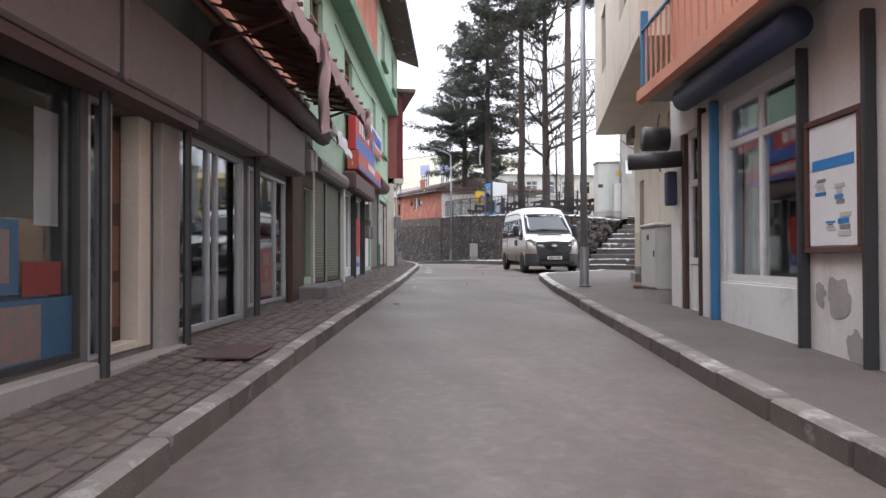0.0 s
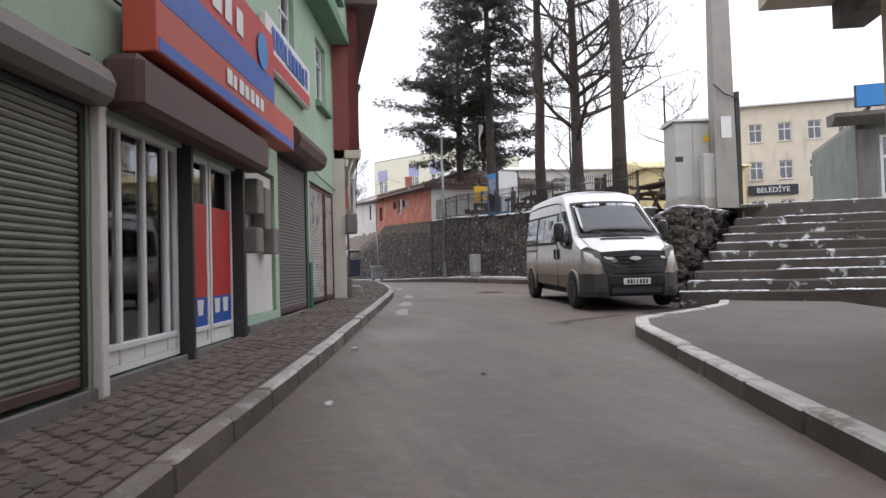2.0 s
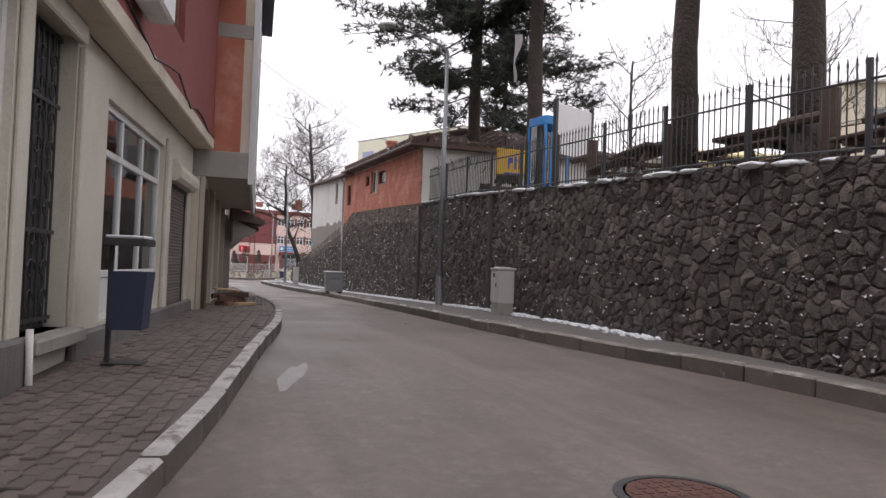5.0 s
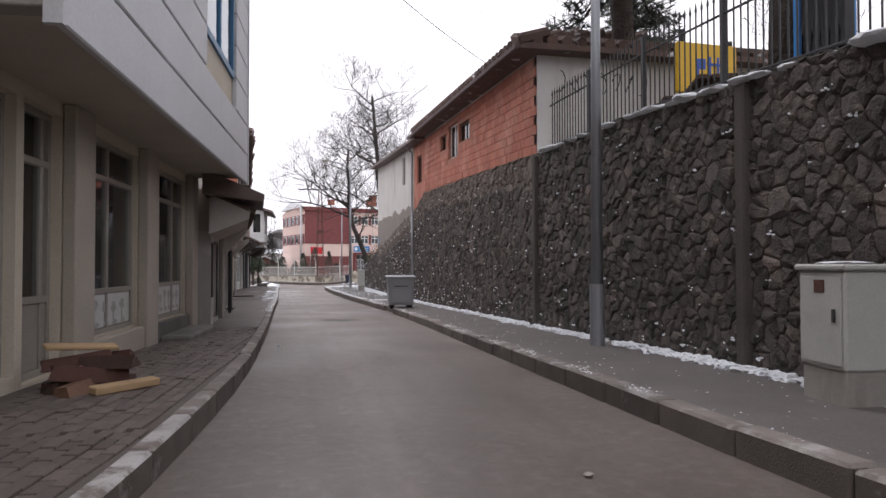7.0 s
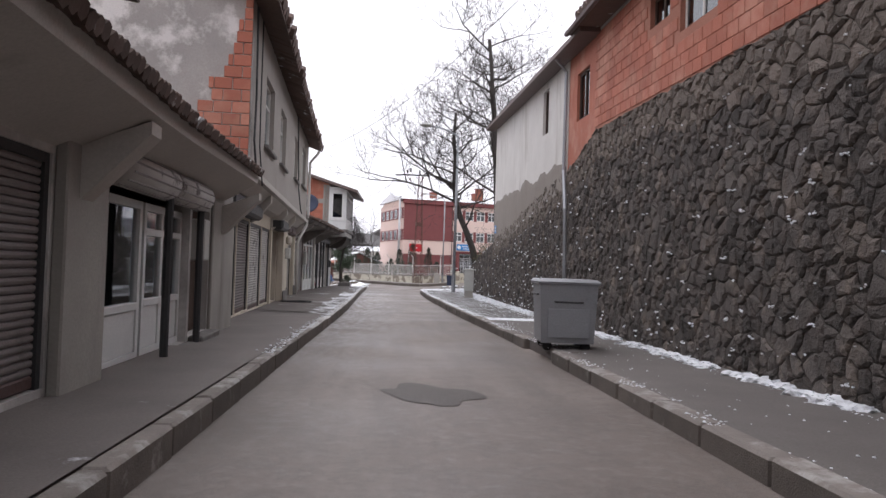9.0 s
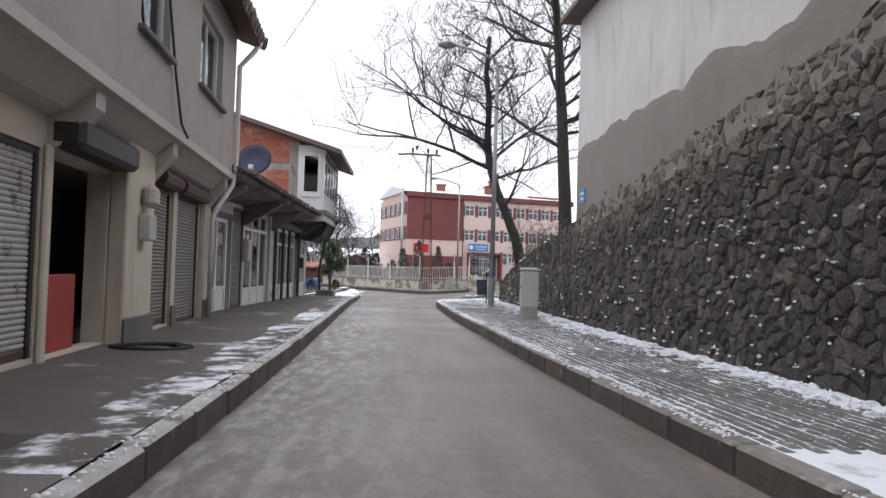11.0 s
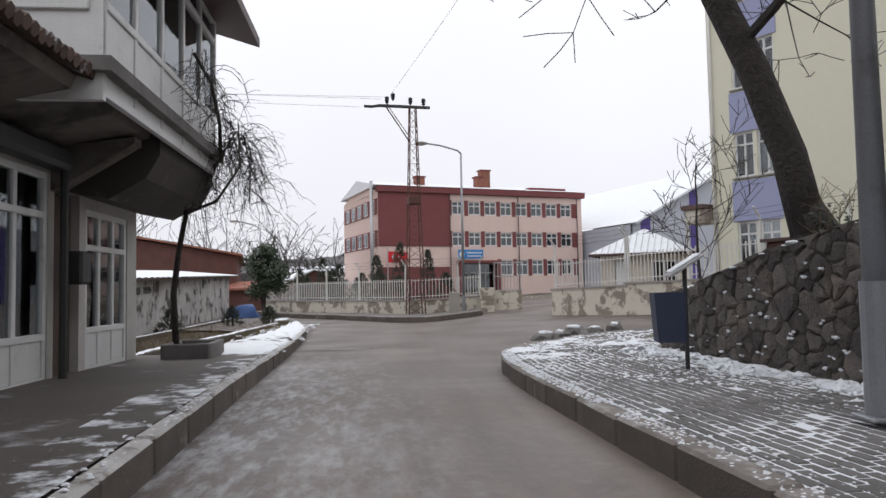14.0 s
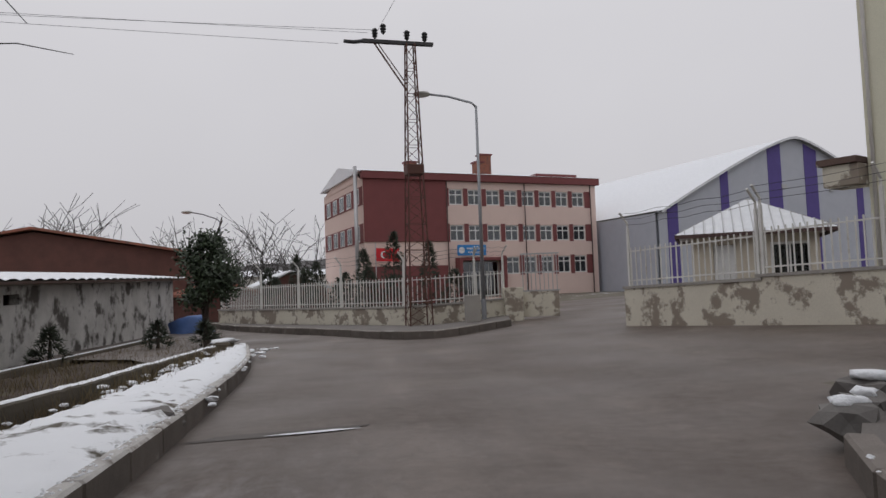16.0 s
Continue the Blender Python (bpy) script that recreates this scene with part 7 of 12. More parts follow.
bulk, smeared = Shape(), Shape()
near_stones = 0
for poly, p in zip(cells(pts, WY0, WY1, 0.0, 6.0, 0.5), pts):
    if len(poly) < 3:
        continue
    rough = []
    for i in range(len(poly)):  # broken edges: the same bend for both stones that share one
        a, b = poly[i], poly[(i + 1) % len(poly)]
        rough.append(a)
        if math.hypot(a[0] - b[0], a[1] - b[1]) > 0.09:
            rough.append(((a[0] + b[0]) / 2, (a[1] + b[1]) / 2))
    poly = [(a + 0.06 * noise.noise(Vector((a * 7.0, b * 7.0, 1.5))), b + 0.06 * noise.noise(Vector((a * 7.0, b * 7.0, 9.5)))) for a, b in rough]
    poly = [(min(max(a, WY0), WY1), min(b, stone_top(min(max(a, WY0), WY1)))) for a, b in poly]
    ar = abs(sum(poly[i][0] * poly[(i + 1) % len(poly)][1] - poly[(i + 1) % len(poly)][0] * poly[i][1] for i in range(len(poly)))) / 2
    if ar < 0.004:
        continue
    vs, fs, cy, cz = stone_shape(poly, rs, None)
    if 44.0 < cy < 51.2 and cz < 3.6 and near_stones < 300:
        near_stones += 1
        part("stone", Shape().add(vs, fs), "stone_dark", wallr, m=Matrix.Translation((0, cy - WY0, cz - 0.9)))
    else:
        high = 51.3 < cy < 79.4 and cz > bank(cy) - 0.6 + 0.35 * noise.noise(Vector((cy * 0.8, cz, 3)))
        (smeared if high else bulk).add([(a, b + cy - WY0, c + cz - 0.9) for a, b, c in vs], fs)
tagged(part("stones", bulk, "stone_dark_bulk", wallr, "dark rubble stones"), kind="stuff")
tagged(part("upper_stones", smeared, "stone_smeared", wallr, "rubble stones smeared with pale mortar"), kind="stuff")
# buttress strips of mortar
for y in (44.6, 51.2):
    part("joint_strip", Shape().box((-0.11, y - WY0, foot(y) - 0.9), (0.1, y - WY0 + 0.16, bank(y) - 0.9 - 0.05), c=0.02), "mortar", wallr)
# snow on top, in joints and at the foot
sn = Shape()
for k in range(420):
    y = rs.uniform(WY0, WY1 - 1)
    if not 51.3 < y < 79.3:
        sn.blob((rs.uniform(-0.03, 0.3), y - WY0, bank(y) - 0.9 + 0.0), rs.uniform(0.08, 0.24) * (1 - 0.5 * ease(79, 83, y)), k, 0.22)
tagged(part("snow_top", sn, "snow", wallr, "snow along the top of the wall"), kind="stuff")
sn = Shape()
for k in range(900):
    y = rs.uniform(WY0 + 2, WY1 - 1)
    if y > 76 and k % 2:
        continue
    hh = bank(y) - foot(y)
    z = foot(y) + 0.15 + rs.random() ** 1.7 * (hh - 0.3)
    sn.blob((-0.055, y - WY0, z - 0.9), rs.uniform(0.007, 0.02) * (0.8 + 0.4 * ease(56, 66, y)), k, 0.7, 1.3)
    if k % 3 == 0:
        for q in range(3):
            sn.blob((-0.055, y - WY0 + rs.gauss(0, 0.05), z - 0.9 + rs.gauss(0, 0.012)), rs.uniform(0.006, 0.018), k + q, 0.7, 1.3)
tagged(part("snow_specks", sn, "snow", wallr, "specks of snow caught on the stones"), kind="stuff")
sn = Shape()
for k in range(4200):
    y = WY0 + 8 + rs.random() * (WY1 - WY0 - 8)
    w_ = 0.09 + 0.19 * ease(60, 80, y)
    if noise.noise(Vector((y * 1.1, 3, 0))) > -0.28:
        sn.blob((-0.1 - abs(rs.gauss(0, w_)), y - WY0, foot(y) + 0.05 - 0.9), rs.uniform(0.02, 0.085), k, 0.5, 1.2)
tagged(part("snow_foot", sn, "snow", wallr, "ridge of snow at the foot of the wall"), kind="stuff")

# ragged stone block of the terrace between the steps and the long wall
tw = thing("terrace_wall", "ragged terrace wall of dark stones capped with snow", "wall", Matrix.Translation((13.3, 24.6, 0.8)), kind="structure")
tp = [(0.1, -0.2), (0.9, 0.1), (2.6, 1.3), (4.4, 2.6), (2.75, 4.9)]  # plan: nose, face towards the steps, road face
tc = (sum(p[0] for p in tp) / 5, sum(p[1] for p in tp) / 5)
part("core", Shape().prism([(tc[0] + (x - tc[0]) * 0.93, tc[1] + (y - tc[1]) * 0.93) for x, y in tp], -0.3, 2.12), "mortar", tw, "dark mortar and rubble")
sh, sn = Shape(), Shape()
for (ax_, ay_), (bx2, by2), cnt in ((tp[4], tp[0], 620), (tp[0], tp[1], 110), (tp[1], tp[2], 230), (tp[2], tp[3], 230)):
    for k in range(cnt):
        q, z = rs.random(), rs.uniform(0.0, 2.06)
        sh.blob((ax_ + (bx2 - ax_) * q, ay_ + (by2 - ay_) * q, z), rs.uniform(0.07, 0.18), k, 0.75, 0.6)
        if k % 9 == 0:
            sn.blob((ax_ + (bx2 - ax_) * q - 0.09, ay_ + (by2 - ay_) * q - 0.06, z + 0.1), rs.uniform(0.02, 0.06), k, 0.35, 0.6)
for k in range(620):
    a_, b_ = tp[k % 5], tp[(k + 1) % 5]
    u_, v_ = rs.random(), rs.random() ** 0.5
    x = tc[0] + v_ * (a_[0] + (b_[0] - a_[0]) * u_ - tc[0])
    y = tc[1] + v_ * (a_[1] + (b_[1] - a_[1]) * u_ - tc[1])
    if k % 3 == 0:
        sh.blob((x, y, 2.06), rs.uniform(0.1, 0.2), k, 0.5, 0.5)
    elif noise.noise(Vector((x * 1.3, y * 1.3, 4))) > -0.3:
        sn.blob((x, y, 2.14), rs.uniform(0.07, 0.2), k, 0.22, 0.4)
tagged(part("stones", sh, "stone_dark_bulk", tw), kind="stuff")
tagged(part("snow_top", sn, "snow", tw, "snow on the stones", smooth=True), kind="stuff")

# ---- houses on the wall ----
bh = thing("brick_wall_house", "low house with bare red brick side and tiled roof", "building", Matrix.Translation((15.9, 51.35, 4.5)))
bl = 12.75
holes = [(5.6, 6.9, 1.1, 1.65), (7.1, 8.35, 0.75, 1.8), (8.75, 9.6, 1.15, 1.65)]
wm = Matrix(((0, 1, 0, 0), (1, 0, 0, 0), (0, 0, 1, 0), (0, 0, 0, 1)))
shear = Matrix(((1, 0, 0, 0), (0, 1, 0, 0), (0, 0.044, 1, 0), (0, 0, 0, 1)))


def side_wall(s0, s1, z0, z1, holes, thick=0.22, dx=0.0):
    w = Shape().wall(s0, s1, z0, z1, dx + thick, dx, holes)
    out = Shape()
    out.add(w.v, w.f, shear @ wm)
    return out


part("wall", side_wall(0, bl, -0.3, 2.0, holes), "brick_mortar", bh, "red brick side wall")
sh = Shape()
rb = random.Random(3)
for j in range(10):
    z = 0.02 + j * 0.197
    for k in range(45):
        s = k * 0.29 + (0.145 if j % 2 else 0)
        a, b = s, min(s + 0.282, bl)
        if b - a < 0.05 or any(a < h[1] and b > h[0] and z < h[3] and z + 0.19 > h[2] for h in holes):
            continue
        sh.box((-0.012 - rb.uniform(0, 0.006), a, z), (0.01, b, z + 0.19), shear, c=0.006)
tagged(part("bricks", sh, "hollow_brick_bulk", bh, "courses of red hollow bricks"), kind="stuff")
part("ring_beam", Shape().box((-0.02, 0, 1.99), (0.22, bl, 2.2), shear, c=0.01), "plaster_grey", bh, "grey concrete ring beam")
part("gable", Shape().box((0.0, -0.02, -0.3), (8.0, 0.2, 2.25)), "plaster_white", bh, "white plastered end wall with scrawls")
sh = Shape()
for k in range(7):
    sh.pipe([(0.5 + 0.3 * k + 0.1 * math.sin(a), -0.026, 1.5 + 0.22 * math.cos(a * 0.9 + k)) for a in np.linspace(0, 4, 7)], 0.012, 4)
part("scrawl", sh, "ink_dark", bh, "dark scrawled paint marks")
part("wall", Shape().box((7.8, 0.2, -0.3), (8.0, bl, 2.3), shear).box((0.2, bl - 0.2, -0.3), (7.8, bl, 2.3), shear), "plaster_white", bh)
for h in holes:
    w = Shape()
    for a, b, c, e in ((h[0], h[1], h[2], h[2] + 0.05), (h[0], h[1], h[3] - 0.05, h[3]), (h[0], h[0] + 0.05, h[2], h[3]), (h[1] - 0.05, h[1], h[2], h[3]), ((h[0] + h[1]) / 2 - 0.025, (h[0] + h[1]) / 2 + 0.025, h[2], h[3])):
        w.box((0.08, a, c), (0.14, b, e), shear)
    wo = part("window", w, "paint_white" if h[3] > 1.7 else "wood_dark", bh)
    part("pane", Shape().box((0.1, h[0] + 0.05, h[2] + 0.05), (0.106, h[1] - 0.05, h[3] - 0.05), shear), "glass_dark", wo)
# hipped roof with rows of tiles
rf = [(-0.5, -0.5, 2.1), (8.5, -0.5, 2.1), (8.5, bl + 0.4, 2.75), (-0.5, bl + 0.4, 2.75), (4.0, 3.6, 3.55), (4.0, bl - 3.0, 4.0)]
part("roof", Shape().add(rf + [(x, y, z - 0.12) for x, y, z in rf[:4]], [(0, 1, 4), (1, 2, 5, 4), (2, 3, 5), (3, 0, 4, 5), (6, 7, 1, 0), (7, 8, 2, 1), (8, 9, 3, 2), (9, 6, 0, 3), (6, 9, 8, 7)]), "tile_dark", bh, "weathered tiled roof with snow")
sh = Shape()
for k in range(30):
    x = -0.45 + k * 0.3
    for j in range(9):
        t0, t1 = j / 9, (j + 1.2) / 9
        lim = 1 - abs(x - 4.0) / 4.6
        if t0 > lim:
            break
        sh.tube((x, -0.52 + 4.1 * t0, 2.14 + 1.45 * t0), (x, -0.52 + 4.1 * t1, 2.14 + 1.45 * t1), 0.12, 0.1, n=6)
for k in range(44):
    y = -0.45 + k * 0.3
    for j in range(9):
        t0, t1 = j / 9, (j + 1.2) / 9
        lim = min(1, (y + 0.5) / 4.1, (bl + 0.4 - y) / 3.4)
        if t0 > lim:
            break
        b = 0.0505 * (y + 0.5)
        sh.tube((-0.52 + 4.5 * t0, y, 2.14 + b * (1 - t0 * 0.5) + 1.45 * t0), (-0.52 + 4.5 * t1, y, 2.14 + b * (1 - t0 * 0.5) + 1.45 * t1), 0.12, 0.1, n=6)
tagged(part("roof_tiles", sh, "tile_dark", bh, "rows of old roof tiles, partly under snow"), kind="stuff")
part("chimney", Shape().box((1.2, 10.2, 2.6), (1.6, 10.6, 4.0), c=0.02).box((1.15, 10.15, 3.95), (1.65, 10.65, 4.05)), "hollow_brick_bulk", bh)
part("gutter", Shape().pipe([(-0.56, -0.5, 2.02), (-0.56, bl + 0.4, 2.65)], 0.06, 6), "metal_brown", bh)
part("bracket_lamp", Shape().pipe([(3.0, -0.05, 1.2), (3.0, -0.35, 1.25), (3.0, -0.4, 1.6), (3.0, -0.4, 2.6)], 0.05, 7), "metal_dark", bh)

wh = thing("white_wall_house", "plain white plastered house with grey render base on the stone wall", "building", Matrix.Translation((15.9, 64.1, 4.9)))
wl = 15.1
h1 = [(0.5, 1.55, 0.55, 1.65)]
part("wall", side_wall(0, 2.3, -0.6, 2.25, h1), "hollow_brick_bulk", wh, "strip of bare red brick")
h2 = [(4.6, 5.35, 0.75, 2.0)]
part("wall", side_wall(2.3, wl, -0.95, 2.5, h2, dx=-0.02), "plaster_white", wh, "stained white plaster")
rows = []
for k in range(61):
    y = 2.32 + (wl - 2.33) * k / 60
    top = -0.2 + 0.012 * (y - 2.3) + 0.3 * noise.noise(Vector((y * 0.7, 4, 0))) + 0.12 * noise.noise(Vector((y * 2.3, 8, 0)))
    low = bank(64.1 + y) - 4.9 - 0.3
    rows.append([(0.05, y, low), (-0.024, y, low), (-0.028, y, (low + top) / 2), (-0.032, y, top - 0.1), (-0.024, y, top + 0.02), (0.05, y, top + 0.02)])
part("base_render", Shape().sheet(rows), "render_grey", wh, "rough grey cement render")
part("wall", Shape().box((0.2, wl - 0.22, -2.6), (8.0, wl, 3.3)).box((7.8, 0, -0.6), (8.0, wl, 3.2)), "plaster_white", wh)
for h, mm in ((h1[0], "wood_dark"), (h2[0], "wood_dark")):
    w = Shape()
    for a, b, c, e in ((h[0], h[1], h[2], h[2] + 0.06), (h[0], h[1], h[3] - 0.06, h[3]), (h[0], h[0] + 0.06, h[2], h[3]), (h[1] - 0.06, h[1], h[2], h[3]), ((h[0] + h[1]) / 2 - 0.03, (h[0] + h[1]) / 2 + 0.03, h[2], h[3])):
        w.box((0.06, a, c), (0.13, b, e), shear)
    wo = part("window", w, mm, wh)
    part("pane", Shape().box((0.09, h[0] + 0.05, h[2] + 0.05), (0.096, h[1] - 0.05, h[3] - 0.05), shear), "glass_dark", wo)
part("roof", Shape().add([(-0.45, -0.3, 2.2), (-0.45, wl + 0.4, 3.2), (4.0, wl + 0.4, 4.6), (4.0, -0.3, 3.7), (8.5, wl + 0.4, 3.2), (8.5, -0.3, 2.2), (-0.45, -0.3, 2.1), (-0.45, wl + 0.4, 3.08), (8.5, wl + 0.4, 3.08), (8.5, -0.3, 2.1)],
                         [(0, 1, 2, 3), (3, 2, 4, 5), (6, 7, 1, 0), (7, 8, 4, 2, 1), (8, 9, 5, 4), (9, 6, 0, 3, 5), (6, 9, 8, 7)]), "roof_metal", wh, "low dark roof")
part("drainpipe", Shape().pipe([(-0.4, 2.2, 2.3), (-0.08, 2.35, 2.0), (-0.08, 2.35, -0.4), (-0.2, 1.6, -1.4), (-0.16, 1.6, -3.6)], 0.045, 7), "galv", wh)
sp = part("street_plate", Shape().box((-0.05, wl - 0.8, -2.02), (-0.036, wl - 0.36, -1.69), shear), "sign_blue", wh, "small blue street name plate")
part("lettering", Shape().box((-0.054, wl - 0.75, -1.83), (-0.0505, wl - 0.42, -1.78), shear).box((-0.054, wl - 0.71, -1.95), (-0.0505, wl - 0.46, -1.9), shear), "sign_white", sp)

# ---- parked minibus ----
def mud_mat():
    m = MATS["van_white"]
    t = m.node_tree
    b = t.nodes["Principled BSDF"]
    old = b.inputs["Base Color"].links[0].from_socket
    tc = t.nodes.new("ShaderNodeTexCoord")
    sep = t.nodes.new("ShaderNodeSeparateXYZ")
    t.links.new(tc.outputs["Object"], sep.inputs[0])
    n = noise_of(t, 3.5, 6.0, 0.65)
    streaks = noise_of(t, 9.0, 4.0, 0.6, stretch(t, 1, 1, 0.2))
    edge = math_of(t, "ADD", sep.outputs["Z"], math_of(t, "MULTIPLY", math_of(t, "SUBTRACT", n, 0.5), 0.28))
    edge = math_of(t, "ADD", edge, math_of(t, "MULTIPLY", math_of(t, "SUBTRACT", streaks, 0.5), 0.12))
    film = blend(t, ramp(t, edge, 1.5, 1.0, 0.0, 0.16), old, (0.42, 0.37, 0.32))
    film = blend(t, ramp(t, edge, 1.06, 0.86, 0.0, 0.8), film, (0.27, 0.205, 0.155))
    t.links.new(blend(t, ramp(t, edge, 0.8, 0.45, 0.0, 0.7), film, (0.17, 0.125, 0.092)), b.inputs["Base Color"])
    t.links.new(ramp(t, edge, 1.1, 0.8, 0.28, 0.8), b.inputs["Roughness"])


mud_mat()
paint("bumper_grey", (0.06, 0.061, 0.063), 0.55, wear=(0.12, 0.105, 0.09))
paint("grille_black", (0.014, 0.014, 0.016), 0.5)
vx, vy = 11.66 + 0.4, 24.05 + 1.83
van = thing("minibus", "white parked minibus with brown road dirt along its sides", "van", Matrix.Translation((vx, vy, 0.845)) @ Matrix.Rotation(math.atan2(-0.978, -0.212), 4, "Z") @ Matrix.Rotation(radians(0.95), 4, "Y"))
VAN_X = [2.74, 2.7, 2.6, 2.45, 2.2, 1.95, 1.72, 1.35, 0.98, 0.8, 0.6, 0.3, -0.4, -1.5, -2.3, -2.56, -2.7, -2.76]
VAN_TOP = [0.95, 1.04, 1.14, 1.22, 1.34, 1.45, 1.6, 1.9, 2.21, 2.36, 2.47, 2.52, 2.53, 2.51, 2.47, 2.44, 2.38, 2.25]
VAN_WIDE = [0.7, 0.78, 0.88, 0.945, 0.972, 0.98, 0.985, 0.985, 0.985, 0.985, 0.985, 0.985, 0.985, 0.985, 0.982, 0.97, 0.94, 0.88]
VAN_SILL = [0.46, 0.38, 0.33, 0.31, 0.31, 0.32, 0.33, 0.35, 0.36, 0.36, 0.36, 0.36, 0.36, 0.37, 0.39, 0.41, 0.43, 0.48]


def side_y(z, wide=0.985):
    """Half width of the body at a height: upright to the belt line, then leaning in to the gutter."""
    k = min(max((z - 1.3) / 1.0, 0), 1.1)
    return wide + (0.012 if 0.62 < z < 1.0 else 0.0) - 0.135 * k ** 1.35


rows = []
for x, top, wide, sill in zip(VAN_X, VAN_TOP, VAN_WIDE, VAN_SILL):
    belt = min(1.3, top - 0.1)
    if x > 1.9:  # bonnet and wings
        half = [(0.0, sill), (wide * 0.82, sill), (wide * 0.985, sill + 0.07)] + [(wide, sill + (belt - sill) * f) for f in (0.35, 0.5, 0.7, 0.88)]
        half += [(wide * 0.975, belt + 0.02), (wide * 0.93, belt + 0.05), (wide * 0.86, top - 0.03), (wide * 0.79, top - 0.012), (wide * 0.72, top), (wide * 0.4, top + 0.02), (0.0, top + 0.03)]
    else:
        gut = max(top - 0.17, belt + 0.04)
        half = [(0.0, sill), (0.8, sill), (0.965, sill + 0.06), (wide, 0.6), (wide + 0.012, 0.64), (wide + 0.012, 0.97), (wide, 1.02), (wide, belt)]
        zs = [belt + (gut - belt) * f for f in (0.4, 0.75, 1.0)]
        half += [(side_y(z, wide), z) for z in zs]
        yg = side_y(gut, wide)
        half += [(yg - 0.045, gut + (top - gut) * 0.62), (yg * 0.62, top - 0.012), (0.0, top)]
    rows.append([(x, -y, z) for y, z in half] + [(x, y, z) for y, z in half[-2::-1]])
body = Shape().sheet(rows)
for r in (rows[0], rows[-1]):
    body.add(list(r), [tuple(range(len(r)))])
vb = part("body", body, "van_white", van, smooth=True)
em = vb.modifiers.new("edge", "EDGE_SPLIT")
em.split_angle = radians(30)


def side_panel(name, xs, sgn, mat, lift=0.008, label="", parent=None):
    """A panel on the van's flank: (x, z) corners, laid on its curve."""
    n = len(xs)
    vs = [(x, sgn * (side_y(z) + lift), z) for x, z in xs] + [(x, sgn * (side_y(z) - 0.02), z) for x, z in xs]
    return part(name, Shape().add(vs, [tuple(range(n)), tuple(range(n, 2 * n))[::-1]] + [(i, (i + 1) % n, n + (i + 1) % n, n + i) for i in range(n)]), mat, parent or van, label)


def van_strip(name, x0, x1, z0, z1, sgn, mat, lift, parent=None, n=6):
    """A strip along the flank that follows its lean."""
    zs = [z0 + (z1 - z0) * k / n for k in range(n + 1)]
    sh = Shape().sheet([[(x0, sgn * (side_y(z) - 0.02), z), (x0, sgn * (side_y(z) + lift), z), (x1, sgn * (side_y(z) + lift), z), (x1, sgn * (side_y(z) - 0.02), z)] for z in zs])
    return part(name, sh, mat, parent or van)


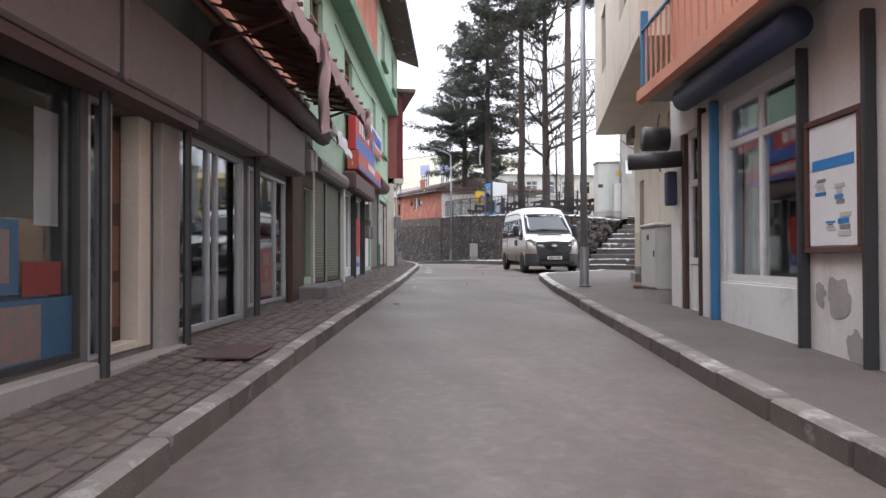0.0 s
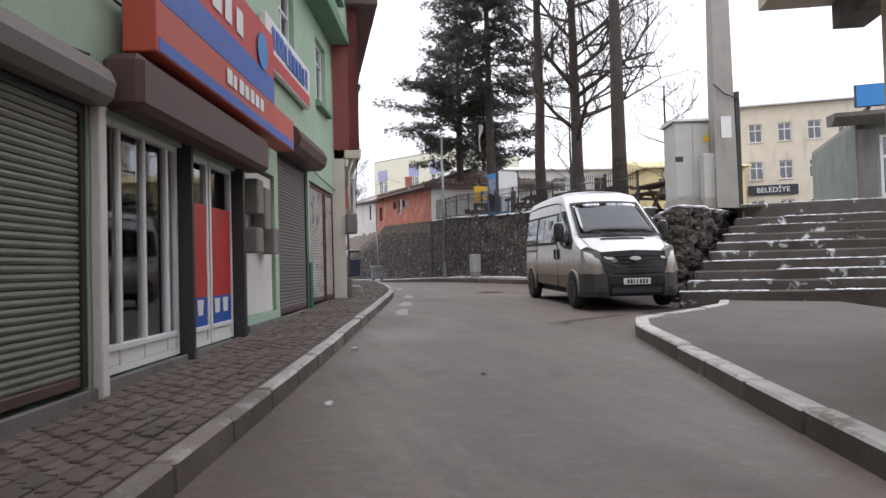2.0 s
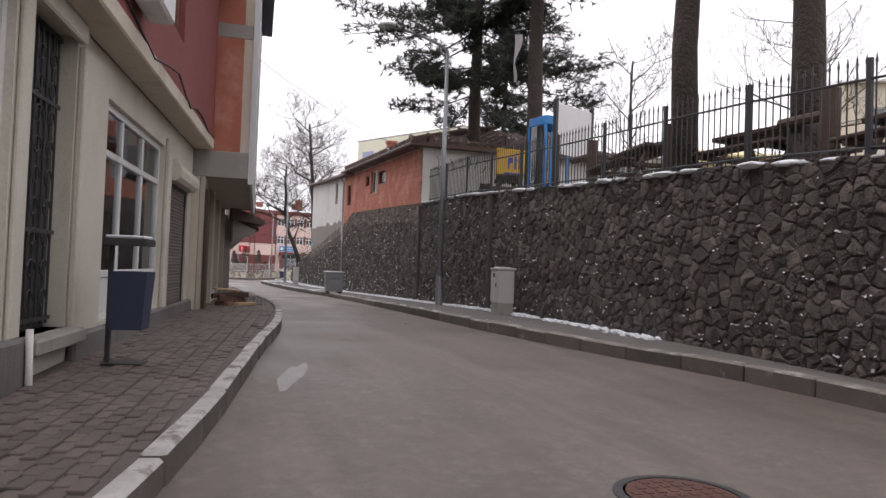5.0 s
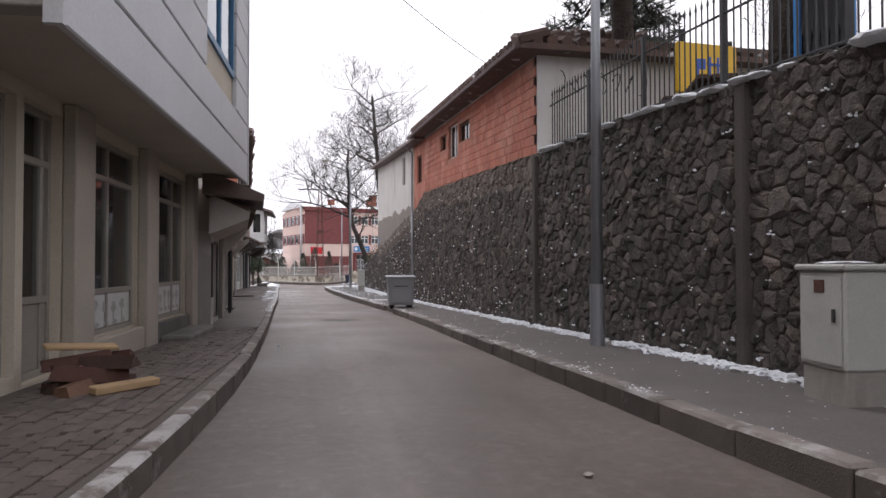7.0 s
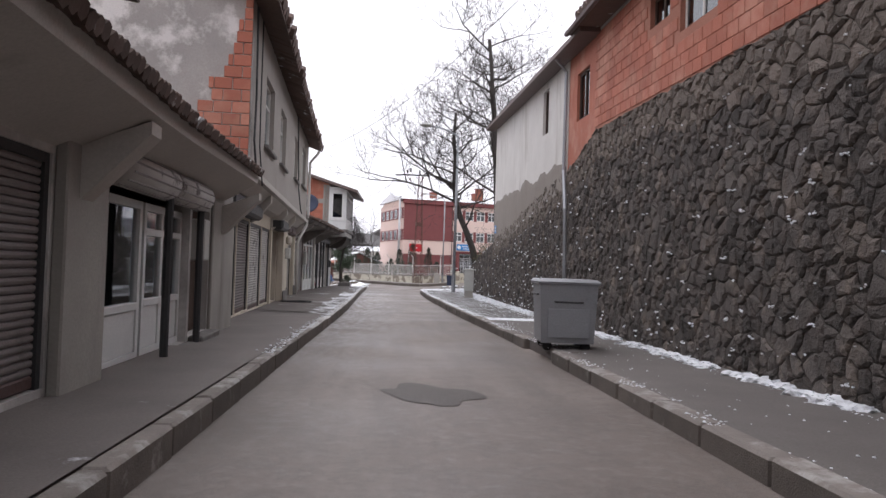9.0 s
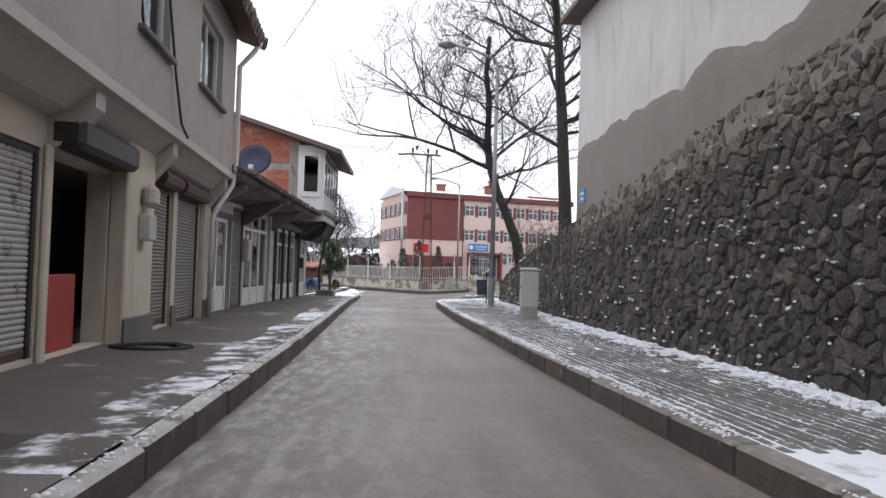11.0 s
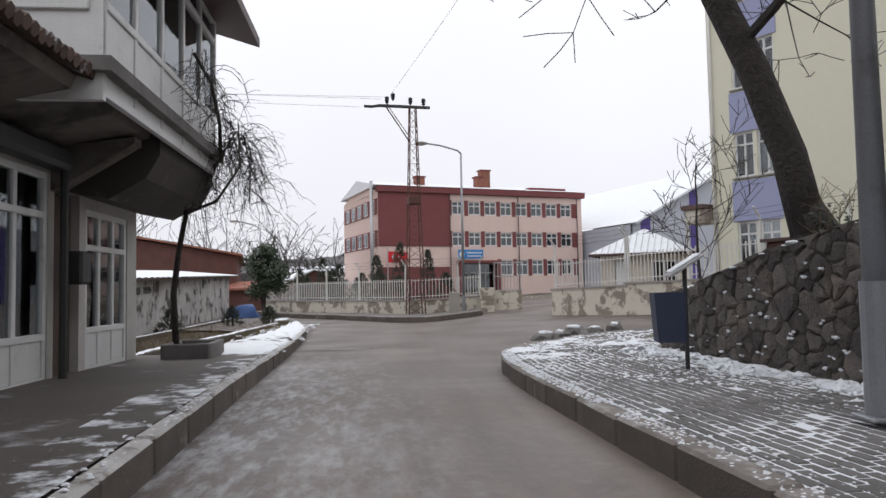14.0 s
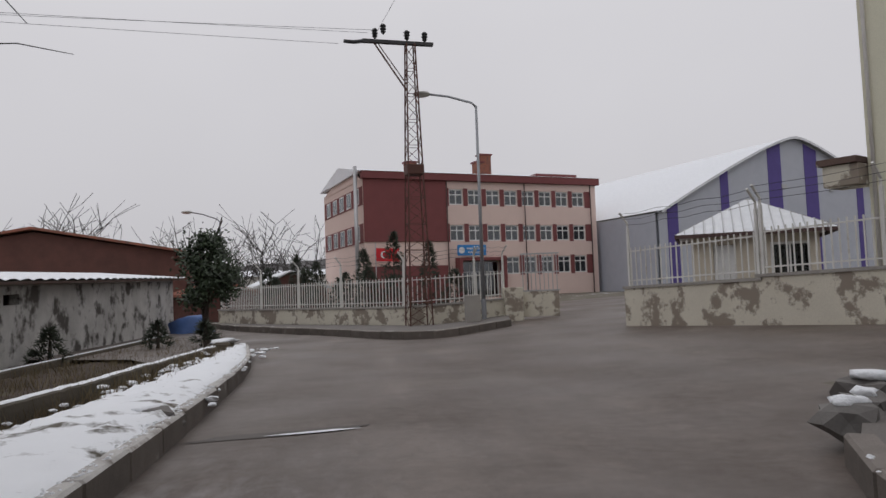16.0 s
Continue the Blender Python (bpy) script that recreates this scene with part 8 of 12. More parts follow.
for sgn in (-1, 1):
    # black glazing band, its panes and the white pillar between them
    van_strip("window_band", -2.5, 0.62, 1.33, 2.04, sgn, "plastic_black", 0.006)
    for a, b in ((-2.42, -1.36), (-1.2, -0.62), (-0.58, 0.5)):
        van_strip("side_window", a, b, 1.39, 1.99, sgn, "glass_car", 0.012)
    part("window_rail", Shape().box((-2.4, sgn * 0.99, 1.35), (-1.36, sgn * 1.005, 1.385), c=0.004), "metal_dark", van)
    side_panel("door_glass_band", [(1.83, 1.2), (1.83, 1.42), (1.42, 1.8), (1.1, 2.05), (0.78, 2.06), (0.76, 1.42), (0.95, 1.33), (1.25, 1.24)], sgn, "plastic_black", 0.006, "black surround of the cab window")
    side_panel("side_window", [(1.4, 1.34), (1.4, 1.66), (1.05, 1.99), (0.84, 1.99), (0.83, 1.46), (1.0, 1.39)], sgn, "glass_car", 0.012, "dark tinted door glass")
    side_panel("side_window", [(1.7, 1.32), (1.45, 1.6), (1.45, 1.3)], sgn, "glass_car", 0.012, "small quarter glass")
    for x, z1 in ((0.69, 1.34), (-1.28, 1.34)):
        part("door_seam", Shape().box((x - 0.005, sgn * 0.985, 0.42), (x + 0.005, sgn * 1.0, z1)), "ink_dark", van)
    van_strip("door_seam", 0.685, 0.695, 1.3, 2.2, sgn, "ink_dark", 0.003)
    part("door_seam", Shape().box((-2.2, sgn * 0.985, 0.63), (1.45, sgn * 0.999, 0.64)), "ink_dark", van, "low body crease")
    part("slide_rail", Shape().box((-2.45, sgn * 0.985, 1.2), (-1.3, sgn * 0.994, 1.225)), "metal_dark", van)
    part("gutter", Shape().pipe([(0.95, sgn * 0.865, 2.1), (0.7, sgn * 0.862, 2.22), (0.3, sgn * 0.862, 2.27), (-0.4, sgn * 0.858, 2.29), (-1.5, sgn * 0.858, 2.29), (-2.5, sgn * 0.852, 2.25)], 0.014, 6), "metal_dark", van, "dark roof gutter")
    for x in (0.84, 0.52):
        hd = part("door_handle", Shape().box((x - 0.06, sgn * 0.985, 1.0), (x + 0.06, sgn * 1.003, 1.24), c=0.008), "galv", van, "grey door handle in its recess")
        part("grip", Shape().box((x - 0.022, sgn * 1.0, 1.02), (x + 0.022, sgn * 1.032, 1.22), c=0.01), "metal_dark", hd)
    mr = part("mirror", Shape().lathe([(0.02, -0.2), (0.085, -0.19), (0.105, -0.1), (0.11, 0.08), (0.095, 0.17), (0.05, 0.2)], 12, Matrix.Translation((1.46, sgn * 1.15, 1.58)) @ Matrix.Diagonal((0.75, 1.05, 1, 1))), "plastic_black", van, "black wing mirror", smooth=True)
    part("mirror_arm", Shape().pipe([(1.52, sgn * 0.95, 1.36), (1.5, sgn * 1.06, 1.4), (1.47, sgn * 1.12, 1.44)], 0.032, 7), "plastic_black", mr)
    part("mirror_snow", Shape().blob((1.46, sgn * 1.15, 1.785), 0.075, 4, 0.2), "snow", mr, smooth=True)
    # headlight: clear cover over a bright housing
    hq = [(2.8, 0.63, 0.72), (2.62, 0.975, 0.73), (2.46, 1.0, 1.0), (2.4, 0.985, 1.2), (2.54, 0.9, 1.25), (2.72, 0.7, 1.16)]
    n = len(hq)
    hl_ = part("headlight", Shape().add([(x - 0.03, sgn * (y - 0.022), z) for x, y, z in hq] + [(x - 0.2, sgn * (y - 0.1), z) for x, y, z in hq], [tuple(range(n)), tuple(range(n, 2 * n))[::-1]] + [(i, (i + 1) % n, n + (i + 1) % n, n + i) for i in range(n)]), "headlight_cover", van, "tall clear headlight")
    for yy, zz, rr_ in ((0.76, 0.86, 0.075), (0.86, 0.95, 0.06)):
        part("reflector", Shape().lathe([(rr_, 0.0), (rr_ * 0.95, 0.012), (rr_ * 0.5, 0.006), (0.0, 0.004)], 14, Matrix.Translation((2.75 - (yy - 0.63) * 0.55 - (zz - 0.72) * 0.25, sgn * (yy - 0.014), zz)) @ Matrix.Rotation(radians(sgn * 32), 4, "Z") @ Matrix.Rotation(radians(78), 4, "Y")), "alu", hl_)
    # bumper corner wrapping to the wheel
    prof = [(2.84, 0.55), (2.82, 0.68), (2.76, 0.8), (2.66, 0.9), (2.52, 0.97), (2.36, 1.0), (2.3, 0.99), (2.3, 0.9), (2.58, 0.55)]
    n = len(prof)
    bc = part("bumper_corner", Shape().add([(x - 0.05 * (z < 0.3) - 0.02 * (z > 0.65), sgn * y, z) for z in (0.26, 0.36, 0.66, 0.71) for x, y in prof], [tuple(range(n)), tuple(range(4 * n - 1, 3 * n - 1, -1))] + [(k * n + i, k * n + (i + 1) % n, (k + 1) * n + (i + 1) % n, (k + 1) * n + i) for k in range(3) for i in range(n)]), "bumper_grey", van, "grey bumper corner")
    part("fog_recess", Shape().box((2.79, sgn * 0.6, 0.34), (2.83, sgn * 0.74, 0.46), c=0.012), "plastic_black", bc)
    part("mud_flap", Shape().box((-2.42, sgn * 0.7, 0.12), (-2.4, sgn * 0.95, 0.42)), "rubber", van)
    part("rear_light", Shape().box((-2.74, sgn * 0.86, 0.9), (-2.64, sgn * 0.955, 1.5), c=0.02), "goods_red", van, "tall red rear light")
    for x in (1.88, -1.9):
        wheel = part("wheel", Shape().lathe([(0.2, -0.1), (0.3, -0.115), (0.335, -0.09), (0.348, -0.04), (0.348, 0.04), (0.335, 0.09), (0.3, 0.115), (0.2, 0.1)], 30, Matrix.Translation((x, sgn * 0.885, 0.345)) @ Matrix.Rotation(radians(90), 4, "X")), "rubber", van, "dirty black tyre", smooth=True)
        part("rim", Shape().lathe([(0.0, 0.06), (0.055, 0.065), (0.075, 0.03), (0.1, 0.035), (0.15, 0.075), (0.19, 0.085), (0.205, 0.1), (0.215, 0.1), (0.215, -0.09), (0.0, -0.09)], 24, Matrix.Translation((x, sgn * 0.89, 0.345)) @ Matrix.Rotation(radians(-90 * sgn), 4, "X")), "rim_steel", wheel, "dull steel rim", smooth=True)
        holes_ = Shape()
        for k in range(8):
            a = k * math.pi / 4 + 0.2
            holes_.tube((x + 0.125 * math.cos(a), sgn * 0.93, 0.345 + 0.125 * math.sin(a)), (x + 0.125 * math.cos(a), sgn * 0.955, 0.345 + 0.125 * math.sin(a)), 0.021, n=8)
        part("rim_holes", holes_, "ink_dark", wheel)
        arcs = np.linspace(-0.2, math.pi + 0.2, 19)
        lip = Shape().pipe([(x + 0.43 * math.cos(a), sgn * 0.992, 0.36 + 0.42 * math.sin(a)) for a in arcs], 0.026, 8)
        part("wheel_arch_lip", lip, "van_white", van, "flared wheel arch edge", smooth=True)
        # flat disc on the flank: the hollow arch's shade put into its colour
        arch = Shape()
        ins = [(x + 0.415 * math.cos(a), 0.36 + 0.405 * math.sin(a)) for a in arcs]
        arch.add([(x, sgn * 0.9985, 0.34)] + [(a, sgn * 0.9985, b) for a, b in ins], [(0, i + 1, i + 2) for i in range(18)])
        part("wheel_arch", arch, "ink_dark", van, "flat dark disc with the shade of the wheel housing put into its colour")
        wheel.location = (0, sgn * 0.03, 0)
# nose: bumper, grille, badge, screen, wipers
part("bumper", Shape().add([(x, y, z) for z, x in ((0.27, 2.79), (0.38, 2.845), (0.52, 2.865), (0.66, 2.85), (0.72, 2.82)) for y in (-0.56, 0.0, 0.56)] + [(2.5, y, z) for z in (0.27, 0.72) for y in (-0.56, 0.56)],
                           [(3 * k + i, 3 * k + i + 1, 3 * k + i + 4, 3 * k + i + 3) for k in range(4) for i in (0, 1)] + [(0, 15, 16, 2, 1), (12, 13, 14, 18, 17), (0, 3, 6, 9, 12, 17, 15), (2, 16, 18, 14, 11, 8, 5)]), "grille_black", van, "black plastic bumper")
part("air_intake", Shape().box((2.84, -0.5, 0.33), (2.856, 0.5, 0.44), c=0.006), "ink_dark", van)
gr = part("grille", Shape().add([(2.83, -0.58, 0.722), (2.855, 0, 0.722), (2.83, 0.58, 0.722), (2.74, 0.68, 0.98), (2.64, 0.71, 1.14), (2.71, 0, 1.17), (2.64, -0.71, 1.14), (2.74, -0.68, 0.98), (2.3, -0.58, 0.722), (2.3, 0.58, 0.722), (2.3, 0.68, 1.1), (2.3, -0.68, 1.1)],
                               [(0, 1, 5, 6, 7), (1, 2, 3, 4, 5), (8, 11, 10, 9), (0, 8, 9, 2, 1), (4, 10, 11, 6, 5), (2, 9, 10, 4, 3), (0, 7, 6, 11, 8)]), "grille_black", van, "black grille")
for k in range(5):
    z = 0.77 + 0.07 * k
    xx = 2.862 - 0.145 * (z - 0.722) / 0.448
    part("grille_bar", Shape().pipe([(xx - 0.05, -0.56, z), (xx + 0.0, 0, z + 0.012), (xx - 0.05, 0.56, z)], 0.009, 6), "plastic_black", gr)
part("badge", Shape().lathe([(0.0, 0), (0.115, 0.005), (0.105, 0.02), (0.0, 0.024)], 22, Matrix.Translation((2.805, 0, 1.0)) @ Matrix.Rotation(radians(66), 4, "Y") @ Matrix.Diagonal((0.42, 1, 1, 1))), "alu", gr, "plain oval badge")
pl = part("number_plate", Shape().box((2.86, -0.27, 0.5), (2.876, 0.27, 0.62), c=0.004), "sign_white", van, "number plate")
rp = random.Random(2)
for k in range(7):
    part("plate_bar", Shape().box((2.875, -0.2 + 0.062 * k, 0.52), (2.879, -0.2 + 0.062 * k + rp.uniform(0.025, 0.042), 0.6)), "ink_dark", pl)
# windscreen; its black band runs on behind it, the cab's shade put into colour
def screen_pt(u, q, lift):
    return (1.93 - 0.95 * q + 0.1 * (1 - u * u) + lift * 0.66, u * (0.87 - 0.1 * q), 1.46 + 0.745 * q + 0.03 * (1 - u * u) + lift * 0.75)


part("screen_band", Shape().sheet([[screen_pt(u, q, 0.004) for u in np.linspace(-1, 1, 13)] for q in np.linspace(-0.01, 1.03, 7)]), "plastic_black", van, "black screen surround, carried on behind the glass in place of the unlit cab", smooth=True)
ws = part("windscreen", Shape().sheet([[screen_pt(u, q, 0.016) for u in np.linspace(-0.93, 0.93, 13)] for q in np.linspace(0.09, 0.95, 7)]), "glass_screen", van, "windscreen reflecting the pale sky", smooth=True)
sm = ws.modifiers.new("thick", "SOLIDIFY")
sm.thickness, sm.offset = 0.006, 1
part("bonnet_vent", Shape().sheet([[(2.17 - 0.02 * abs(u), 0.46 * u, 1.392 - 0.012 * u * u), (2.07 - 0.02 * abs(u), 0.46 * u, 1.436 - 0.012 * u * u)] for u in np.linspace(-1, 1, 9)]), "plastic_black", van, "black vent strip in the bonnet")
part("bonnet_seam", Shape().pipe([(2.56, 0.74, 1.165), (2.3, 0.8, 1.3), (1.96, 0.84, 1.46)], 0.006, 4).pipe([(2.56, -0.74, 1.165), (2.3, -0.8, 1.3), (1.96, -0.84, 1.46)], 0.006, 4), "ink_dark", van)
for y0, y1 in ((0.72, 0.05), (0.0, -0.68)):
    part("wiper", Shape().pipe([(2.03, y0, 1.48), (1.99, (y0 + y1) / 2, 1.56), (1.92, y1, 1.58)], 0.013, 6), "plastic_black", van, "black wiper")
part("paper_notice", Shape().box((0.1, -side_y(1.75) - 0.02, 1.62), (-0.16, -side_y(1.75) - 0.018, 1.9)), "cloth_white", van, "paper notice in the window")
for k in range(3):
    part("notice_bar", Shape().box((0.06, -side_y(1.75) - 0.023, 1.67 + 0.07 * k), (-0.12, -side_y(1.75) - 0.0205, 1.7 + 0.07 * k)), "galv", [c for c in van.children if c.name.startswith("paper_notice")][0])
part("roof_snow", Shape().sheet([[(x, y, float(np.interp(-x, [-q for q in VAN_X], VAN_TOP)) + 0.022 - 0.05 * (y / 0.7) ** 2 + 0.008 * noise.noise(Vector((x * 3, y * 3, 1)))) for y in np.linspace(-0.72, 0.72, 9)] for x in np.linspace(0.5, -2.6, 16)]), "snow", van, "thin snow on the roof", smooth=True)
part("underbody", Shape().box((2.4, -0.8, 0.25), (-2.7, 0.8, 0.42)), "rubber", van)

# ---- street things ----
def dumpster(x, y, z, yaw):
    r = thing("waste_container", "dented galvanised waste container on the kerb", "waste container", pose(x, y, z, 0, 0, yaw))
    b = Shape()
    lo, hi = [(-0.38, -0.4), (0.38, -0.4), (0.38, 0.4), (-0.38, 0.4)], [(-0.42, -0.44), (0.42, -0.44), (0.42, 0.44), (-0.42, 0.44)]
    b.add([(*p, 0.12) for p in lo] + [(*p, 0.98) for p in hi], [(3, 2, 1, 0), (0, 1, 5, 4), (1, 2, 6, 5), (2, 3, 7, 6), (3, 0, 4, 7)])
    part("tub", b, "galv", r, "dented steel tub")
    for s in (-1, 1):
        part("pressing", Shape().box((-0.3, s * 0.425, 0.2), (0.3, s * 0.44, 0.62), c=0.012), "galv", r, "pressed side panel")
        part("side_rail", Shape().tube((s * 0.44, -0.34, 0.82), (s * 0.44, 0.34, 0.82), 0.016, n=6), "metal_dark", r)
    part("rim", Shape().box((-0.45, -0.47, 0.97), (0.45, 0.47, 1.01), c=0.012), "galv", r)
    part("lid", Shape().add([(-0.46, -0.48, 1.01), (0.46, -0.48, 1.01), (0.46, 0.48, 1.01), (-0.46, 0.48, 1.01), (-0.42, -0.38, 1.05), (0.42, -0.38, 1.05), (0.42, 0.38, 1.05), (-0.42, 0.38, 1.05)], [(0, 1, 5, 4), (1, 2, 6, 5), (2, 3, 7, 6), (3, 0, 4, 7), (4, 5, 6, 7)]), "galv", r, "grey steel lid")
    part("handle", Shape().pipe([(-0.2, -0.44, 0.72), (-0.2, -0.48, 0.72), (0.2, -0.48, 0.72), (0.2, -0.44, 0.72)], 0.014, 6), "metal_dark", r)
    for sx in (-0.28, 0.28):
        for sy in (-0.28, 0.28):
            part("castor", Shape().tube((sx, sy - 0.025, 0.07), (sx, sy + 0.025, 0.07), 0.07, n=14).box((sx - 0.04, sy - 0.04, 0.09), (sx + 0.04, sy + 0.04, 0.13)), "rubber", r)
    return r


dumpster(14.42, 60.2, walk_z(14.4, 60.2, 1) - 0.03, -4)


def litter_bin(label, x, y, z, yaw, lid="metal_dark", tilt=-24):
    r = thing("litter_bin", label, "litter bin", pose(x, y, z, 0, 0, yaw) @ Matrix.Diagonal((0.72, 0.72, 1, 1)), "litter bins")
    part("foot_plate", Shape().box((-0.3, -0.18, 0), (0.22, 0.18, 0.02), c=0.004), "metal_dark", r)
    part("post", Shape().box((0.16, -0.03, 0.02), (0.22, 0.03, 1.2), c=0.006), "metal_dark", r)
    part("basket", Shape().add([(-0.28, -0.19, 0.34), (0.14, -0.19, 0.34), (0.14, 0.19, 0.34), (-0.28, 0.19, 0.34), (-0.33, -0.22, 0.9), (0.15, -0.22, 0.9), (0.15, 0.22, 0.9), (-0.33, 0.22, 0.9)], [(0, 1, 2, 3), (0, 4, 5, 1), (1, 5, 6, 2), (2, 6, 7, 3), (3, 7, 4, 0)]), "dark_blue", r, "dark steel basket")
    x0 = -0.5 if tilt == 0 else -0.28
    ld = part("lid", Shape().box((x0, -0.24, -0.05 if tilt == 0 else -0.015), (x0 + 0.56, 0.24, 0.02), Matrix.Translation((0.19, 0, 1.2)) @ Matrix.Rotation(radians(tilt), 4, "Y"), c=0.008), lid, r, "flat lid")
    part("lid_snow", Shape().box((x0 + 0.03, -0.21, 0.021), (x0 + 0.53, 0.21, 0.05), Matrix.Translation((0.19, 0, 1.2)) @ Matrix.Rotation(radians(tilt), 4, "Y"), c=0.012), "snow", ld, "thin snow on the lid")
    return r


litter_bin("dark steel litter bin beside the white shops", 8.15, 35.2, walk_z(8.1, 35.2, -1), 170, tilt=0)
litter_bin("dark blue litter bin with a tilted lid on the snowy walk", 14.85, 88.9, walk_z(14.7, 88.9, 1) - 0.02, -12, "alu")



def manhole(label, x, y, r_):
    m = thing("manhole_cover", label, "manhole cover", pose(x, y, land(x, y) + 0.004))
    part("ring", Shape().lathe([(r_ + 0.06, 0), (r_ + 0.06, 0.006), (r_, 0.008), (r_, 0)], 26), "metal_dark", m)
    part("lid", Shape().lathe([(0.0, 0.0), (r_ - 0.015, 0.0), (r_ - 0.015, 0.007), (0.0, 0.007)], 26), "rust", m)
    sh = Shape()
    for k in range(7):
        for j in range(7):
            if math.hypot(k - 3, j - 3) < 3.2:
                sh.box(((k - 3) * 0.085 - 0.025, (j - 3) * 0.085 - 0.025, 0.006), ((k - 3) * 0.085 + 0.025, (j - 3) * 0.085 + 0.025, 0.011))
    tagged(part("tread_pattern", sh, "rust", m), kind="stuff")


manhole("rusty round manhole cover in the asphalt", 11.6, 31.2, 0.34)

# damp patch, puddles and snow rims on the road
surf("wet", (0.055, 0.045, 0.038), (0.075, 0.062, 0.052), grain=90, patch=3, rough=0.6, bump=0.3)


surf("ice_film", (0.26, 0.245, 0.236), (0.15, 0.134, 0.126), patch=3, rough=0.4, bump=0.15)


def flat_patch(name, label, x, y, rx, ry, yaw, mat, seed, lift=0.006, ragged=0.1):
    n = 64
    wob = [1 + 0.5 * noise.noise(Vector((math.cos(a) * 1.3, math.sin(a) * 1.3, seed))) + ragged * noise.noise(Vector((math.cos(a) * 4, math.sin(a) * 4, seed + 3))) for a in np.linspace(0, 2 * math.pi, n, endpoint=False)]
    pts = [(w * math.cos(a) * rx, w * math.sin(a) * ry) for w, a in zip(wob, np.linspace(0, 2 * math.pi, n, endpoint=False))]
    m = Matrix.Rotation(radians(yaw), 4, "Z")
    vs = []
    for px, py in [(0, 0)] + pts:
        q = m @ Vector((px, py, 0))
        vs.append((q.x, q.y, land(x + q.x, y + q.y) - land(x, y) + lift))
    return single(name, Shape().add(vs, [(0, i + 1, (i + 1) % n + 1) for i in range(n)]), mat, label, name.split("_")[-1], kind="stuff", m=Matrix.Translation((x, y, land(x, y))))


flat_patch("damp_patch", "dark damp patch on the asphalt", 12.27, 56.6, 0.4, 0.62, 32, "wet", 4)
for k, (x, y, rx, ry) in enumerate(((7.3, 25.2, 0.14, 0.7), (8.0, 27.6, 0.16, 0.8), (8.85, 30.6, 0.15, 0.7), (9.85, 35.6, 0.13, 0.8))):
    flat_patch("frozen_puddle", "pale frozen puddle along the kerb", x, y, rx, ry, -15, "ice_film", k)
for k, (x, y, rx, ry, yw) in enumerate(((9.8, 22.2, 1.0, 0.11, 22), (9.2, 21.75, 0.22, 0.05, 48), (12.2, 22.9, 0.85, 0.4, 24))):
    flat_patch("damp_patch", "dark wet stain on the asphalt", x, y, rx, ry, yw, "wet", k + 9, ragged=0.16)

flat_patch("road_crack", "jagged crack holding dirt across the asphalt", 10.65, 97.2, 0.9, 0.12, 12, "wet", 21)
flat_patch("crack_snow", "thin snow lying along a road crack", 10.95, 97.14, 0.4, 0.045, 10, "snow", 25, 0.012)

# firewood and rubble, doormat, loose bits
fw_ = thing("firewood_pile", "small heap of split logs and bark beside the shop", "firewood", pose(9.42, 44.85, walk_z(9.4, 44.85, -1), 0, 0, 20))
rw = random.Random(6)
for k in range(9):
    ln_ = rw.uniform(0.22, 0.36)
    q0 = Shape().add([(-ln_, -0.09, -0.04), (ln_, -0.08, -0.05), (ln_ * 0.9, 0.1, -0.03), (-ln_ * 0.95, 0.09, -0.05), (-ln_ * 0.9, -0.03, 0.06), (ln_ * 0.96, -0.02, 0.07), (ln_ * 0.85, 0.05, 0.05), (-ln_, 0.06, 0.055)], [(3, 2, 1, 0), (4, 5, 6, 7), (0, 1, 5, 4), (1, 2, 6, 5), (2, 3, 7, 6), (3, 0, 4, 7)])
    part("log", q0, rw.choice(["wood_dark", "rust", "wood_brown", "rust"]), fw_, m=pose(rw.uniform(-0.18, 0.2), rw.uniform(-0.22, 0.22), 0.06 + 0.085 * (k // 3), rw.uniform(-16, 16), rw.uniform(-10, 10), rw.uniform(-60, 60)))
part("board", Shape().box((-0.3, -0.06, -0.035), (0.32, 0.06, 0.035), c=0.01), "wood_raw", fw_, "pale split board", m=pose(0.2, -0.36, 0.05, 4, 0, 28))
part("board", Shape().box((-0.3, -0.09, -0.015), (0.3, 0.09, 0.02), c=0.008), "wood_raw", fw_, "pale split board", m=pose(-0.1, 0.1, 0.36, 6, 4, 8))
mat_ = thing("doormat", "worn reddish doormat before the shop door", "doormat", pose(0.1, 6.9, walk_z(0.1, 6.9, -1) + 0.004, 0, 0, 72))
part("mat", Shape().box((-0.45, -0.25, 0), (0.45, 0.25, 0.02), c=0.006), "metal_brown", mat_)
for k, (x, y, s) in enumerate(((3.1, 12.9, 0.09), (5.4, 20.3, 0.07), (6.3, 18.0, 0.06), (4.6, 17.2, 0.06), (9.0, 24.0, 0.05), (10.9, 50.0, 0.06), (12.9, 42.0, 0.05))):
    single("road_stone", Shape().blob((0, 0, 0.015), s * 0.6, k, 0.5, 0.6), "snow" if k % 2 else "concrete", "loose crumb of ice on the road" if k % 2 else "loose stone on the road", "stone", "road crumbs", m=Matrix.Translation((x, y, land(x, y))))
hose = thing("hose_coil", "flat coil of black hose on the walk", "hose", pose(8.75, 71.6, walk_z(8.7, 71.6, -1)))
part("coil", Shape().pipe([((0.34 + 0.012 * k / 3) * math.cos(k * 0.5), (0.22 + 0.01 * k / 3) * math.sin(k * 0.5), 0.025 + 0.008 * math.sin(k)) for k in range(40)], 0.022, 6), "rubber", hose)

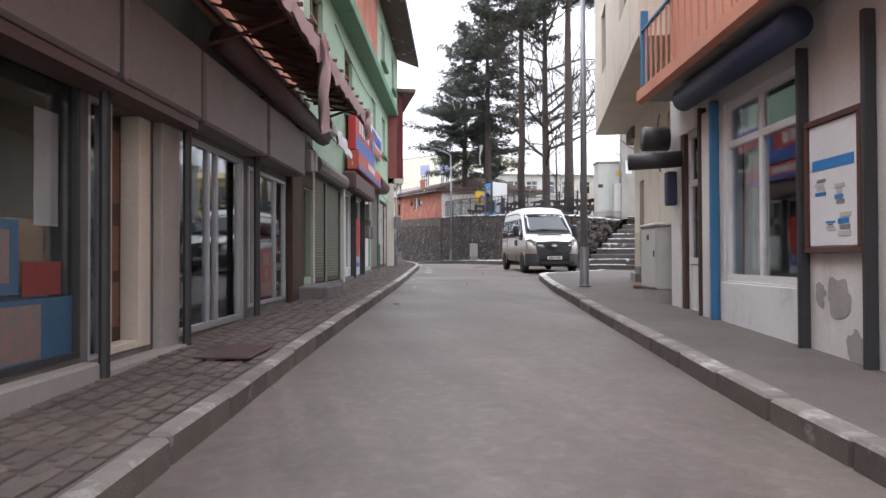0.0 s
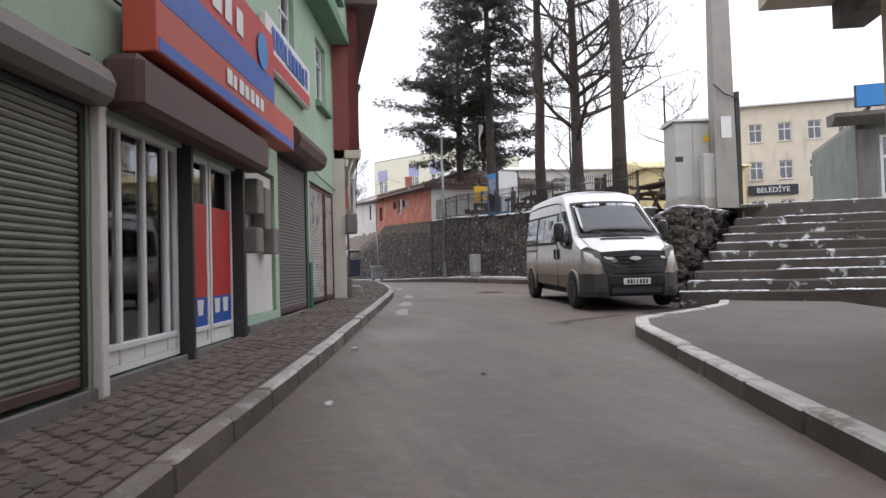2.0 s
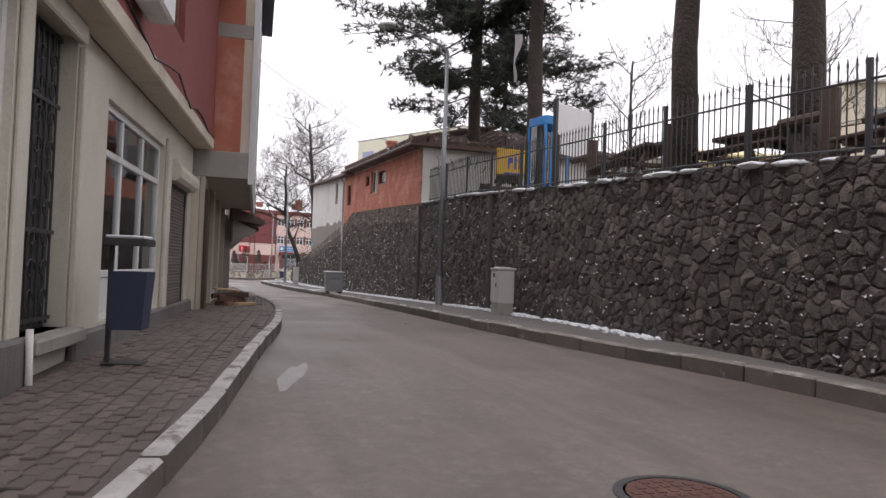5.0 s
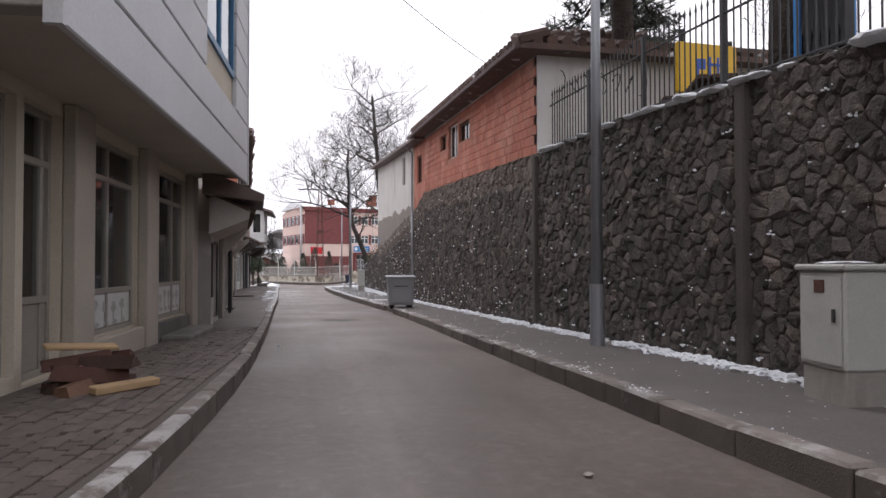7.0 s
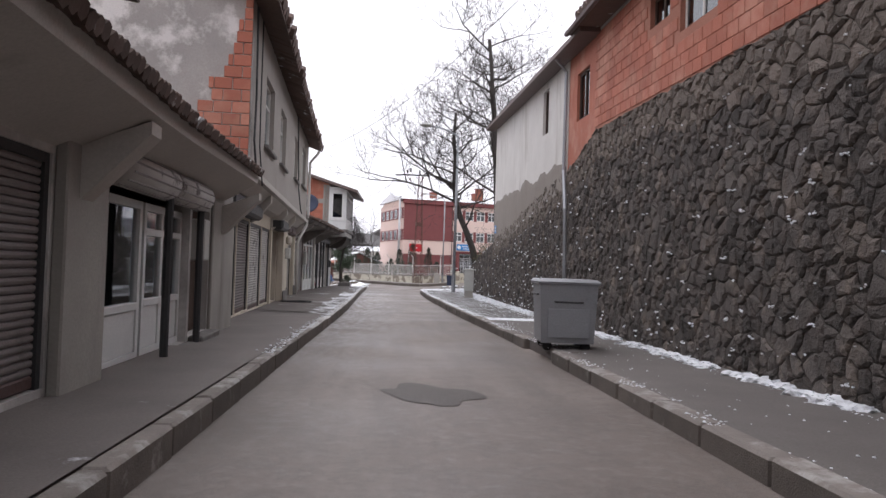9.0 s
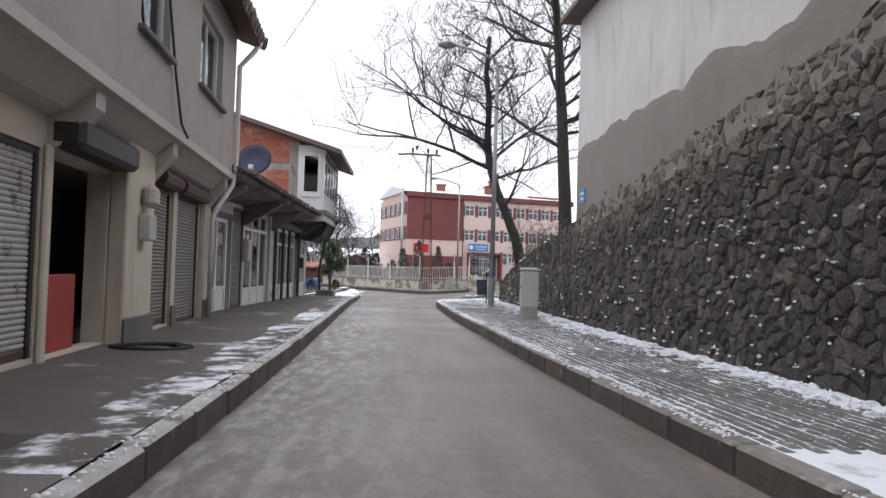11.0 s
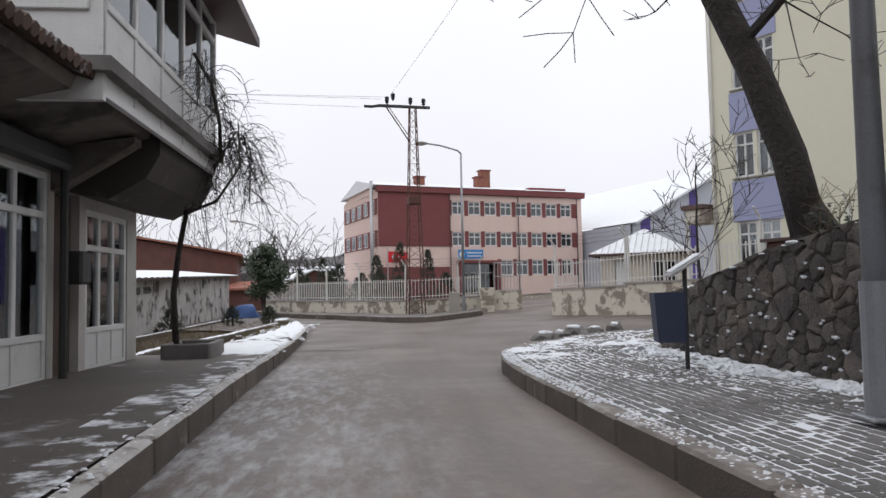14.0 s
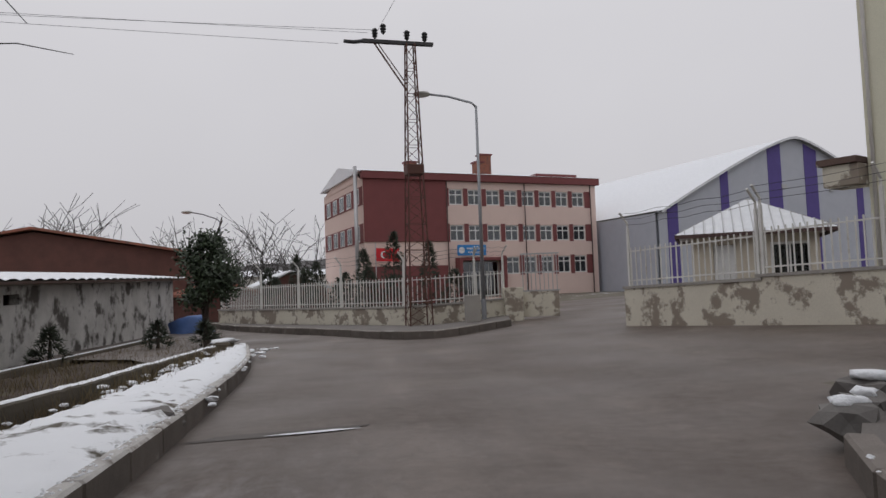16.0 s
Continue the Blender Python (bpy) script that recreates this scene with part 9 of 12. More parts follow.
# transformer kiosk and concrete mast on the terrace
tk = thing("transformer_kiosk", "grey metal transformer cabinet with a warning sign", "utility cabinet", pose(16.85, 28.55, 3.35, 0, 0, -20))
part("body", Shape().box((-0.5, -0.55, 0.12), (0.5, 0.55, 2.35), c=0.025), "cabinet_grey", tk)
part("plinth", Shape().box((-0.54, -0.6, -0.6), (0.54, 0.6, 0.12), c=0.02), "concrete", tk)
part("roof", Shape().add([(-0.58, -0.65, 2.35), (0.58, -0.65, 2.35), (0.58, 0.65, 2.35), (-0.58, 0.65, 2.35), (-0.54, -0.6, 2.42), (0.54, -0.6, 2.42), (0.54, 0.6, 2.5), (-0.54, 0.6, 2.5)], [(3, 2, 1, 0), (0, 1, 5, 4), (1, 2, 6, 5), (2, 3, 7, 6), (3, 0, 4, 7), (4, 5, 6, 7)]), "cabinet_grey", tk)
for s in (-0.25, 0.25):
    part("door", Shape().box((s - 0.23, -0.57, 0.2), (s + 0.23, -0.552, 2.28), c=0.006), "cabinet_grey", tk)
part("warning_sign", Shape().prism([(0.28, 1.75), (0.5, 1.75), (0.39, 2.0)], -0.585, -0.575, Matrix(((1, 0, 0, 0), (0, 0, 1, 0), (0, 1, 0, 0), (0, 0, 0, 1)))), "sign_yellow", tk, "yellow triangular warning sign")
part("vent", Shape().box((-0.5, -0.58, 1.2), (-0.28, -0.571, 1.35)), "metal_dark", tk)
mb_ = part("meter_box", Shape().box((0.15, -1.0, 0.1), (0.6, -0.62, 1.35), c=0.02), "cabinet_grey", tk, "pale meter box")
part("base", Shape().box((0.13, -1.02, -0.5), (0.62, -0.6, 0.1), c=0.01), "concrete", tk)
cm = thing("concrete_mast", "square tapered concrete power mast", "utility pole", pose(17.25, 27.5, 3.2, 0, 0, -20))
part("mast", Shape().add([(-0.3, -0.3, -0.5), (0.3, -0.3, -0.5), (0.3, 0.3, -0.5), (-0.3, 0.3, -0.5), (-0.19, -0.19, 11), (0.19, -0.19, 11), (0.19, 0.19, 11), (-0.19, 0.19, 11)], [(3, 2, 1, 0), (0, 1, 5, 4), (1, 2, 6, 5), (2, 3, 7, 6), (3, 0, 4, 7), (4, 5, 6, 7)]), "concrete", cm)
part("conduit", Shape().box((0.32, -0.2, 0.0), (0.45, 0.1, 3.2), c=0.01), "metal_dark", cm)
part("cable", Shape().pipe([(-0.3, -0.32, 3.4), (0, -0.36, 3.1), (0.34, -0.3, 3.0), (0.38, -0.05, 2.9)], 0.02, 5), "plastic_black", cm)
part("notice", Shape().box((-0.12, -0.3, 1.9), (0.16, -0.285, 2.5)), "sign_white", cm)

# ---- park on the wall: fence, trees, boards, tables ----
fence = thing("park_fence", "dark wrought-iron park fence with spear tops", "fence", Matrix.Translation((16.12, 30.0, 0)))
FB = Shape().tube((0, 0, 0), (0, 0, 1.12), 0.011, n=5).tube((0, 0, 1.12), (0, 0, 1.24), 0.02, 0.002, n=5).mesh("fence_bar", "metal_dark")
for y0, y1 in ((30.0, 51.2),):
    n = int((y1 - y0) / 0.13)
    for k in range(n):
        y = y0 + k * 0.13
        part("fence_bar", FB, None, fence, m=Matrix.Translation((0, y - 30.0, bank(y) + 0.02)))
    for k in range(11):
        ya, yb = y0 + (y1 - y0) * k / 11, y0 + (y1 - y0) * (k + 1) / 11
        for h in (0.14, 0.95):
            part("fence_rail", Shape().tube((0, ya - 30, bank(ya) + h), (0, yb - 30, bank(yb) + h), 0.016, n=6), "metal_dark", fence)
        part("fence_post", Shape().box((-0.03, ya - 30.03, bank(ya) - 0.1), (0.03, ya - 29.97, bank(ya) + 1.2), c=0.006), "metal_dark", fence)


def limb(sh, p, d, r, ln, depth, rnd, spread=0.55, up=0.12, wig=0.14, kids=(2, 3), thin=0.62, segs=4, minr=0.006):
    """A limb with side shoots, each thinner than the last."""
    pts = [p.copy()]
    q = d.normalized()
    for i in range(segs):
        q = (q + Vector((rnd.uniform(-wig, wig), rnd.uniform(-wig, wig), rnd.uniform(-wig, wig) + up * 0.25))).normalized()
        pts.append(pts[-1] + q * ln / segs)
    sh.pipe(pts, r, 7 if r > 0.08 else (5 if r > 0.025 else 3), r2=max(r * thin, minr))
    if depth == 0:
        return
    for i in range(1, len(pts)):
        if i < len(pts) - 1 and rnd.random() > 0.75:
            continue
        for _ in range(rnd.randint(*kids) if i == len(pts) - 1 else 1):
            side = Vector((rnd.uniform(-1, 1), rnd.uniform(-1, 1), rnd.uniform(-0.5, 0.8)))
            dd = (q * (1 - spread) + side.normalized() * spread * 1.2 + Vector((0, 0, up))).normalized()
            limb(sh, pts[i], dd, max(r * thin * rnd.uniform(0.55, 0.9), minr), ln * rnd.uniform(0.5, 0.78), depth - 1, rnd, spread, up, wig, kids, thin, max(2, segs - 1), minr)


def bare_tree(label, x, y, z, h, r, seed, lean=(0, 0), crown=0.35, boughs=9, depth=3, bl=None, mat="bark", spread=0.5, path=None, extra=()):
    rnd = random.Random(seed)
    root = thing("bare_tree", label, "tree", Matrix.Translation((x, y, z)), "bare trees")
    tr, cr = Shape(), Shape()
    pts = [Vector((lean[0] * (k / 8) ** 1.3 + 0.07 * noise.noise(Vector((k * 0.7, seed, 0))), lean[1] * (k / 8) ** 1.3 + 0.07 * noise.noise(Vector((k * 0.7, seed, 5))), h * k / 8)) for k in range(9)]
    if path:
        pts = [Vector(p) for p in path]
    pts[0].z = -0.3
    tr.pipe(pts, r, 12, r2=r * 0.4)
    tr.pipe([pts[0] + Vector((0, 0, 0.05)), pts[0] + Vector((0, 0, 0.3)), pts[0].lerp(pts[1], 0.5)], r * 1.45, 12, r2=r * 0.95)
    part("trunk", tr, mat, root, smooth=True)
    for k in range(boughs):
        f = crown + (1 - crown) * (k + rnd.random()) / boughs
        i = min(int(f * 8), 7)
        p = pts[i].lerp(pts[i + 1], f * 8 - i)
        a = rnd.uniform(0, 2 * math.pi)
        limb(cr, p, Vector((math.cos(a), math.sin(a), rnd.uniform(0.15, 0.8))), r * rnd.uniform(0.22, 0.42) * (1.25 - 0.6 * f), (bl or h * 0.32) * rnd.uniform(0.7, 1.1) * (1.25 - 0.5 * f), depth, rnd, spread)
    for at, way, rr, ln in extra:
        limb(cr, Vector(at), Vector(way), rr, ln, depth, rnd, spread * 0.8, 0.05)
    tagged(part("crown", cr, mat, root, "bare branches and twigs"), kind="stuff")
    return root




def pine(label, x, y, z, h, r, seed, first=0.36, wide=3.2, yaw=0):
    key = (seed, h)
    root = thing("pine_tree", label, "tree", pose(x, y, z, 0, 0, yaw), "pine trees")
    rnd = random.Random(seed)
    tr, bo, nd = Shape(), Shape(), Shape()
    pts = [Vector((0.12 * noise.noise(Vector((k * 0.6, seed, 0))), 0.12 * noise.noise(Vector((k * 0.6, seed, 4))), h * k / 9)) for k in range(10)]
    pts[0].z = -0.3
    tr.pipe(pts, r, 12, r2=0.04)
    part("trunk", tr, "bark", root, "dark furrowed trunk", smooth=True)
    levels = int(26 * (1 - first) * h / 11)
    for k in range(levels):
        f = first + (1 - first) * (k / levels) ** 0.95
        zc = h * f
        reach = wide * ((1.02 - f) / (1.02 - first)) ** 0.72 * rnd.uniform(0.72, 1.12)
        for j in range(rnd.randint(4, 6)):
            a = rnd.uniform(0, 2 * math.pi)
            ln = reach * rnd.uniform(0.5, 1.08)
            p0 = Vector((0, 0, zc))
            tip = Vector((math.cos(a) * ln, math.sin(a) * ln, zc + ln * rnd.uniform(-0.34, 0.16)))
            midp = p0.lerp(tip, 0.55) + Vector((0, 0, -0.1 * ln))
            bo.pipe([p0, midp, tip], 0.045 * (1.2 - f), 4, r2=0.01)
            nt = int(10 + ln * 17)
            for t in range(nt):
                u = 0.32 + 0.7 * (t + rnd.random()) / nt
                c = p0.lerp(midp, min(u / 0.55, 1)) if u < 0.55 else midp.lerp(tip, (u - 0.55) / 0.45)
                c = c + Vector((rnd.gauss(0, 0.24), rnd.gauss(0, 0.24), rnd.gauss(0.05, 0.15)))
                for b in range(11):
                    d = Vector((rnd.gauss(0, 1), rnd.gauss(0, 1), rnd.gauss(0.25, 0.8))).normalized() * rnd.uniform(0.18, 0.36)
                    s = d.orthogonal().normalized() * 0.027
                    nd.add([c - s, c + s, c + d], [(0, 1, 2)])
    tagged(part("crown_wood", bo, "bark", root), kind="stuff")
    tagged(part("needles", nd, "needles", root, "tufts of dark green needles"), kind="stuff")
    return root


pine("tall dark pine in the park above the wall", 17.9, 51.0 + 0.6, 4.5, 15.5, 0.27, 1, 0.27, 5.7)
pine("tall dark pine in the park beside its neighbour", 17.9, 46.6, 4.4, 20.0, 0.26, 2, 0.32, 5.0, 40)
pine("pine further back in the park", 23.5, 62.0, 4.7, 11.5, 0.2, 3, 0.3, 2.4)
pine("pine behind the park fence", 16.75, 38.0, 4.0, 20.0, 0.24, 4, 0.55, 3.2, 100)
pine("tall pine with a high thin crown above the wall", 16.5, 31.6, 3.55, 19.0, 0.26, 5, 0.58, 2.8, 10)
bare_tree("tall bare tree with a dark trunk above the wall", 17.3, 35.9, 3.95, 12.5, 0.25, 21, (0.1, 0.3), crown=0.2, boughs=24, depth=4, bl=2.8)
bare_tree("slender bare tree far behind the park", 30.0, 60.0, 4.8, 9.0, 0.13, 31, crown=0.25, boughs=12, depth=3, bl=2.6, mat="bark_grey")
bare_tree("slender bare tree far behind the steps", 33.0, 52.0, 4.8, 9.0, 0.13, 32, crown=0.25, boughs=12, depth=3, bl=2.6, mat="bark_grey")
# bare trees near the end of the wall
bare_tree("leaning bare tree at the end of the stone wall", 16.2, 88.3, 2.25, 8.6, 0.2, 41, crown=0.45, boughs=12, depth=4, bl=2.0, mat="bark_grey", spread=0.6,
          path=[(0, 0, 0), (-0.25, 0, 0.8), (-0.6, 0, 1.7), (-1.0, 0.05, 2.6), (-1.3, 0.1, 3.6), (-1.4, 0.1, 4.7), (-1.35, 0.2, 5.8), (-1.5, 0.2, 7.0), (-1.4, 0.3, 8.4)],
          extra=(((-1.22, 0.1, 3.4), (-1, -0.15, 0.42), 0.08, 3.0), ((-1.35, 0.1, 4.2), (-1, 0.3, 0.5), 0.075, 3.0), ((-1.3, 0.1, 3.7), (0.9, 0.1, 0.6), 0.065, 2.6), ((-1.15, 0.05, 3.0), (0.8, 0.5, 0.5), 0.06, 2.4), ((-0.75, 0, 2.0), (0.3, -1, 0.6), 0.06, 2.2), ((-1.4, 0.1, 5.0), (-0.9, -0.4, 0.3), 0.06, 2.6)))
bare_tree("bare tree rooted on top of the stone wall", 16.75, 83.9, 2.7, 10.8, 0.21, 42, (-0.7, 0.4), crown=0.3, boughs=20, depth=4, bl=2.3, mat="bark_grey",
          extra=(((-0.15, 0, 3.0), (-1, 0.2, 0.55), 0.065, 2.4), ((-0.3, 0.1, 4.2), (1, 0.1, 0.6), 0.06, 2.2)))
bare_tree("thin bare sapling above the wall", 17.2, 93.0, 1.2, 2.6, 0.03, 43, crown=0.2, boughs=8, depth=2, bl=0.9, mat="bark_grey")
# scrub on the wall top
sc = Shape()
rr = random.Random(5)
sl = Shape()
for k in range(15):
    y = rr.choice((rr.uniform(79.5, 83.5), rr.uniform(83.5, 86.5), rr.uniform(86, 89)))
    for j in range(4):
        p0 = Vector((16.0 + rr.uniform(0, 0.6), y, bank(y) - 0.05))
        d0 = Vector((rr.uniform(-0.7, 0.4), rr.uniform(-0.6, 0.6), 1))
        ln = rr.uniform(0.25, 0.75)
        limb(sc, p0, d0, 0.008, ln, 1, rr, minr=0.003)
        for q in range(14):
            c = p0 + d0.normalized() * ln * rr.uniform(0.1, 1.0) + Vector((rr.gauss(0, 0.09), rr.gauss(0, 0.09), rr.gauss(0, 0.07)))
            d = Vector((rr.gauss(0, 1), rr.gauss(0, 1), rr.gauss(0, 0.6))).normalized() * rr.uniform(0.04, 0.08)
            w_ = d.orthogonal().normalized() * 0.022
            sl.add([c, c + d * 0.5 - w_, c + d, c + d * 0.5 + w_], [(0, 1, 2, 3)])
tagged(single("ivy_leaves", sl, "leaves", "sparse dark green leaves on the wall top", "leaves", kind="stuff"))
single("scrub", sc, "dry_grass", "bare scrub and dry stalks on top of the wall", "scrub", kind="stuff")

# notice board, yellow sign, picnic tables
nbd = thing("notice_board", "weathered park notice board with a pale panel", "notice board", pose(17.5, 43.4, 4.2, 0, 0, 25))
for x in (-0.75, 0.75):
    part("post", Shape().box((x - 0.05, -0.05, -0.2), (x + 0.05, 0.05, 2.3), c=0.01), "metal_dark", nbd)
part("panel", Shape().box((-0.72, -0.04, 0.95), (0.72, 0.04, 2.2), c=0.01), "sign_white", nbd, "pale grey panel")
kb = thing("phone_booth", "pale blue-framed phone booth in the park", "phone booth", pose(17.8, 45.4, 4.3, 0, 0, 10))
part("cabin", Shape().box((-0.4, -0.4, 0), (0.4, 0.4, 0.25), c=0.02).box((-0.4, -0.4, 2.0), (0.4, 0.4, 2.25), c=0.02), "sign_blue", kb)
for x in (-0.38, 0.38):
    for y in (-0.38, 0.38):
        part("post", Shape().box((x - 0.03, y - 0.03, 0.25), (x + 0.03, y + 0.03, 2.0)), "sign_blue", kb)
pn = part("pane", Shape().box((-0.35, 0.37, 0.25), (0.35, 0.378, 2.0)).box((-0.378, -0.35, 0.25), (-0.37, 0.35, 2.0)), "glass", kb)
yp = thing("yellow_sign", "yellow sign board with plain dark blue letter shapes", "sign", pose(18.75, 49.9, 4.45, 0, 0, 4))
part("post", Shape().tube((-0.5, 0, 0), (-0.5, 0, 2.1), 0.04).tube((0.55, 0, 0), (0.55, 0, 2.1), 0.04), "metal_dark", yp)
bd = part("board", Shape().box((-0.65, -0.06, 1.05), (0.65, 0.06, 2.0), c=0.02), "sign_yellow", yp)
for a, b, c, e in ((-0.25, -0.19, 1.3, 1.7), (-0.19, -0.05, 1.5, 1.7), (0.02, 0.07, 1.3, 1.75), (-0.02, 0.13, 1.58, 1.63), (0.2, 0.25, 1.3, 1.75), (0.16, 0.31, 1.58, 1.63), (-0.4, 0.45, 1.12, 1.18)):
    part("motif", Shape().box((a, -0.07, c), (b, -0.061, e)), "blue_film", bd)


def picnic_table(x, y, z, yaw):
    r = thing("picnic_table", "heavy dark log picnic table with benches", "picnic table", pose(x, y, z, 0, 0, yaw), "picnic tables")
    for k in range(4):
        part("top_plank", Shape().box((-0.95, -0.42 + 0.21 * k, 0.72), (0.95, -0.23 + 0.21 * k, 0.8), c=0.015), "wood_dark", r)
    for s in (-1, 1):
        for k in (0, 1):
            part("bench_plank", Shape().box((-0.95, s * 0.75 - 0.17 + 0.18 * k, 0.42), (0.95, s * 0.75 - 0.01 + 0.18 * k, 0.48), c=0.015), "wood_dark", r)
    for xx in (-0.7, 0.7):
        part("cross_beam", Shape().box((xx - 0.05, -0.9, 0.34), (xx + 0.05, 0.9, 0.43), c=0.015), "wood_dark", r)
        for s in (-1, 1):
            part("leg", Shape().tube((xx, s * 0.62, 0), (xx, s * 0.2, 0.72), 0.06, n=7), "wood_dark", r)
    return r


for x, y, yw in ((17.4, 40.2, 80), (17.7, 37.0, 95), (17.6, 34.0, 85), (17.5, 31.0, 90), (18.0, 48.6, 70)):
    picnic_table(x, y, bank(y) + 0.02, yw)
for x, y in ((17.0, 41.6), (17.1, 38.9), (17.0, 35.2)):
    s_ = thing("log_post", "thick dark log post in the park", "post", pose(x, y, bank(y)), "log posts")
    part("log", Shape().tube((0, 0, -0.1), (0, 0, 1.15), 0.13, n=9).tube((0, 0, 0.8), (0, 0.9, 0.82), 0.08, n=8), "wood_dark", s_)
fl = thing("white_flag", "limp white flag hung among the pines", "flag", Matrix.Translation((17.6, 47.5, 9.6)))
part("cloth", Shape().sheet([[(0.22 * k / 4 * (1 - j / 9) + 0.05 * math.sin(j), 0.08 * math.sin(k + j), -1.5 * j / 8) for k in range(5)] for j in range(9)]), "cloth_white", fl, smooth=True)
part("cord", Shape().pipe([(0, 0, 0), (-1.2, -0.5, 1.2)], 0.01, 4), "plastic_black", fl)

# buildings beyond the park
def far_block(name, label, p0, p1, zb, h, depth, mat, out, win_rows, n, wmat="pvc_white", roof="snow", w=1.0, pane="glass_dark", band=None, margin=0.8):
    b = House(name, label, p0, p1, zb, out)
    holes = []
    for a, c in win_rows:
        for k in range(n):
            s = margin + (b.len - 2 * margin) * (k + 0.5) / n - w / 2
            holes.append((s, s + w, zb + a, zb + c))
    b.wall(mat, 0, b.len, zb, zb + h, holes, thick=0.3)
    b.shell(mat, 0, b.len, zb, zb + h, depth)
    for s0, s1, z0, z1 in holes:
        b.window(s0, s1, z0, z1, d=-0.12, cols=2, trans=z1 - 0.35 * (z1 - z0), mat=wmat, sill=mat if mat not in ("x",) else None, pane=pane, bar=0.08)
    ridge = zb + h + depth * 0.14
    if roof is None:
        return b
    part("roof", Shape().add([b.p(-0.4, 0.5, zb + h + 0.17), b.p(b.len + 0.4, 0.5, zb + h + 0.17), b.p(b.len + 0.4, -depth / 2, ridge), b.p(-0.4, -depth / 2, ridge), b.p(b.len + 0.4, -depth - 0.5, zb + h + 0.17), b.p(-0.4, -depth - 0.5, zb + h + 0.17),
                              b.p(-0.4, 0.5, zb + h + 0.05), b.p(b.len + 0.4, 0.5, zb + h + 0.05), b.p(b.len + 0.4, -depth - 0.5, zb + h + 0.05), b.p(-0.4, -depth - 0.5, zb + h + 0.05)],
                             [(0, 1, 2, 3), (3, 2, 4, 5), (6, 7, 1, 0), (1, 7, 8, 4, 2), (8, 9, 5, 4), (0, 3, 5, 9, 6), (6, 9, 8, 7)]), roof, b.root, "roof under thin snow")
    return b


far_block("white_block", "long white building beyond the park, snow on its roof", (24.6, 72.0), (50.0, 67.5), 4.8, 5.7, 5, "plaster_white", -1, [(0.9, 2.3), (3.7, 5.1)], 12, w=1.3)
bel = far_block("town_hall", "cream three-storey town hall on the upper street", (47.0, 62.0), (62.0, 52.0), 4.0, 11.0, 12, "plaster_cream", -1, [(1.0, 2.8), (4.6, 6.2), (7.9, 9.5)], 7, w=1.1)
sg = bel.sign("sign_board", 1.2, 5.2, 7.25, 8.1, 0.2, "ink_dark", "dark sign board with white capitals", (), 0.1)
yb_ = far_block("yellow_house", "unfinished yellow house with empty window openings", (38.5, 62.5), (47.0, 60.5), 4.0, 5.6, 10, "yellow_wall", -1, [(3.2, 4.8)], 4, w=1.2, wmat="wood_dark", roof="yellow_wall")
shp = House("corner_shop", "grey-green corner shop with white glazed doors on the upper street", (26.2, 31.07), (34.6, 25.07), 2.9, -1)
sh_open = [(0.75, 3.3, 3.15, 6.15), (3.75, 6.3, 3.15, 6.15), (6.8, 9.4, 3.15, 6.15)]
shp.wall("plaster_mossy", 0, shp.len, 1.6, 6.6, sh_open)
shp.shell("plaster_mossy", 0, shp.len, 2.6, 6.6, 8)
shp.lining(0.4, shp.len - 0.4, 3.1, 6.3, 0)
for a, b, c, e in sh_open:
    shp.window(a, b, c, e, d=-0.05, cols=2, trans=5.35, panel=3.95, mat="pvc_white", sill=None, bar=0.11, pane="glass_dark")
shp.boxes("pillar", "concrete_dark", [(-0.03, 0.6, 0.003, 0.14, 2.6, 6.4)], "rough stained pillar", c=0.03)
shp.boxes("threshold", "concrete", [(0.4, shp.len, 0.003, 0.9, 2.6, 3.1)], "low concrete landing", c=0.03)
part("eave", Shape().sheet([[shp.p(q, d, z) for d, z in ((-0.3, 6.6), (0.5, 6.5), (1.1, 6.72), (1.15, 6.86), (0.2, 6.95), (-0.3, 7.0))] for q in (-0.9, shp.len + 0.3)]).add([shp.p(q, d, z) for q in (-0.9, shp.len + 0.3) for d, z in ((-0.3, 6.6), (0.5, 6.5), (1.1, 6.72), (1.15, 6.86), (0.2, 6.95), (-0.3, 7.0))], [(0, 1, 2, 3, 4, 5), (6, 7, 8, 9, 10, 11)]), "concrete_dark", shp.root, "weathered curved concrete eave")
sg = shp.sign("shop_sign", -0.2, 5.4, 7.05, 7.85, 0.9, "dark_blue", "dark shop sign with a blue square and pale letters", [(-0.15, 0.85, 7.07, 7.83, "sign_blue")], 0.15)
part("sign_bracket", Shape().box(shp.p(0.2, 0.0, 6.96), shp.p(0.3, 0.8, 7.06)).box(shp.p(4.8, 0.0, 6.96), shp.p(4.9, 0.8, 7.06)), "metal_dark", shp.root)
bars(shp, sg, 1.1, 4.6, 7.2, 0.45, 0.91, "sign_white", 6, 8)

# ---- the junction: school, hall, walls, pylon ----
def letters(text, size, mat, parent, m):
    """Raised lettering in the built-in font, centred."""
    cu = bpy.data.curves.new("lettering", "FONT")
    cu.body, cu.size, cu.align_x, cu.align_y, cu.extrude = text, size, "CENTER", "CENTER", 0.01
    ob = bpy.data.objects.new("lettering", cu)
    scene.collection.objects.link(ob)
    me = bpy.data.meshes.new_from_object(ob.evaluated_get(bpy.context.evaluated_depsgraph_get()))
    bpy.data.objects.remove(ob)
    me.materials.clear()
    me.materials.append(MATS[mat])
    return part("lettering", me, None, parent, m=m)


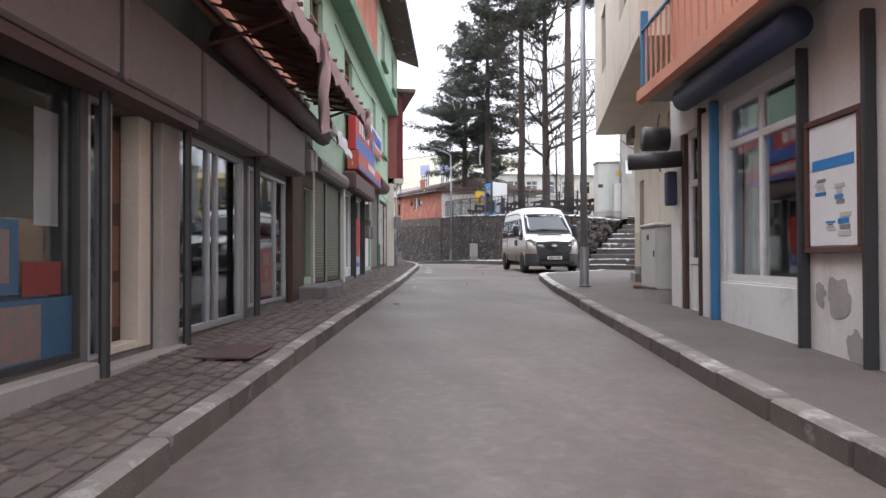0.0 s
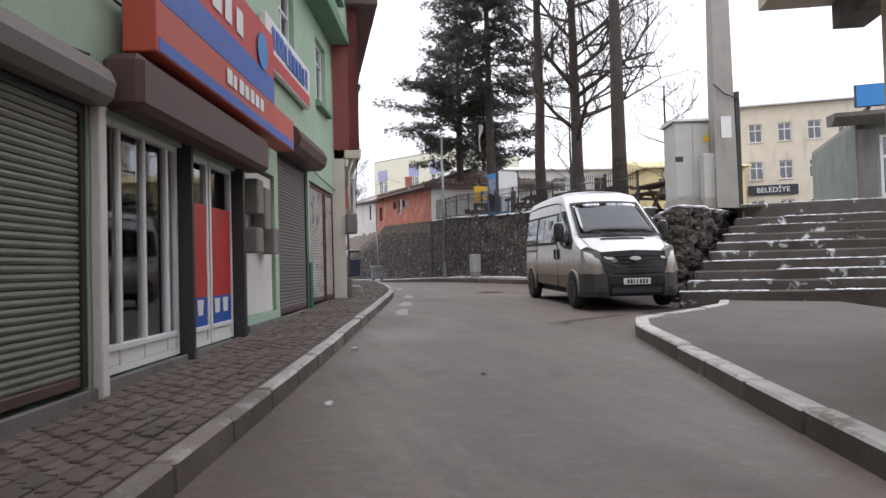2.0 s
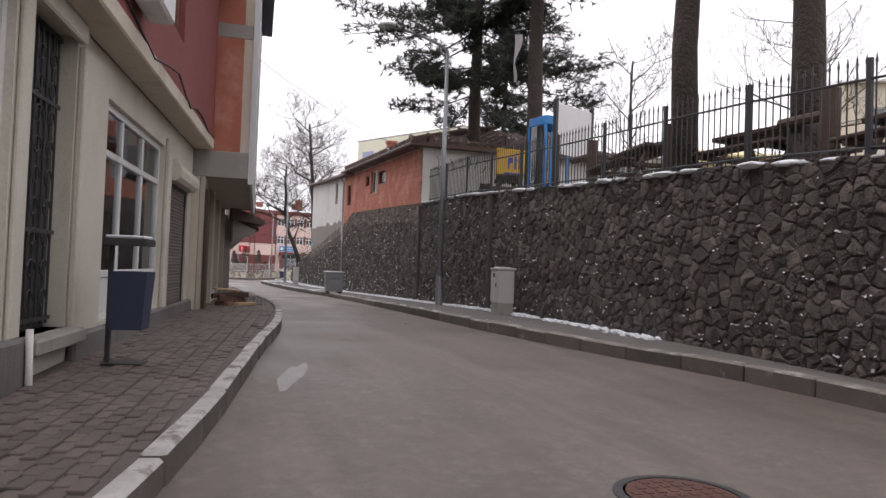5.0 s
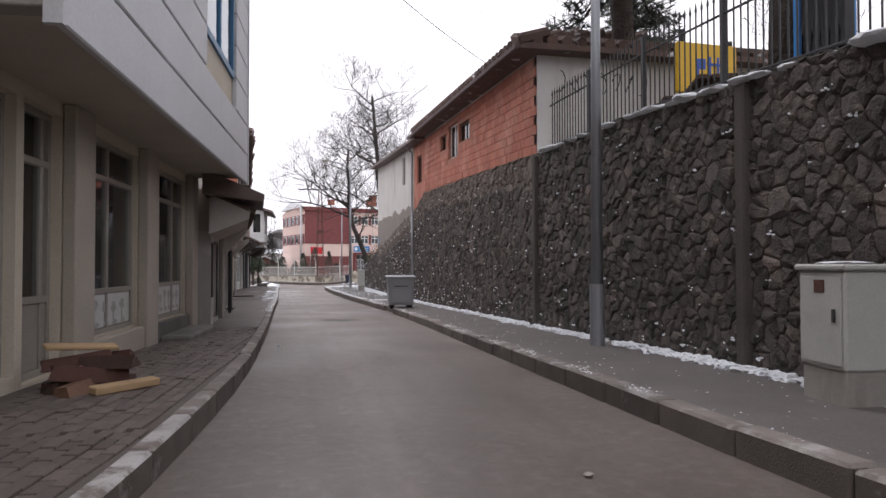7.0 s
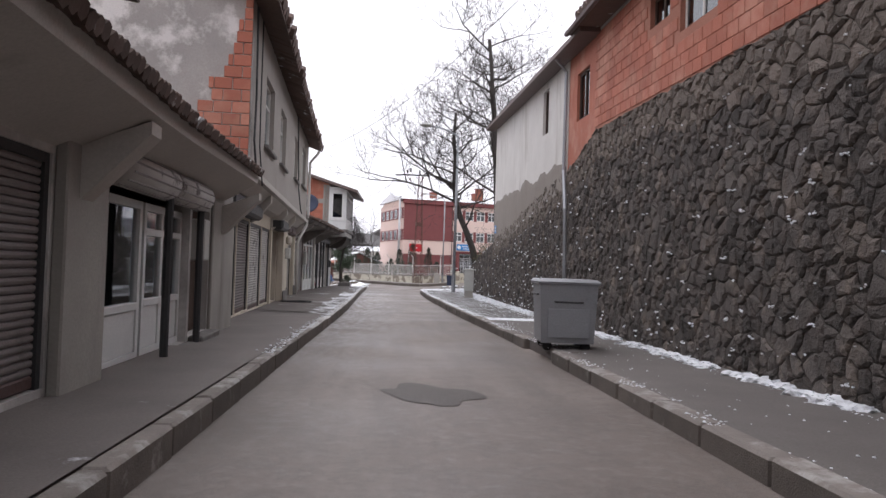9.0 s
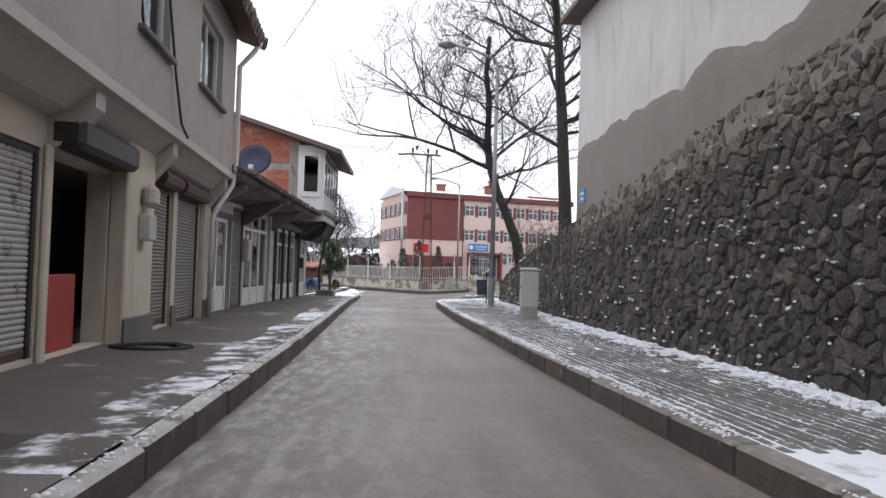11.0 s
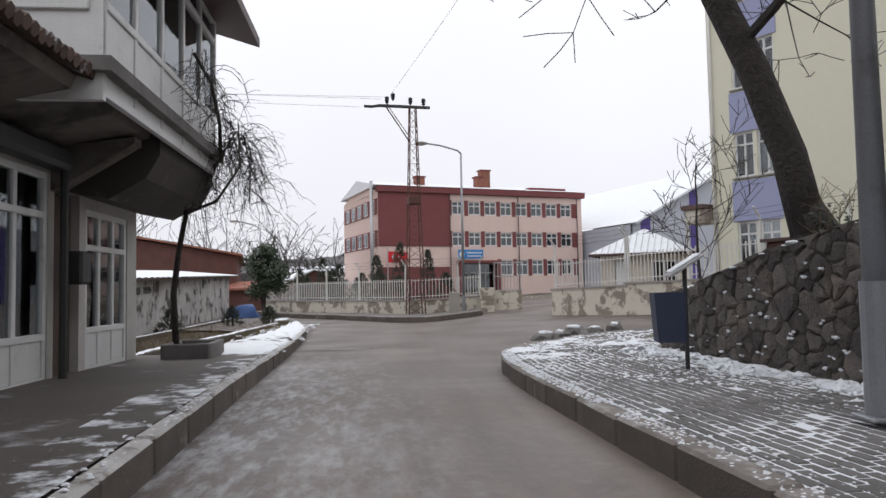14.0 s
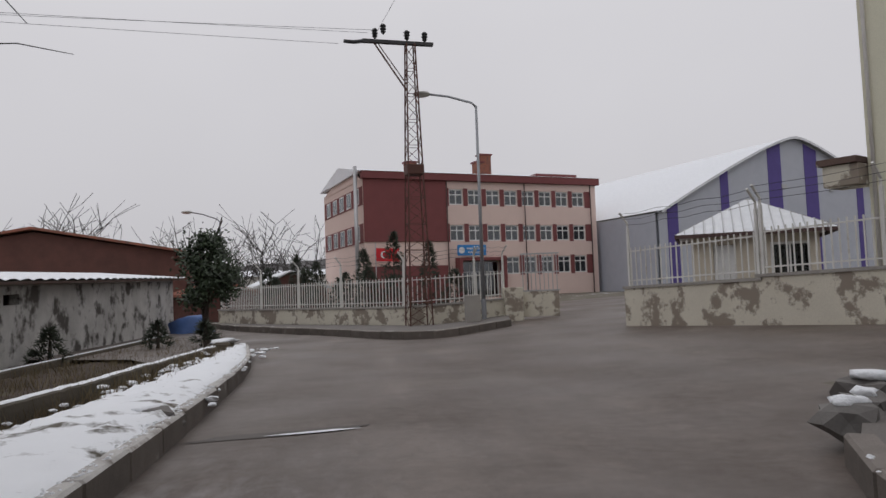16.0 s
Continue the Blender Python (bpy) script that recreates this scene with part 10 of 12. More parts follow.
face = Matrix.Rotation(radians(90), 4, "X")
letters("BELEDİYE", 0.62, "sign_white", [c for c in bel.root.children if c.name.startswith("sign_board")][0], Matrix.Translation(bel.p(3.2, 0.22, 7.66)) @ face)

SC = House("school_building", "three-storey school with maroon panels and pink bands, snow on its roof", (12.3, 144.0), (33.0, 150.0), 0.9, -1)
win = []
for z0, z1 in ((8.5, 9.78), (5.55, 6.85), (2.75, 4.2)):
    for k in range(8):
        s = 7.25 + k * 1.69
        if z0 < 3 and k < 3:
            continue
        win.append((s, s + 1.25, z0, z1))
SC.wall("school_pink", 0, SC.len, 0.6, 10.4, win + [(8.0, 11.6, 0.9, 3.9)])
SC.shell("school_pink", 0, SC.len, 0.6, 10.4, 12, roof="school_maroon")
for s0, s1, z0, z1 in win:
    SC.window(s0, s1, z0, z1, d=-0.08, cols=2, trans=z1 - 0.45, mat="pvc_white", sill=None, bar=0.09, pane="glass_dark", curtain=(0, 0.45) if int(s0 * 7) % 3 == 0 else None)
SC.boxes("panel", "school_maroon", [(0.0, 6.95, 0.003, 0.12, 5.5, 10.42)], "large plain maroon wall panel", c=0.02)
SC.boxes("panel", "school_maroon", [(0.0, 6.95, 0.003, 0.05, 0.6, 3.6)], c=0.02)
for z0, z1 in ((8.4, 9.85), (5.45, 6.95), (2.65, 4.3)):
    for k in range(9):
        a = 6.97 if k == 0 else 7.25 + (k - 1) * 1.69 + 1.27
        b = 7.23 + k * 1.69 if k < 8 else 20.95
        if b - a > 0.1 and not (z0 < 3 and k < 3):
            SC.box("panel", "school_maroon", a, b, 0.003, 0.03, z0, z1)
SC.boxes("roof_band", "school_maroon", [(-0.15, SC.len + 0.25, -0.2, 0.35, 10.42, 11.0)], "maroon roof edge", c=0.02)
SC.boxes("entrance", "school_maroon", [(7.6, 11.9, 0.003, 0.9, 3.9, 4.15), (7.6, 7.9, 0.0, 0.85, 0.8, 3.9), (11.6, 11.9, 0.0, 0.85, 0.8, 3.9)], "maroon entrance porch", c=0.02)
SC.window(8.05, 11.55, 0.95, 3.85, d=-0.15, cols=4, trans=3.0, mat="alu", sill=None, pane="glass_dark", name="door")
part("roof", Shape().add([SC.p(-0.3, 0.4, 11.0), SC.p(SC.len + 0.4, 0.4, 11.0), SC.p(SC.len + 0.4, -6.0, 12.25), SC.p(-0.3, -6.0, 12.25), SC.p(SC.len + 0.4, -12.6, 11.0), SC.p(-0.3, -12.6, 11.0)], [(0, 1, 2, 3), (3, 2, 4, 5), (1, 4, 2), (0, 3, 5), (0, 5, 4, 1)]), "snow", SC.root, "low roof under snow")
part("gable", Shape().add([SC.p(s, d, z) for s in (-0.05, 0.1) for d, z in ((0.0, 10.4), (-6.0, 12.15), (-12.0, 10.4))], [(0, 1, 2), (3, 5, 4), (0, 3, 4, 1), (1, 4, 5, 2), (2, 5, 3, 0)]), "school_pink", SC.root)
for z0, z1 in ((8.4, 9.85), (5.45, 6.95)):
    SC.box("panel", "school_maroon", -0.05, -0.003, -0.1, -11.9, z0, z1)
    for k in range(5):
        d = -0.9 - k * 2.2
        w = part("window", Shape().box(SC.p(-0.08, d, z0 + 0.1), SC.p(-0.052, d - 1.3, z1 - 0.1)), "pvc_white", SC.root)
        part("pane", Shape().box(SC.p(-0.09, d - 0.08, z0 + 0.18), SC.p(-0.081, d - 0.6, z1 - 0.18)), "glass_dark", w)
        part("pane", Shape().box(SC.p(-0.09, d - 0.7, z0 + 0.18), SC.p(-0.081, d - 1.22, z1 - 0.18)), "glass_dark", w)
for s, d, h, w in ((11.7, -2.8, 1.9, 1.0), (10.9, -2.2, 1.1, 0.7), (4.6, -2.4, 0.9, 0.9)):
    ch = SC.box("chimney", "rust" if w < 0 else "tile_red", s, s + w, d, d - 0.8, 11.2, 11.4 + h, "brick-red chimney", c=0.02)
    part("cap", Shape().box(SC.p(s - 0.1, d + 0.1, 11.4 + h), SC.p(s + w + 0.1, d - 0.9, 11.52 + h)), "school_maroon", ch)
SC.box("roof_hatch", "school_maroon", 16.3, 20.5, -1.2, -2.2, 11.3, 11.55)
SC.pipe([(-0.5, -0.3, 0.8), (-0.5, -0.3, 11.4)], 0.16, "alu", "flue", "tall steel boiler flue")
for s in (6.98, 14.2, 20.9):
    SC.pipe([(s, 0.16, 10.4), (s, 0.16, 0.8)], 0.05, "metal_brown")
sg = SC.sign("school_sign", 7.4, 9.95, 4.3, 5.15, 1.0, "sign_blue", "blue school name board", (), 0.1)
bars(SC, sg, 8.2, 9.8, 4.78, 0.16, 1.01, "sign_white", 14, 1)
bars(SC, sg, 8.3, 9.7, 4.48, 0.14, 1.01, "sign_white", 12, 2)
part("motif", Shape().lathe([(0.0, 0), (0.26, 0.004), (0.2, 0.01)], 16, Matrix.Translation(SC.p(7.75, 1.0, 4.72)) @ Matrix.Rotation(radians(90), 4, "X")), "sign_white", sg)
fg = thing("flag", "red national flag with white crescent and star", "flag", Matrix.Translation((13.15, 143.4, 0)))
ff = part("cloth", Shape().sheet([[(1.75 * k / 10, 0.06 * math.sin(k * 0.9), 4.98 - 0.08 * k / 10 - 1.0 * j / 4) for k in range(11)] for j in range(5)]), "flag_red", fg, smooth=True)
cres = [(0.62 + 0.27 * math.cos(a), 4.45 + 0.27 * math.sin(a)) for a in np.linspace(0.7, 2 * math.pi - 0.7, 18)] + [(0.69 + 0.215 * math.cos(a), 4.45 + 0.215 * math.sin(a)) for a in np.linspace(2 * math.pi - 0.8, 0.8, 18)]
flat = Matrix(((1, 0, 0, 0), (0, 0, 1, 0), (0, 1, 0, 0), (0, 0, 0, 1)))
part("crescent", Shape().prism(cres, -0.1, -0.075, flat), "sign_white", ff)
part("star", Shape().prism([(1.0 + (0.14 if k % 2 == 0 else 0.055) * math.cos(k * math.pi / 5 + math.pi), 4.45 + (0.14 if k % 2 == 0 else 0.055) * math.sin(k * math.pi / 5 + math.pi)) for k in range(10)], -0.1, -0.075, flat), "sign_white", ff)
part("pole", Shape().tube((-0.03, 0, 0.6), (-0.03, 0, 5.4), 0.04), "alu", fg)

# sports hall with an arched snowy roof
ax0 = Vector((35.6, 143.0))
hu = Vector((0.96, 0.28)).normalized()
HW = 31.0
hall = thing("sports_hall", "grey sports hall with purple stripes and an arched roof under snow", "building", Matrix.Translation((*ax0, 0.8)) @ Matrix.Rotation(math.atan2(hu.y, hu.x), 4, "Z"))


def arch_z(s):
    k = abs(s / HW - 0.5) * 2
    return 6.4 + 7.0 * (1 - (k * k + 0.004) ** 0.59)


ss = [HW * k / 40 for k in range(41)]
n = 41
part("gable", Shape().sheet([[(s, 0, -0.5) for s in ss], [(s, 0, arch_z(s)) for s in ss], [(s, 0.3, arch_z(s)) for s in ss], [(s, 0.3, -0.5) for s in ss]]), "hall_grey", hall, "grey sheet gable wall")
for a, b in ((0.9, 2.0), (6.7, 7.6), (12.3, 13.9), (16.8, 18.4), (23.5, 24.4), (29.0, 30.1)):
    part("stripe", Shape().add([(a, -0.04, 0), (b, -0.04, 0), (b, -0.04, arch_z(b) - 0.2), (a, -0.04, arch_z(a) - 0.2), (a, 0.0, 0), (b, 0.0, 0), (b, 0.0, arch_z(b) - 0.2), (a, 0.0, arch_z(a) - 0.2)], [(0, 1, 2, 3), (0, 4, 5, 1), (1, 5, 6, 2), (2, 6, 7, 3), (3, 7, 4, 0)]), "hall_purple", hall, "purple painted stripe")
part("roof", Shape().sheet([[(s, d, arch_z(s) + 0.12) for s in ss] for d in (-0.5, 12, 25, 42)]).sheet([[(s, -0.5, arch_z(s) + 0.12) for s in ss], [(s, -0.5, arch_z(s) - 0.1) for s in ss]]), "snow", hall, "arched roof under smooth snow", smooth=True)
part("side_wall", Shape().box((-0.05, 0.3, -0.5), (0.2, 42, 6.35)), "hall_grey", hall)
part("side_wall", Shape().box((HW - 0.2, 0.3, -0.5), (HW, 42, 6.35)), "hall_grey", hall)
for x, z in ((11.6, 8.6), (17.6, 8.5)):
    part("vent", Shape().box((x + 2.2, -0.12, z), (x + 2.8, 0.0, z + 0.4), c=0.03), "alu", hall)

# peeling boundary walls with white railings
RB = Shape().box((-0.014, -0.014, 0), (0.014, 0.014, 1.02)).mesh("railing_bar", "paint_white")
CW = Shape().box((-0.035, -0.035, 0), (0.035, 0.035, 1.55), c=0.006).pipe([(0, 0, 1.5), (0, 0, 1.7), (0, -0.28, 1.98)], 0.03, 6).mesh("railing_post", "paint_white")


def yard_wall(label, line, h, out, rail_h=1.0, posts=2.1, step=0.16, lift=0.0, bars_on=True):
    root = thing("yard_wall", label, "wall", Matrix.Translation((*line[0], land(*line[0]))), kind="structure")
    z00 = land(*line[0])
    for a, b in zip(line, line[1:]):
        a, b = Vector(a), Vector(b)
        L_ = (b - a).length
        yaw = math.atan2(b.y - a.y, b.x - a.x)
        za, zb_ = land(*a), land(*b)
        m = Matrix.Translation((a.x - line[0][0], a.y - line[0][1], 0)) @ Matrix.Rotation(yaw, 4, "Z")
        sl = (zb_ - za) / L_
        vs = [(s, d, z - z00) for s, zg in ((-0.1, za), (L_ + 0.1, zb_)) for d in (-0.12, 0.12) for z in (zg - 0.4, zg + h)]
        part("wall", Shape().add(vs, [(0, 1, 3, 2), (4, 6, 7, 5), (0, 4, 5, 1), (2, 3, 7, 6), (1, 5, 7, 3), (0, 2, 6, 4)]), "wall_peeling", root, "wall with peeling cream paint", m=m)
        vs = [(s, d, z - z00) for s, zg in ((-0.13, za), (L_ + 0.13, zb_)) for d in (-0.16, 0.16) for z in (zg + h + 0.002, zg + h + 0.07)]
        part("coping", Shape().add(vs, [(0, 1, 3, 2), (4, 6, 7, 5), (0, 4, 5, 1), (2, 3, 7, 6), (1, 5, 7, 3), (0, 2, 6, 4)]), "concrete", root, m=m)
        if not bars_on:
            continue
        n = int(L_ / step)
        for k in range(n):
            s = (k + 0.5) * L_ / n
            part("railing_bar", RB, None, root, m=m @ Matrix.Translation((s, 0, za + sl * s + h + 0.08 - z00)))
        for hh in (0.2, 0.98):
            part("rail", Shape().box((0, -0.02, 0), (L_, 0.02, 0.035), Matrix.Translation((0, 0, za + h + hh - z00)) @ Matrix.Rotation(-math.atan(sl), 4, "Y")), "paint_white", root, m=m)
        n = max(1, int(L_ / posts))
        for k in range(n + 1):
            s = L_ * k / n
            part("railing_post", CW, None, root, m=m @ Matrix.Translation((s, 0, za + sl * s + h + 0.06 - z00)) @ Matrix.Rotation(0 if out > 0 else math.pi, 4, "Z"))
        wires = Shape()
        for q in (0.0, 0.14, 0.28):
            wires.pipe([(L_ * k / 6, -out * (0.05 + q), za + sl * L_ * k / 6 + h + 1.72 + q - z00 - 0.05 * (k % 2)) for k in range(7)], 0.006, 3)
        part("barbed_wire", wires, "metal_dark", root, m=m)
    return root


yard_wall("peeling cream wall with white railings before the school", [(5.0, 125.4), (7.3, 122.2), (10.9, 118.0), (13.2, 115.6)], 0.82, 1)
yard_wall("peeling cream wall with white railings by the gate", [(13.25, 115.55), (15.8, 115.6), (17.0, 116.2)], 0.82, 1)
yard_wall("peeling cream wall with white railings beside the hut", [(18.75, 108.25), (20.35, 104.8)], 0.98, 1)
yard_wall("raised peeling cream wall with railings before the flats", [(20.4, 104.7), (24.8, 95.6)], 1.05, 1)
gp_ = thing("gate_pillar", "square peeling gate pillar", "pillar", Matrix.Translation((17.3, 116.1, land(17.3, 116.1))))
part("pillar", Shape().box((-0.35, -0.35, -0.2), (0.35, 0.35, 1.25), c=0.02), "wall_peeling", gp_)
gate = thing("yard_gate", "half-open steel yard gate with a sheet base", "gate", pose(17.7, 116.2, land(17.7, 116.2) + 0.05, 0, 0, -12))
part("sheet", Shape().box((0, -0.02, 0.05), (1.4, 0.02, 1.0), c=0.006), "wall_peeling", gate)
for k in range(9):
    part("gate_bar", Shape().box((0.05 + 0.16 * k, -0.015, 1.0), (0.08 + 0.16 * k, 0.015, 2.4)), "alu", gate)
for z in (1.0, 1.7, 2.4):
    part("gate_rail", Shape().box((0, -0.025, z), (1.45, 0.025, z + 0.05)), "alu", gate)
sb = thing("meter_pedestal", "grey meter pedestal before the school wall", "utility cabinet", pose(15.4, 113.9, land(15.4, 113.9) + 0.1))
part("body", Shape().box((-0.25, -0.2, 0), (0.25, 0.2, 1.05), c=0.03), "concrete", sb)

# guard hut
hut = thing("guard_hut", "pale guard hut with a snowy sheet-metal hip roof", "hut", pose(22.9, 109.3, 0.7, 0, 0, -28) @ Matrix.Diagonal((0.8, 0.8, 1, 1)))
hw_ = Shape().wall(-2.0, 2.0, 0, 2.25, -1.75, -1.9, [(-1.3, -0.6, 0.2, 1.9), (0.5, 1.7, 0.9, 1.9)])
part("wall", hw_, "plaster_cream", hut)
part("wall", Shape().box((-2.0, -1.75, 0), (-1.85, 1.9, 2.25)).box((1.85, -1.75, 0), (2.0, 1.9, 2.25)).box((-1.85, 1.75, 0), (1.85, 1.9, 2.25)), "plaster_cream", hut)
w = part("window", Shape().box((0.5, -1.86, 0.9), (1.7, -1.8, 0.97)).box((0.5, -1.86, 1.83), (1.7, -1.8, 1.9)).box((0.5, -1.86, 0.97), (0.57, -1.8, 1.83)).box((1.63, -1.86, 0.97), (1.7, -1.8, 1.83)).box((1.07, -1.86, 0.97), (1.13, -1.8, 1.83)), "pvc_white", hut)
part("pane", Shape().box((0.57, -1.83, 0.97), (1.63, -1.822, 1.83)), "glass_dark", w)
part("door", Shape().box((-1.28, -1.84, 0.2), (-0.62, -1.79, 1.88), c=0.01), "pvc_white", hut)
part("roof", Shape().add([(-2.5, -2.4, 2.2), (2.5, -2.4, 2.2), (2.5, 2.4, 2.2), (-2.5, 2.4, 2.2), (-0.1, 0, 3.25), (0.1, 0, 3.25)], [(0, 1, 5, 4), (1, 2, 5), (2, 3, 4, 5), (3, 0, 4), (0, 3, 2, 1)]), "snow", hut, "hip roof under thin snow")
sh = Shape()
for k in range(17):
    t = k / 16
    for a, b in (((-2.5, -2.4), (2.5, -2.4)), ((2.5, -2.4), (2.5, 2.4)), ((-2.5, 2.4), (-2.5, -2.4))):
        x, y = a[0] + (b[0] - a[0]) * t, a[1] + (b[1] - a[1]) * t
        q = 1 - abs(2 * t - 1)
        e_ = (x + (0 - x) * q, y + (0 - y) * q, 2.22 + 1.05 * q) if False else (x * (1 - q * 0.98), y * (1 - q * 0.98) if abs(a[1] - b[1]) < 1 else y * (1 - q * 0.0), 2.23 + 1.04 * q)
        if abs(a[1] - b[1]) > 1:
            e_ = (x * (1 - q), y, 2.23 + 1.04 * q)
        else:
            e_ = (x, y * (1 - q), 2.23 + 1.04 * q)
        sh.tube((x, y, 2.22), e_, 0.022, n=4)
part("roof_seams", sh, "alu", hut)
part("eave_band", Shape().box((-2.5, -2.42, 2.1), (2.5, -2.36, 2.2)).box((-2.5, 2.36, 2.1), (2.5, 2.42, 2.2)).box((-2.52, -2.36, 2.1), (-2.46, 2.36, 2.2)).box((2.46, -2.36, 2.1), (2.52, 2.36, 2.2)), "metal_brown", hut)

# apartment block
AP = House("apartment_block", "pale yellow apartment block with lilac window bays", (24.4, 106.3), (32.1, 92.3), 0.9, -1)
aw_ = []
for f in range(4):
    z0 = 2.2 + 3.28 * f
    for a in (0.98, 1.86, 7.1, 7.95, 11.0, 12.0):
        aw_.append((a, a + 0.76, z0, z0 + 1.65))
AP.wall("apart_yellow", 0, AP.len, 0.5, 16.4, aw_)
AP.shell("apart_yellow", 0, AP.len, 0.5, 16.4, 12)
for s0, s1, z0, z1 in aw_:
    AP.window(s0, s1, z0, z1, d=-0.06, cols=2, trans=z1 - 0.45, mat="pvc_white", sill="concrete", bar=0.07, curtain=(0, 0.5) if int(s0 * 10 + z0) % 2 else None)
for a, b in ((0.85, 2.75), (6.95, 8.85), (10.85, 12.9)):
    for f in range(4):
        z0 = 2.2 + 3.28 * f + 1.66
        AP.box("bay_panel", "apart_blue", a, b, 0.003, 0.04, z0, z0 + 1.5, c=0.01)
AP.boxes("canopy", "wall_peeling", [(-0.9, -0.02, -0.5, 0.5, 3.9, 4.45)], "small concrete canopy", c=0.02)
AP.boxes("canopy_tiles", "tile_dark", [(-1.0, -0.02, -0.5, 0.6, 4.46, 4.62)])
AP.pipe([(0.15, 0.06, 16.2), (0.15, 0.06, 1.2)], 0.05, "plaster_white")
bx_ = thing("rusty_tank", "small rusty sheet-metal store above the wall", "shed", pose(18.6, 91.5, 1.35, 0, 0, 20))
part("walls", Shape().box((-0.8, -0.5, 0), (0.8, 0.5, 0.95), c=0.02), "rust", bx_)
part("lid", Shape().box((-0.86, -0.56, 0.95), (0.86, 0.56, 1.0)), "metal_brown", bx_)

# lattice pylon
py = thing("lattice_pylon", "rust-red lattice power pylon with black insulators", "pylon", pose(13.62, 114.6, land(13.6, 115) + 0.1, 0, 0, 8))
PH = 10.1


def leg(h, sx, sy):
    w = 0.4 - 0.25 * min(h / PH, 1)
    return (sx * w, sy * w, h)


for sx in (-1, 1):
    for sy in (-1, 1):
        part("leg", Shape().tube(leg(-0.3, sx, sy), leg(PH, sx, sy), 0.028, n=5), "rust", py)
n = 22
for side in range(4):
    c0, c1 = [((-1, -1), (1, -1)), ((1, -1), (1, 1)), ((1, 1), (-1, 1)), ((-1, 1), (-1, -1))][side]
    for k in range(n):
        a, b = (c0, c1) if k % 2 else (c1, c0)
        part("brace", Shape().tube(leg(PH * k / n, *a), leg(PH * (k + 1) / n, *b), 0.014, n=4), "rust", py)
        if k % 2 == 0:
            part("crossbar", Shape().tube(leg(PH * k / n, *a), leg(PH * k / n, *b), 0.014, n=4), "rust", py)
part("cross_arm", Shape().box((-1.7, -0.09, PH - 0.02), (0.85, -0.03, PH + 0.09)).box((-1.7, 0.03, PH - 0.02), (0.85, 0.09, PH + 0.09)), "metal_dark", py)
part("stay", Shape().tube((-1.3, 0, PH), (-0.15, 0, PH - 1.7), 0.03, n=6).tube((-1.15, 0.05, PH), (-0.1, 0.05, PH - 1.5), 0.02, n=5), "rust", py)
for x, h in ((-1.25, 0.12), (-0.95, 0.3), (-0.1, 0.12), (0.55, 0.1)):
    ins = part("insulator", Shape().lathe([(0.02, 0), (0.05, 0.05), (0.1, 0.1), (0.06, 0.14), (0.12, 0.2), (0.07, 0.25), (0.12, 0.31), (0.05, 0.38)], 12, Matrix.Translation((x, 0, PH + h))), "plastic_black", py)
part("insulator", Shape().pipe([(-1.7, 0, PH + 0.02), (-2.0, 0, PH - 0.03), (-2.35, 0, PH - 0.02)], 0.07, 8), "plastic_black", py)
part("transformer_box", Shape().box((-0.3, -0.3, 5.4), (0.3, 0.3, 5.75), c=0.02), "rust", py)
def wire(label, a, b, sag, r=0.012):
    a, b = Vector(a), Vector(b)
    sh = Shape().pipe([(a.lerp(b, k / 16) - a - Vector((0, 0, sag * math.sin(math.pi * k / 16)))) for k in range(17)], r, 4)
    return single("power_line", sh, "plastic_black", label, "cable", "overhead wires", m=Matrix.Translation(a))


for k, (dx, dz) in enumerate(((-2.3, 0.0), (-1.25, 0.4), (-0.95, 0.5))):
    wire("thin overhead power line over the garden", (13.4 + dx, 115.0 - 0.3, PH + 0.35 + dz), (-60, 96 + 3 * k, 12.0 + dz), 1.4, 0.007)
for k, (dx, dz) in enumerate(((-0.95, 0.5),)):
    wire("thin overhead power line over the street", (13.4 + dx, 115.0, PH + 0.35 + dz), (22 + 3 * k, 70, 17.0), 1.0, 0.006)
wire("thin cable slung across the street", (15.4, 60.5, 8.2), (8.9, 79.0, 6.9), 0.6, 0.008)
wire("thin cable slung across the street", (9.4, 44.5, 7.2), (16.5, 55.0, 7.0), 0.3, 0.007)

# school yard greenery
def conifer(label, x, y, z, h, wide, seed):
    root = thing("conifer", label, "tree", pose(x, y, z), "yard conifers")
    rnd = random.Random(seed)
    part("trunk", Shape().tube((0, 0, -0.1), (0, 0, h * 0.95), 0.07, 0.01, n=7), "bark", root)
    nd = Shape()
    for k in range(int(260 * h / 3)):
        f = rnd.random() ** 0.8
        zc = h * (0.12 + 0.88 * f)
        rr_ = wide * (1 - f) ** 0.8 * rnd.uniform(0.3, 1.05)
        a = rnd.uniform(0, 2 * math.pi)
        c = Vector((rr_ * math.cos(a), rr_ * math.sin(a), zc - 0.25 * rr_))
        for b in range(9):
            d = (Vector((math.cos(a), math.sin(a), 0.1)) + Vector((rnd.gauss(0, 0.6), rnd.gauss(0, 0.6), rnd.gauss(0, 0.5)))).normalized() * rnd.uniform(0.12, 0.26)
            s = d.orthogonal().normalized() * 0.018
            nd.add([c - s, c + s, c + d], [(0, 1, 2)])
    part("needles", nd, "needles", root, "dark green needles")
    return root


